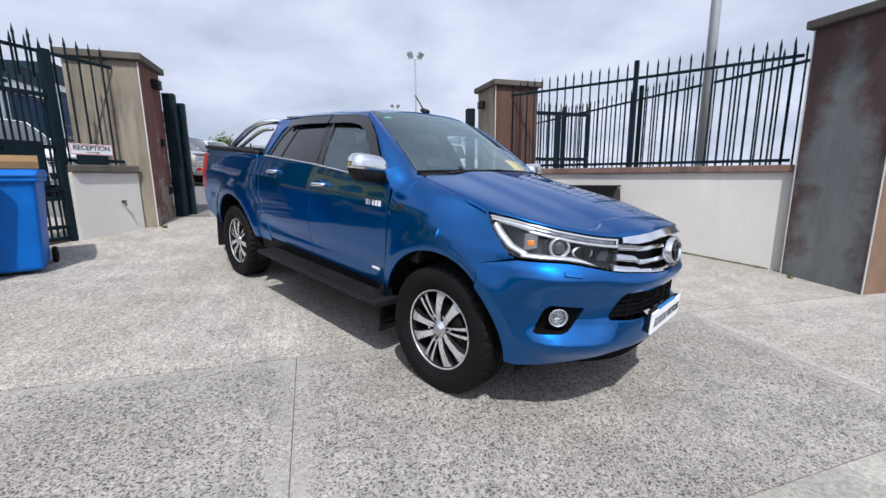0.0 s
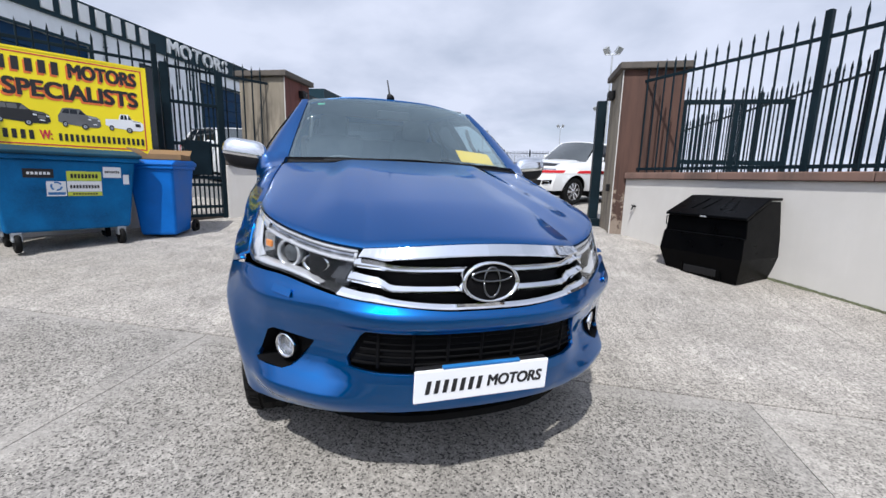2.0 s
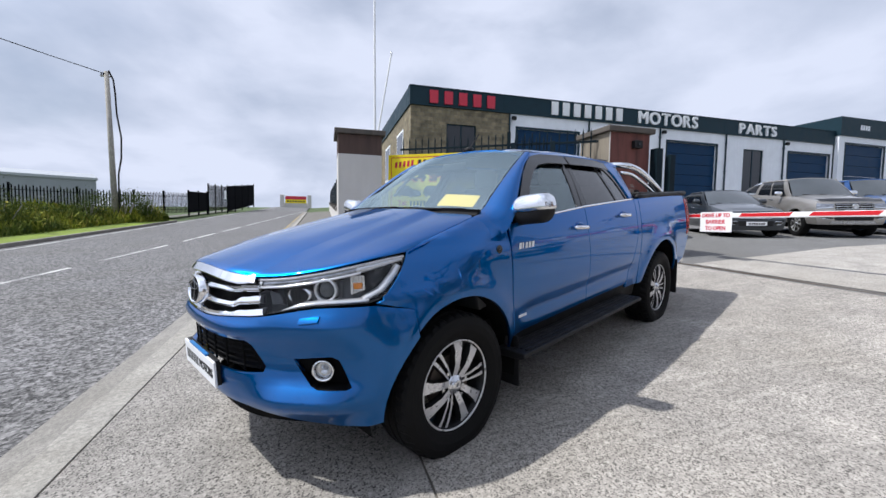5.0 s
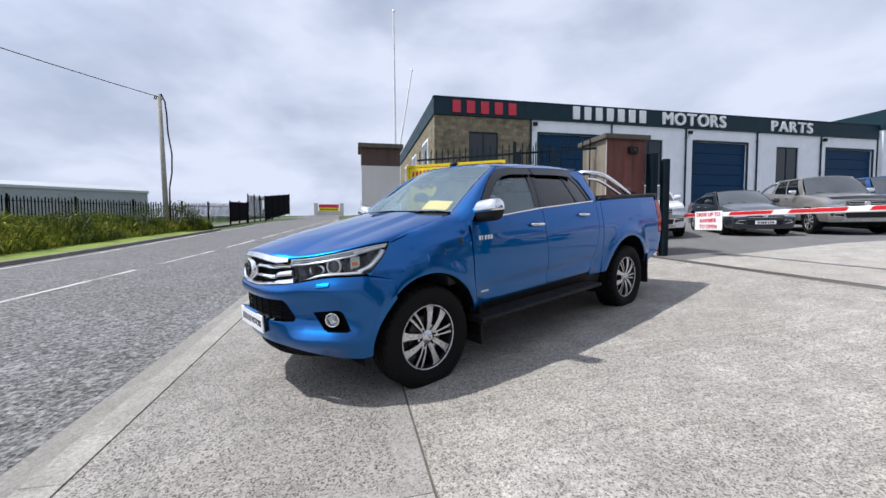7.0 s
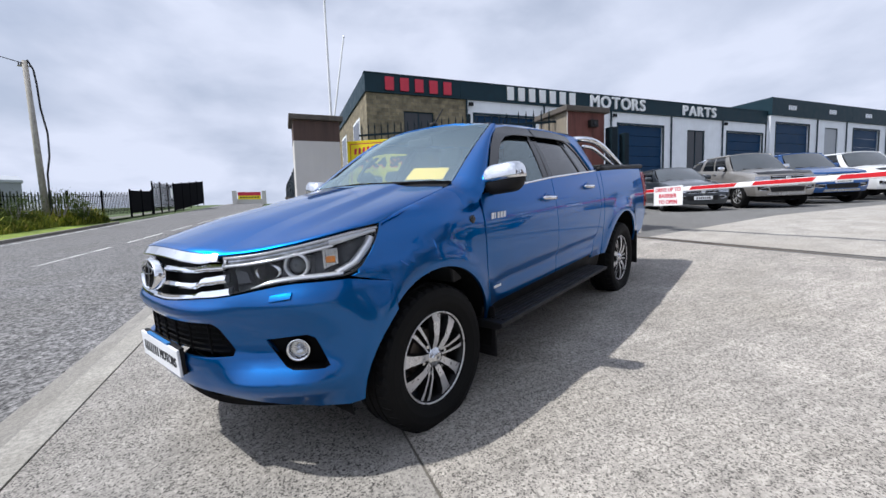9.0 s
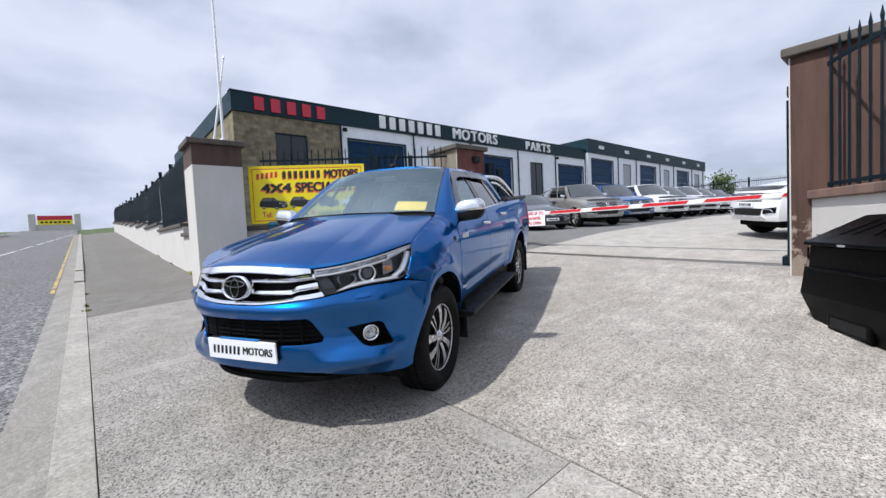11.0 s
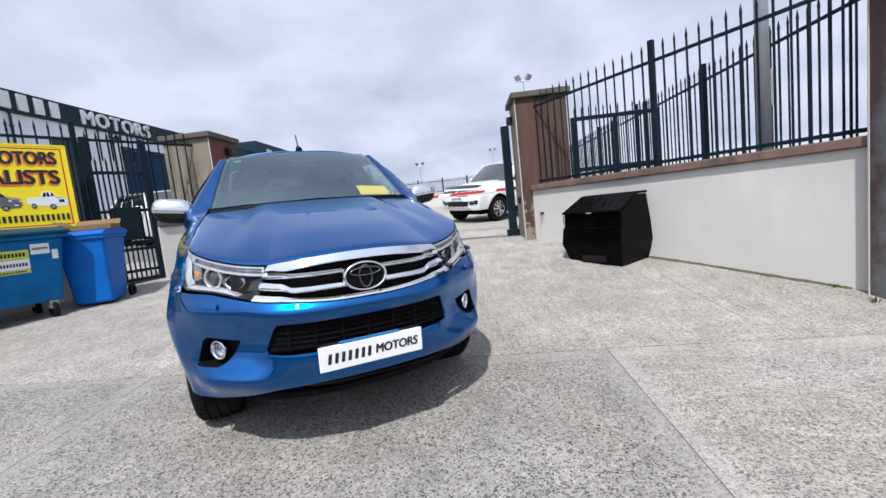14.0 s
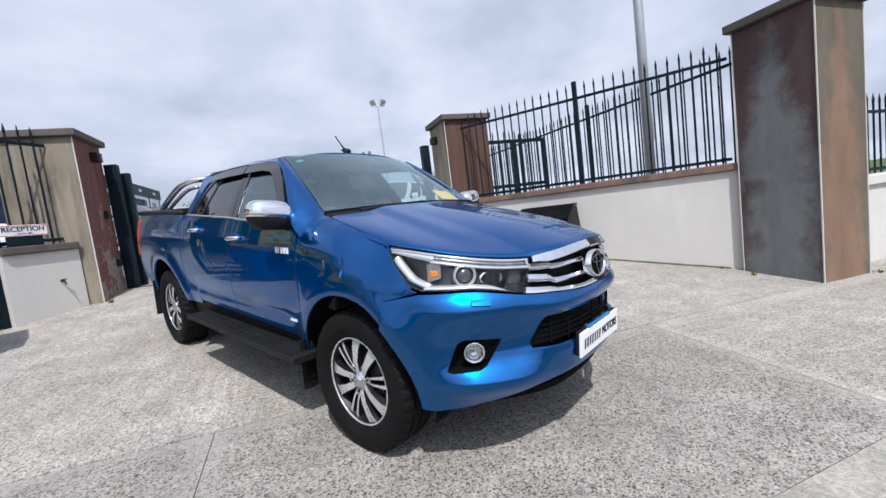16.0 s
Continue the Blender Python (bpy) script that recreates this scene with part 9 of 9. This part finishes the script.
    panel("bonnet", [(a, 0.0) for a in frange(-1, 1, 12)] + [(a, 1.0) for a in frange(1, -1, 12)], hood, paint, car, 0.1, 0.015, flip=True)
    # rear end
    panel("rear_end", [(-1, sill), (1, sill), (1, belt_r), (-1, belt_r)], lambda a, w: (a * u_at(tail + 0.06, w), tail + 0.06 - 0.06 * (1 - a * a), w), paint, car, 0.15, 0.02)
    # cabin: pillars and roof painted, panes dark
    w0, w1 = u_at(cowl[0], top(cowl[0])) - 0.02, hw * 0.70
    A0, A1 = Vector((w0, cowl[0] - 0.06, cowl[1])), Vector((w1, roof[0], roof[1] - 0.05))
    C1, C0 = Vector((w1, roof[2], roof[3] - 0.05)), Vector((u_at(rear[0], top(rear[0])) - 0.02, rear[0], rear[1]))
    flip_x = Vector((-1, 1, 1))

    def across(p, q, bulge, fwd):
        def f(a, b):
            c = p.lerp(q, b)
            return (a * c.x, c.y + fwd * 0.10 * (1 - a * a) * (1 - 0.5 * b), c.z + bulge * (1 - a * a) * b + 0.02 * math.sin(math.pi * b))
        return f

    panel("windscreen", [(-0.95, 0.0), (0.95, 0.0), (0.95, 0.97), (-0.95, 0.97)], across(A0, A1, 0.045, 1), M_CARGLASS, car, 0.2, 0.01, flip=True, label="windscreen")
    panel("rear_window", [(-0.93, 0.05), (0.93, 0.05), (0.93, 0.95), (-0.93, 0.95)], across(C0, C1, 0.045, -0.3), M_CARGLASSD, car, 0.2, 0.01)
    panel("roof", [(-1, 0), (1, 0), (1, 1), (-1, 1)], lambda a, b: (a * (w1 + 0.01), roof[0] + (roof[2] - roof[0]) * b + 0.09 * (1 - a * a) * (1 - b) * 0.5, roof[1] + (roof[3] - roof[1]) * b - 0.05 + 0.055 * (1 - abs(a) ** 2.2) + 0.02 * math.sin(math.pi * b)), paint, car, 0.12, 0.03, flip=True)
    for side in (-1, 1):
        s = Vector((side, 1, 1))
        tri = [A0 * s, A1 * s, C1 * s, C0 * s]

        def pane(a, b):
            lo, hi = tri[0].lerp(tri[3], a), tri[1].lerp(tri[2], a)
            p = lo.lerp(hi, b)
            return (p.x + side * 0.03 * math.sin(math.pi * b), p.y, p.z)

        cuts = (0.13, 0.50, 0.54, 0.90) if kind == "pickup" else (0.12, 0.40, 0.43, 0.70, 0.73, 0.92)
        for a, b in zip(cuts[::2], cuts[1::2]):
            panel("window", [(a, 0.03), (b, 0.03), (b, 0.94), (a, 0.94)], pane, M_CARGLASSD, car, 0.1, 0.004, flip=side > 0)
        edges = [0.0] + list(cuts) + [1.0]
        for a, b in zip(edges[::2], edges[1::2]):
            panel("pillar", [(a - 0.005, 0.0), (b + 0.005, 0.0), (b + 0.005, 1.0), (a - 0.005, 1.0)], lambda p, q: tuple(Vector(pane(p, q)) + Vector((side * -0.003, 0, 0))), paint, car, 0.1, 0.02, flip=side > 0)
        bm = bmesh.new()
        add_tube(bm, [pane(a, 0.97) for a in frange(0.0, 1.0, 6)], 0.03, 6)
        part("roof_rail", bm, paint if kind != "suv" else M_SATIN, car, smooth=True)
        # door mirror
        m = new("door_mirror")
        m.parent = car
        c = Vector((side * (w0 + 0.17), cowl[0] - 0.42, cowl[1] + 0.10))
        part("shell", moved(box(-0.11, 0.11, -0.06, 0.06, -0.075, 0.075, 0.05), Matrix.Translation(c)), paint if colour != "bronze" else M_CHROME, m, smooth=True)
        part("arm", box(min(side * w0 * 0.94, side * (w0 + 0.1)), max(side * w0 * 0.94, side * (w0 + 0.1)), c.y - 0.03, c.y + 0.03, c.z - 0.1, c.z - 0.06, 0.01), M_BLACKPL, m)
        # lamps
        lw0, lw1 = hf - 0.20, hf - 0.045
        pts = [(0.56, lw0 + 0.04), (0.985, lw0 + 0.015), (0.995, lw1), (0.56, lw1 - 0.015)]
        pts = pts if side > 0 else [(-a, b) for a, b in reversed(pts)]
        lamp = panel("headlamp", pts, lambda a, w: front(a, w, 0.006), M_LAMPFAC, car, 0.06, 0.01, flip=True, label="clear headlamp")
        q = [(0.58, lw0 + 0.03), (0.97, lw0 + 0.005), (0.97, lw0 + 0.022), (0.58, lw0 + 0.05)]
        q = q if side > 0 else [(-a, b) for a, b in reversed(q)]
        panel("trim", q, lambda a, w: front(a, w, 0.011), M_CHROME, lamp, 0.1, 0.004, flip=True)
        o = [(0.60, sill + 0.14), (0.93, sill + 0.16), (0.93, sill + 0.28), (0.62, sill + 0.25)]
        o = o if side > 0 else [(-a, b) for a, b in reversed(o)]
        fog = panel("fog_pocket", o, lambda a, w: front(a, w, 0.005), M_GLOSSBL, car, 0.1, 0.006, flip=True)
        bm = bmesh.new()
        add_tube(bm, [front(side * a, w, 0.012) for a, w in ((0.60, sill + 0.235), (0.82, sill + 0.225), (0.9, sill + 0.16), (0.66, sill + 0.135))], 0.011, 6)
        part("trim", bm, M_CHROME, fog, smooth=True)
        panel("tail_lamp", [(tail + 0.07, belt_r - 0.36), (tail + 0.19, belt_r - 0.36), (tail + 0.16, belt_r - 0.03), (tail + 0.07, belt_r - 0.03)], lambda v, w: (side * (u_at(v, w) + 0.006), v, w), M_LAMPRED, car, 0.1, 0.01, flip=side < 0)
        for v in (cowl[0] - 0.95, cowl[0] - 1.75):
            bm = bmesh.new()
            w = top(v) - 0.12
            add_tube(bm, [(side * (u_at(v, w) + 0.0), v + 0.09, w), (side * (u_at(v, w) + 0.028), v + 0.06, w), (side * (u_at(v, w) + 0.028), v - 0.06, w), (side * u_at(v, w), v - 0.09, w)], 0.013, 6)
            part("door_handle", bm, M_CHROME, car, smooth=True)
        for c in (0.0, -wb):
            road_wheel(car, side * (hw - 0.125), c, r, side, r, 0.24, r * 0.64, 5 if kind != "suv" else 6, nseg=42)
    g0, g1 = hf - 0.23, hf - 0.045
    gr = panel("grille", [(-0.52, g0), (0.52, g0), (0.55, g1), (-0.55, g1)], lambda a, w: front(a, w, 0.004), M_GLOSSBL, car, 0.1, 0.01, flip=True, label="black grille")
    for w in frange(g0 + 0.03, g1 - 0.03, 2):
        bm = bmesh.new()
        add_tube(bm, [front(a, w, 0.012) for a in frange(-0.52, 0.52, 10)], 0.009, 6)
        part("bar", bm, M_CHROME, gr, smooth=True)
    part("badge", moved(lathe([(0.075, -0.01), (0.078, 0.008), (0.06, 0.012), (0.0005, 0.008), (0.0005, -0.01)], 20, "y"), Matrix.Translation(front(0, (g0 + g1) / 2, 0.02))), M_SATIN, gr, "plain round badge", smooth=True)
    panel("lower_grille", [(-0.55, sill + 0.10), (0.55, sill + 0.10), (0.58, sill + 0.25), (-0.58, sill + 0.25)], lambda a, w: front(a, w, 0.004), M_BLACKPL, car, 0.1, 0.01, flip=True)
    if kind != "saloon":
        panel("skid_trim", [(-0.7, sill + 0.0), (0.7, sill + 0.0), (0.62, sill + 0.075), (-0.62, sill + 0.075)], lambda a, w: front(a, w, 0.008), M_SATIN, car, 0.1, 0.01, flip=True, label="satin skid trim")
    zp = (sill + 0.27 + g0) / 2 if kind != "saloon" else sill + 0.17
    pl = part("number_plate", moved(box(-0.26, 0.26, -0.006, 0.012, -0.055, 0.055, 0.004), Matrix.Translation(front(0, zp, 0.015))), M_PLATE, car, "white number plate")
    bm = bmesh.new()
    fp = Vector(front(0, zp, 0.03))
    for i, wd in enumerate((0.045, 0.035, 0.03, 0.04, 0.045, 0.03, 0.04)):
        add_box(bm, fp.x - 0.2 + i * 0.06, fp.x - 0.2 + i * 0.06 + wd, fp.y - 0.004, fp.y, fp.z - 0.03, fp.z + 0.03)
    part("plate_print", bm, M_BLACKTXT, pl)
    for dx in (-0.28, 0.25):
        bm = bmesh.new()
        f = across(A0, A1, 0.045, 1)
        p, q = Vector(f(dx, 0.02)), Vector(f(dx + 0.42, 0.06))
        add_tube(bm, [p + Vector((0, 0.01, 0.02)), q + Vector((0, 0.01, 0.03))], 0.01, 5)
        part("wiper", bm, M_BLACKPL, car)
    part("underbody", box(-hw + 0.25, hw - 0.25, tail + 0.15, fo - 0.3, r * 0.62, sill + 0.1, 0.02), M_UNDER, car)
    part("cabin_floor", box(-w1, w1, rear[0] + 0.1, cowl[0] - 0.1, sill + 0.1, sill + 0.35), M_UNDER, car)
    part("scuttle", box(-w0 + 0.06, w0 - 0.06, cowl[0] - 0.12, cowl[0] + 0.1, cowl[1] - 0.08, cowl[1] + 0.012, 0.01), M_BLACKPL, car)
    if kind == "suv" or kind == "saloon":
        part("boot_deck", moved(box(-C0.x + 0.02, C0.x - 0.02, tail + 0.06, rear[0] + 0.06, rear[1] - 0.09, rear[1] - 0.01, 0.02), Matrix.Identity(4)), paint, car)
    else:
        part("load_cover", box(-hw + 0.13, hw - 0.13, tail + 0.08, rear[0] + 0.02, belt_r - 0.03, belt_r + 0.012, 0.01), M_BLACKPL, car)
        part("cab_back", box(-C0.x + 0.03, C0.x - 0.03, rear[0] - 0.0, rear[0] + 0.04, sill + 0.3, rear[1] + 0.02), paint, car)
    if guard:
        panel("bonnet_guard", [(a, 0.0) for a in frange(-0.95, 0.95, 12)] + [(a, 0.14) for a in frange(0.95, -0.95, 12)], lambda a, q: tuple(Vector(hood(a, q)) + Vector((0, 0.012 * (1 - q * 6), 0.014 + 0.03 * min(1, q * 12)))), M_SMOKE, car, 0.06, 0.012, flip=True, label="smoked bonnet guard")
    if bar:
        for side in (-1, 1):
            bm = bmesh.new()
            add_tube(bm, [(side * x, yy, z) for x, yy, z in spline([(hw - 0.16, rear[0] - 1.0, belt_r), (hw - 0.2, rear[0] - 0.6, belt_r + 0.22), (w1 - 0.02, rear[0] - 0.18, roof[3] - 0.12), (w1 * 0.6, rear[0] - 0.12, roof[3] - 0.06), (0.0, rear[0] - 0.12, roof[3] - 0.05)], 5)], 0.036, 8)
            part("sports_bar", bm, M_CHROME, car, "stainless sports bar", smooth=True)
    return car


ROW = (0.88, -0.47)
parked_car("parked_saloon", "saloon", "dark grey", "dark grey saloon car parked nose-out on the tarmac", -4.29, 13.6, ROW)
parked_car("parked_pickup", "pickup", "bronze", "bronze-grey double-cab pickup with sports bar and bonnet guard", -3.43, 15.72, ROW, True, True)
parked_car("parked_pickup", "pickup", "blue", "blue double-cab pickup parked in the row", -3.4, 18.3, ROW)
parked_car("parked_pickup", "pickup", "white", "white double-cab pickup with a smoked bonnet guard", -3.0, 20.9, ROW, True)
parked_car("parked_suv", "suv", "silver", "silver-grey SUV parked in the row", -3.2, 23.6, ROW)
parked_car("parked_pickup", "pickup", "white", "white double-cab pickup parked in the row", -3.3, 26.3, ROW, True)
parked_car("parked_suv", "suv", "white", "white SUV with roof rails far down the row", -3.4, 29.0, ROW)
parked_car("parked_suv", "suv", "navy", "navy blue SUV far down the row", -3.4, 31.8, ROW)
parked_car("parked_saloon", "saloon", "black", "black saloon car far down the row", -3.4, 34.5, ROW)
parked_car("parked_suv", "suv", "white", "white SUV parked beside the building", -5.3, 11.1, ROW)
parked_car("parked_pickup", "pickup", "white", "white double-cab pickup with a black bonnet guard", 2.9, 11.9, (-0.72, -0.69), True)
parked_car("parked_pickup", "pickup", "black", "black pickup parked near the yard's end fence", 4.6, 29.0, (-0.5, -0.87))


# ---- weeds and litter along the edges ----
# moss and grit gathered at the foot of the east wing wall
rnd = random.Random(77)
co, faces = [], []
for i in range(150):
    s = 1.55 + 2.75 * i / 149
    w = 0.012 + 0.03 * abs(math.sin(s * 3.1) * math.sin(s * 11.7)) + rnd.uniform(0, 0.022)
    for d, h in ((0.004, 0.016 + rnd.uniform(0, 0.01)), (-w * 0.5, 0.010 + rnd.uniform(0, 0.006)), (-w, -0.002)):
        p = WR.at(s, d)
        co.append((p.x, p.y, ground_z(p.x, p.y) + h))
    if i:
        a = 3 * i
        faces += [(a - 3, a, a + 1, a - 2), (a - 2, a + 1, a + 2, a - 1)]
me = bpy.data.meshes.new("moss")
me.from_pydata(co, [], faces)
me.materials.append(M_MOSS)
tagged(new("moss", me), "dark green moss and grit at the foot of the white wall", "moss", kind="stuff")


def tuft(x, y, r, h, n, seed):
    """A small clump of weeds growing out of a joint."""
    rnd = random.Random(seed)
    bm = bmesh.new()
    for i in range(n):
        a, d = rnd.uniform(0, math.tau), abs(rnd.gauss(0, r * 0.4))
        p = Vector((x + d * math.cos(a), y + d * math.sin(a) * 0.5, ground_z(x, y) - 0.004))
        b = rnd.uniform(0, math.tau)
        u = Vector((math.cos(b), math.sin(b), 0)) * rnd.uniform(0.003, 0.008)
        t = p + Vector((rnd.gauss(0, 0.35), rnd.gauss(0, 0.25), 1.0)) * h * rnd.uniform(0.4, 1.0)
        q = p.lerp(t, 0.55) + Vector((0, 0, h * 0.08))
        bm.faces.new([bm.verts.new(c) for c in (p - u, p + u, q + u * 1.3, q - u * 1.3)])
        bm.faces.new([bm.verts.new(c) for c in (q - u * 1.3, q + u * 1.3, t)])
    o = solid("weed_tuft", bm, M_WEED, "small green weed clump growing from a joint", "weed")
    return o


for i, (x, y, r, h, n) in enumerate(((-7.2, 2.92, 0.12, 0.12, 30), (-10.6, 2.92, 0.1, 0.1, 20), (-14.2, 2.92, 0.12, 0.12, 20), (-4.2, 0.98, 0.12, 0.05, 40), (-4.7, 0.97, 0.09, 0.06, 30), (-6.4, 0.94, 0.1, 0.05, 25), (6.17, 4.05, 0.06, 0.04, 20), (5.45, 5.2, 0.08, 0.05, 30), (4.89, 6.1, 0.08, 0.05, 25), (4.38, 6.9, 0.06, 0.06, 25), (-2.05, 7.42, 0.06, 0.07, 20), (-4.3, 4.2, 0.1, 0.1, 30), (7.25, 2.86, 0.12, 0.05, 25), (6.1, 3.6, 0.08, 0.07, 20))):
    tuft(x, y, r, h, n, 70 + i)
# loose grit and leaf scraps on the slabs
rnd = random.Random(5)
bm = bmesh.new()
for i in range(900):
    x, y = rnd.uniform(-4.5, 7.5), rnd.uniform(1.2, 8.2)
    r = rnd.uniform(0.002, 0.006)
    c = Vector((x, y, ground_z(x, y) + 0.0015))
    k = rnd.uniform(0, 6)
    vs = [bm.verts.new(c + Vector((r * math.cos(k + a), r * math.sin(k + a), 0))) for a in (0, 2.1, 4.2)] + [bm.verts.new(c + Vector((0, 0, r * 0.8)))]
    for f in ((0, 1, 3), (1, 2, 3), (2, 0, 3)):
        bm.faces.new([vs[j] for j in f])
solid("loose_grit", bm, M_DARKSOIL, "scattered dark grit on the apron slabs", "grit", kind="stuff")
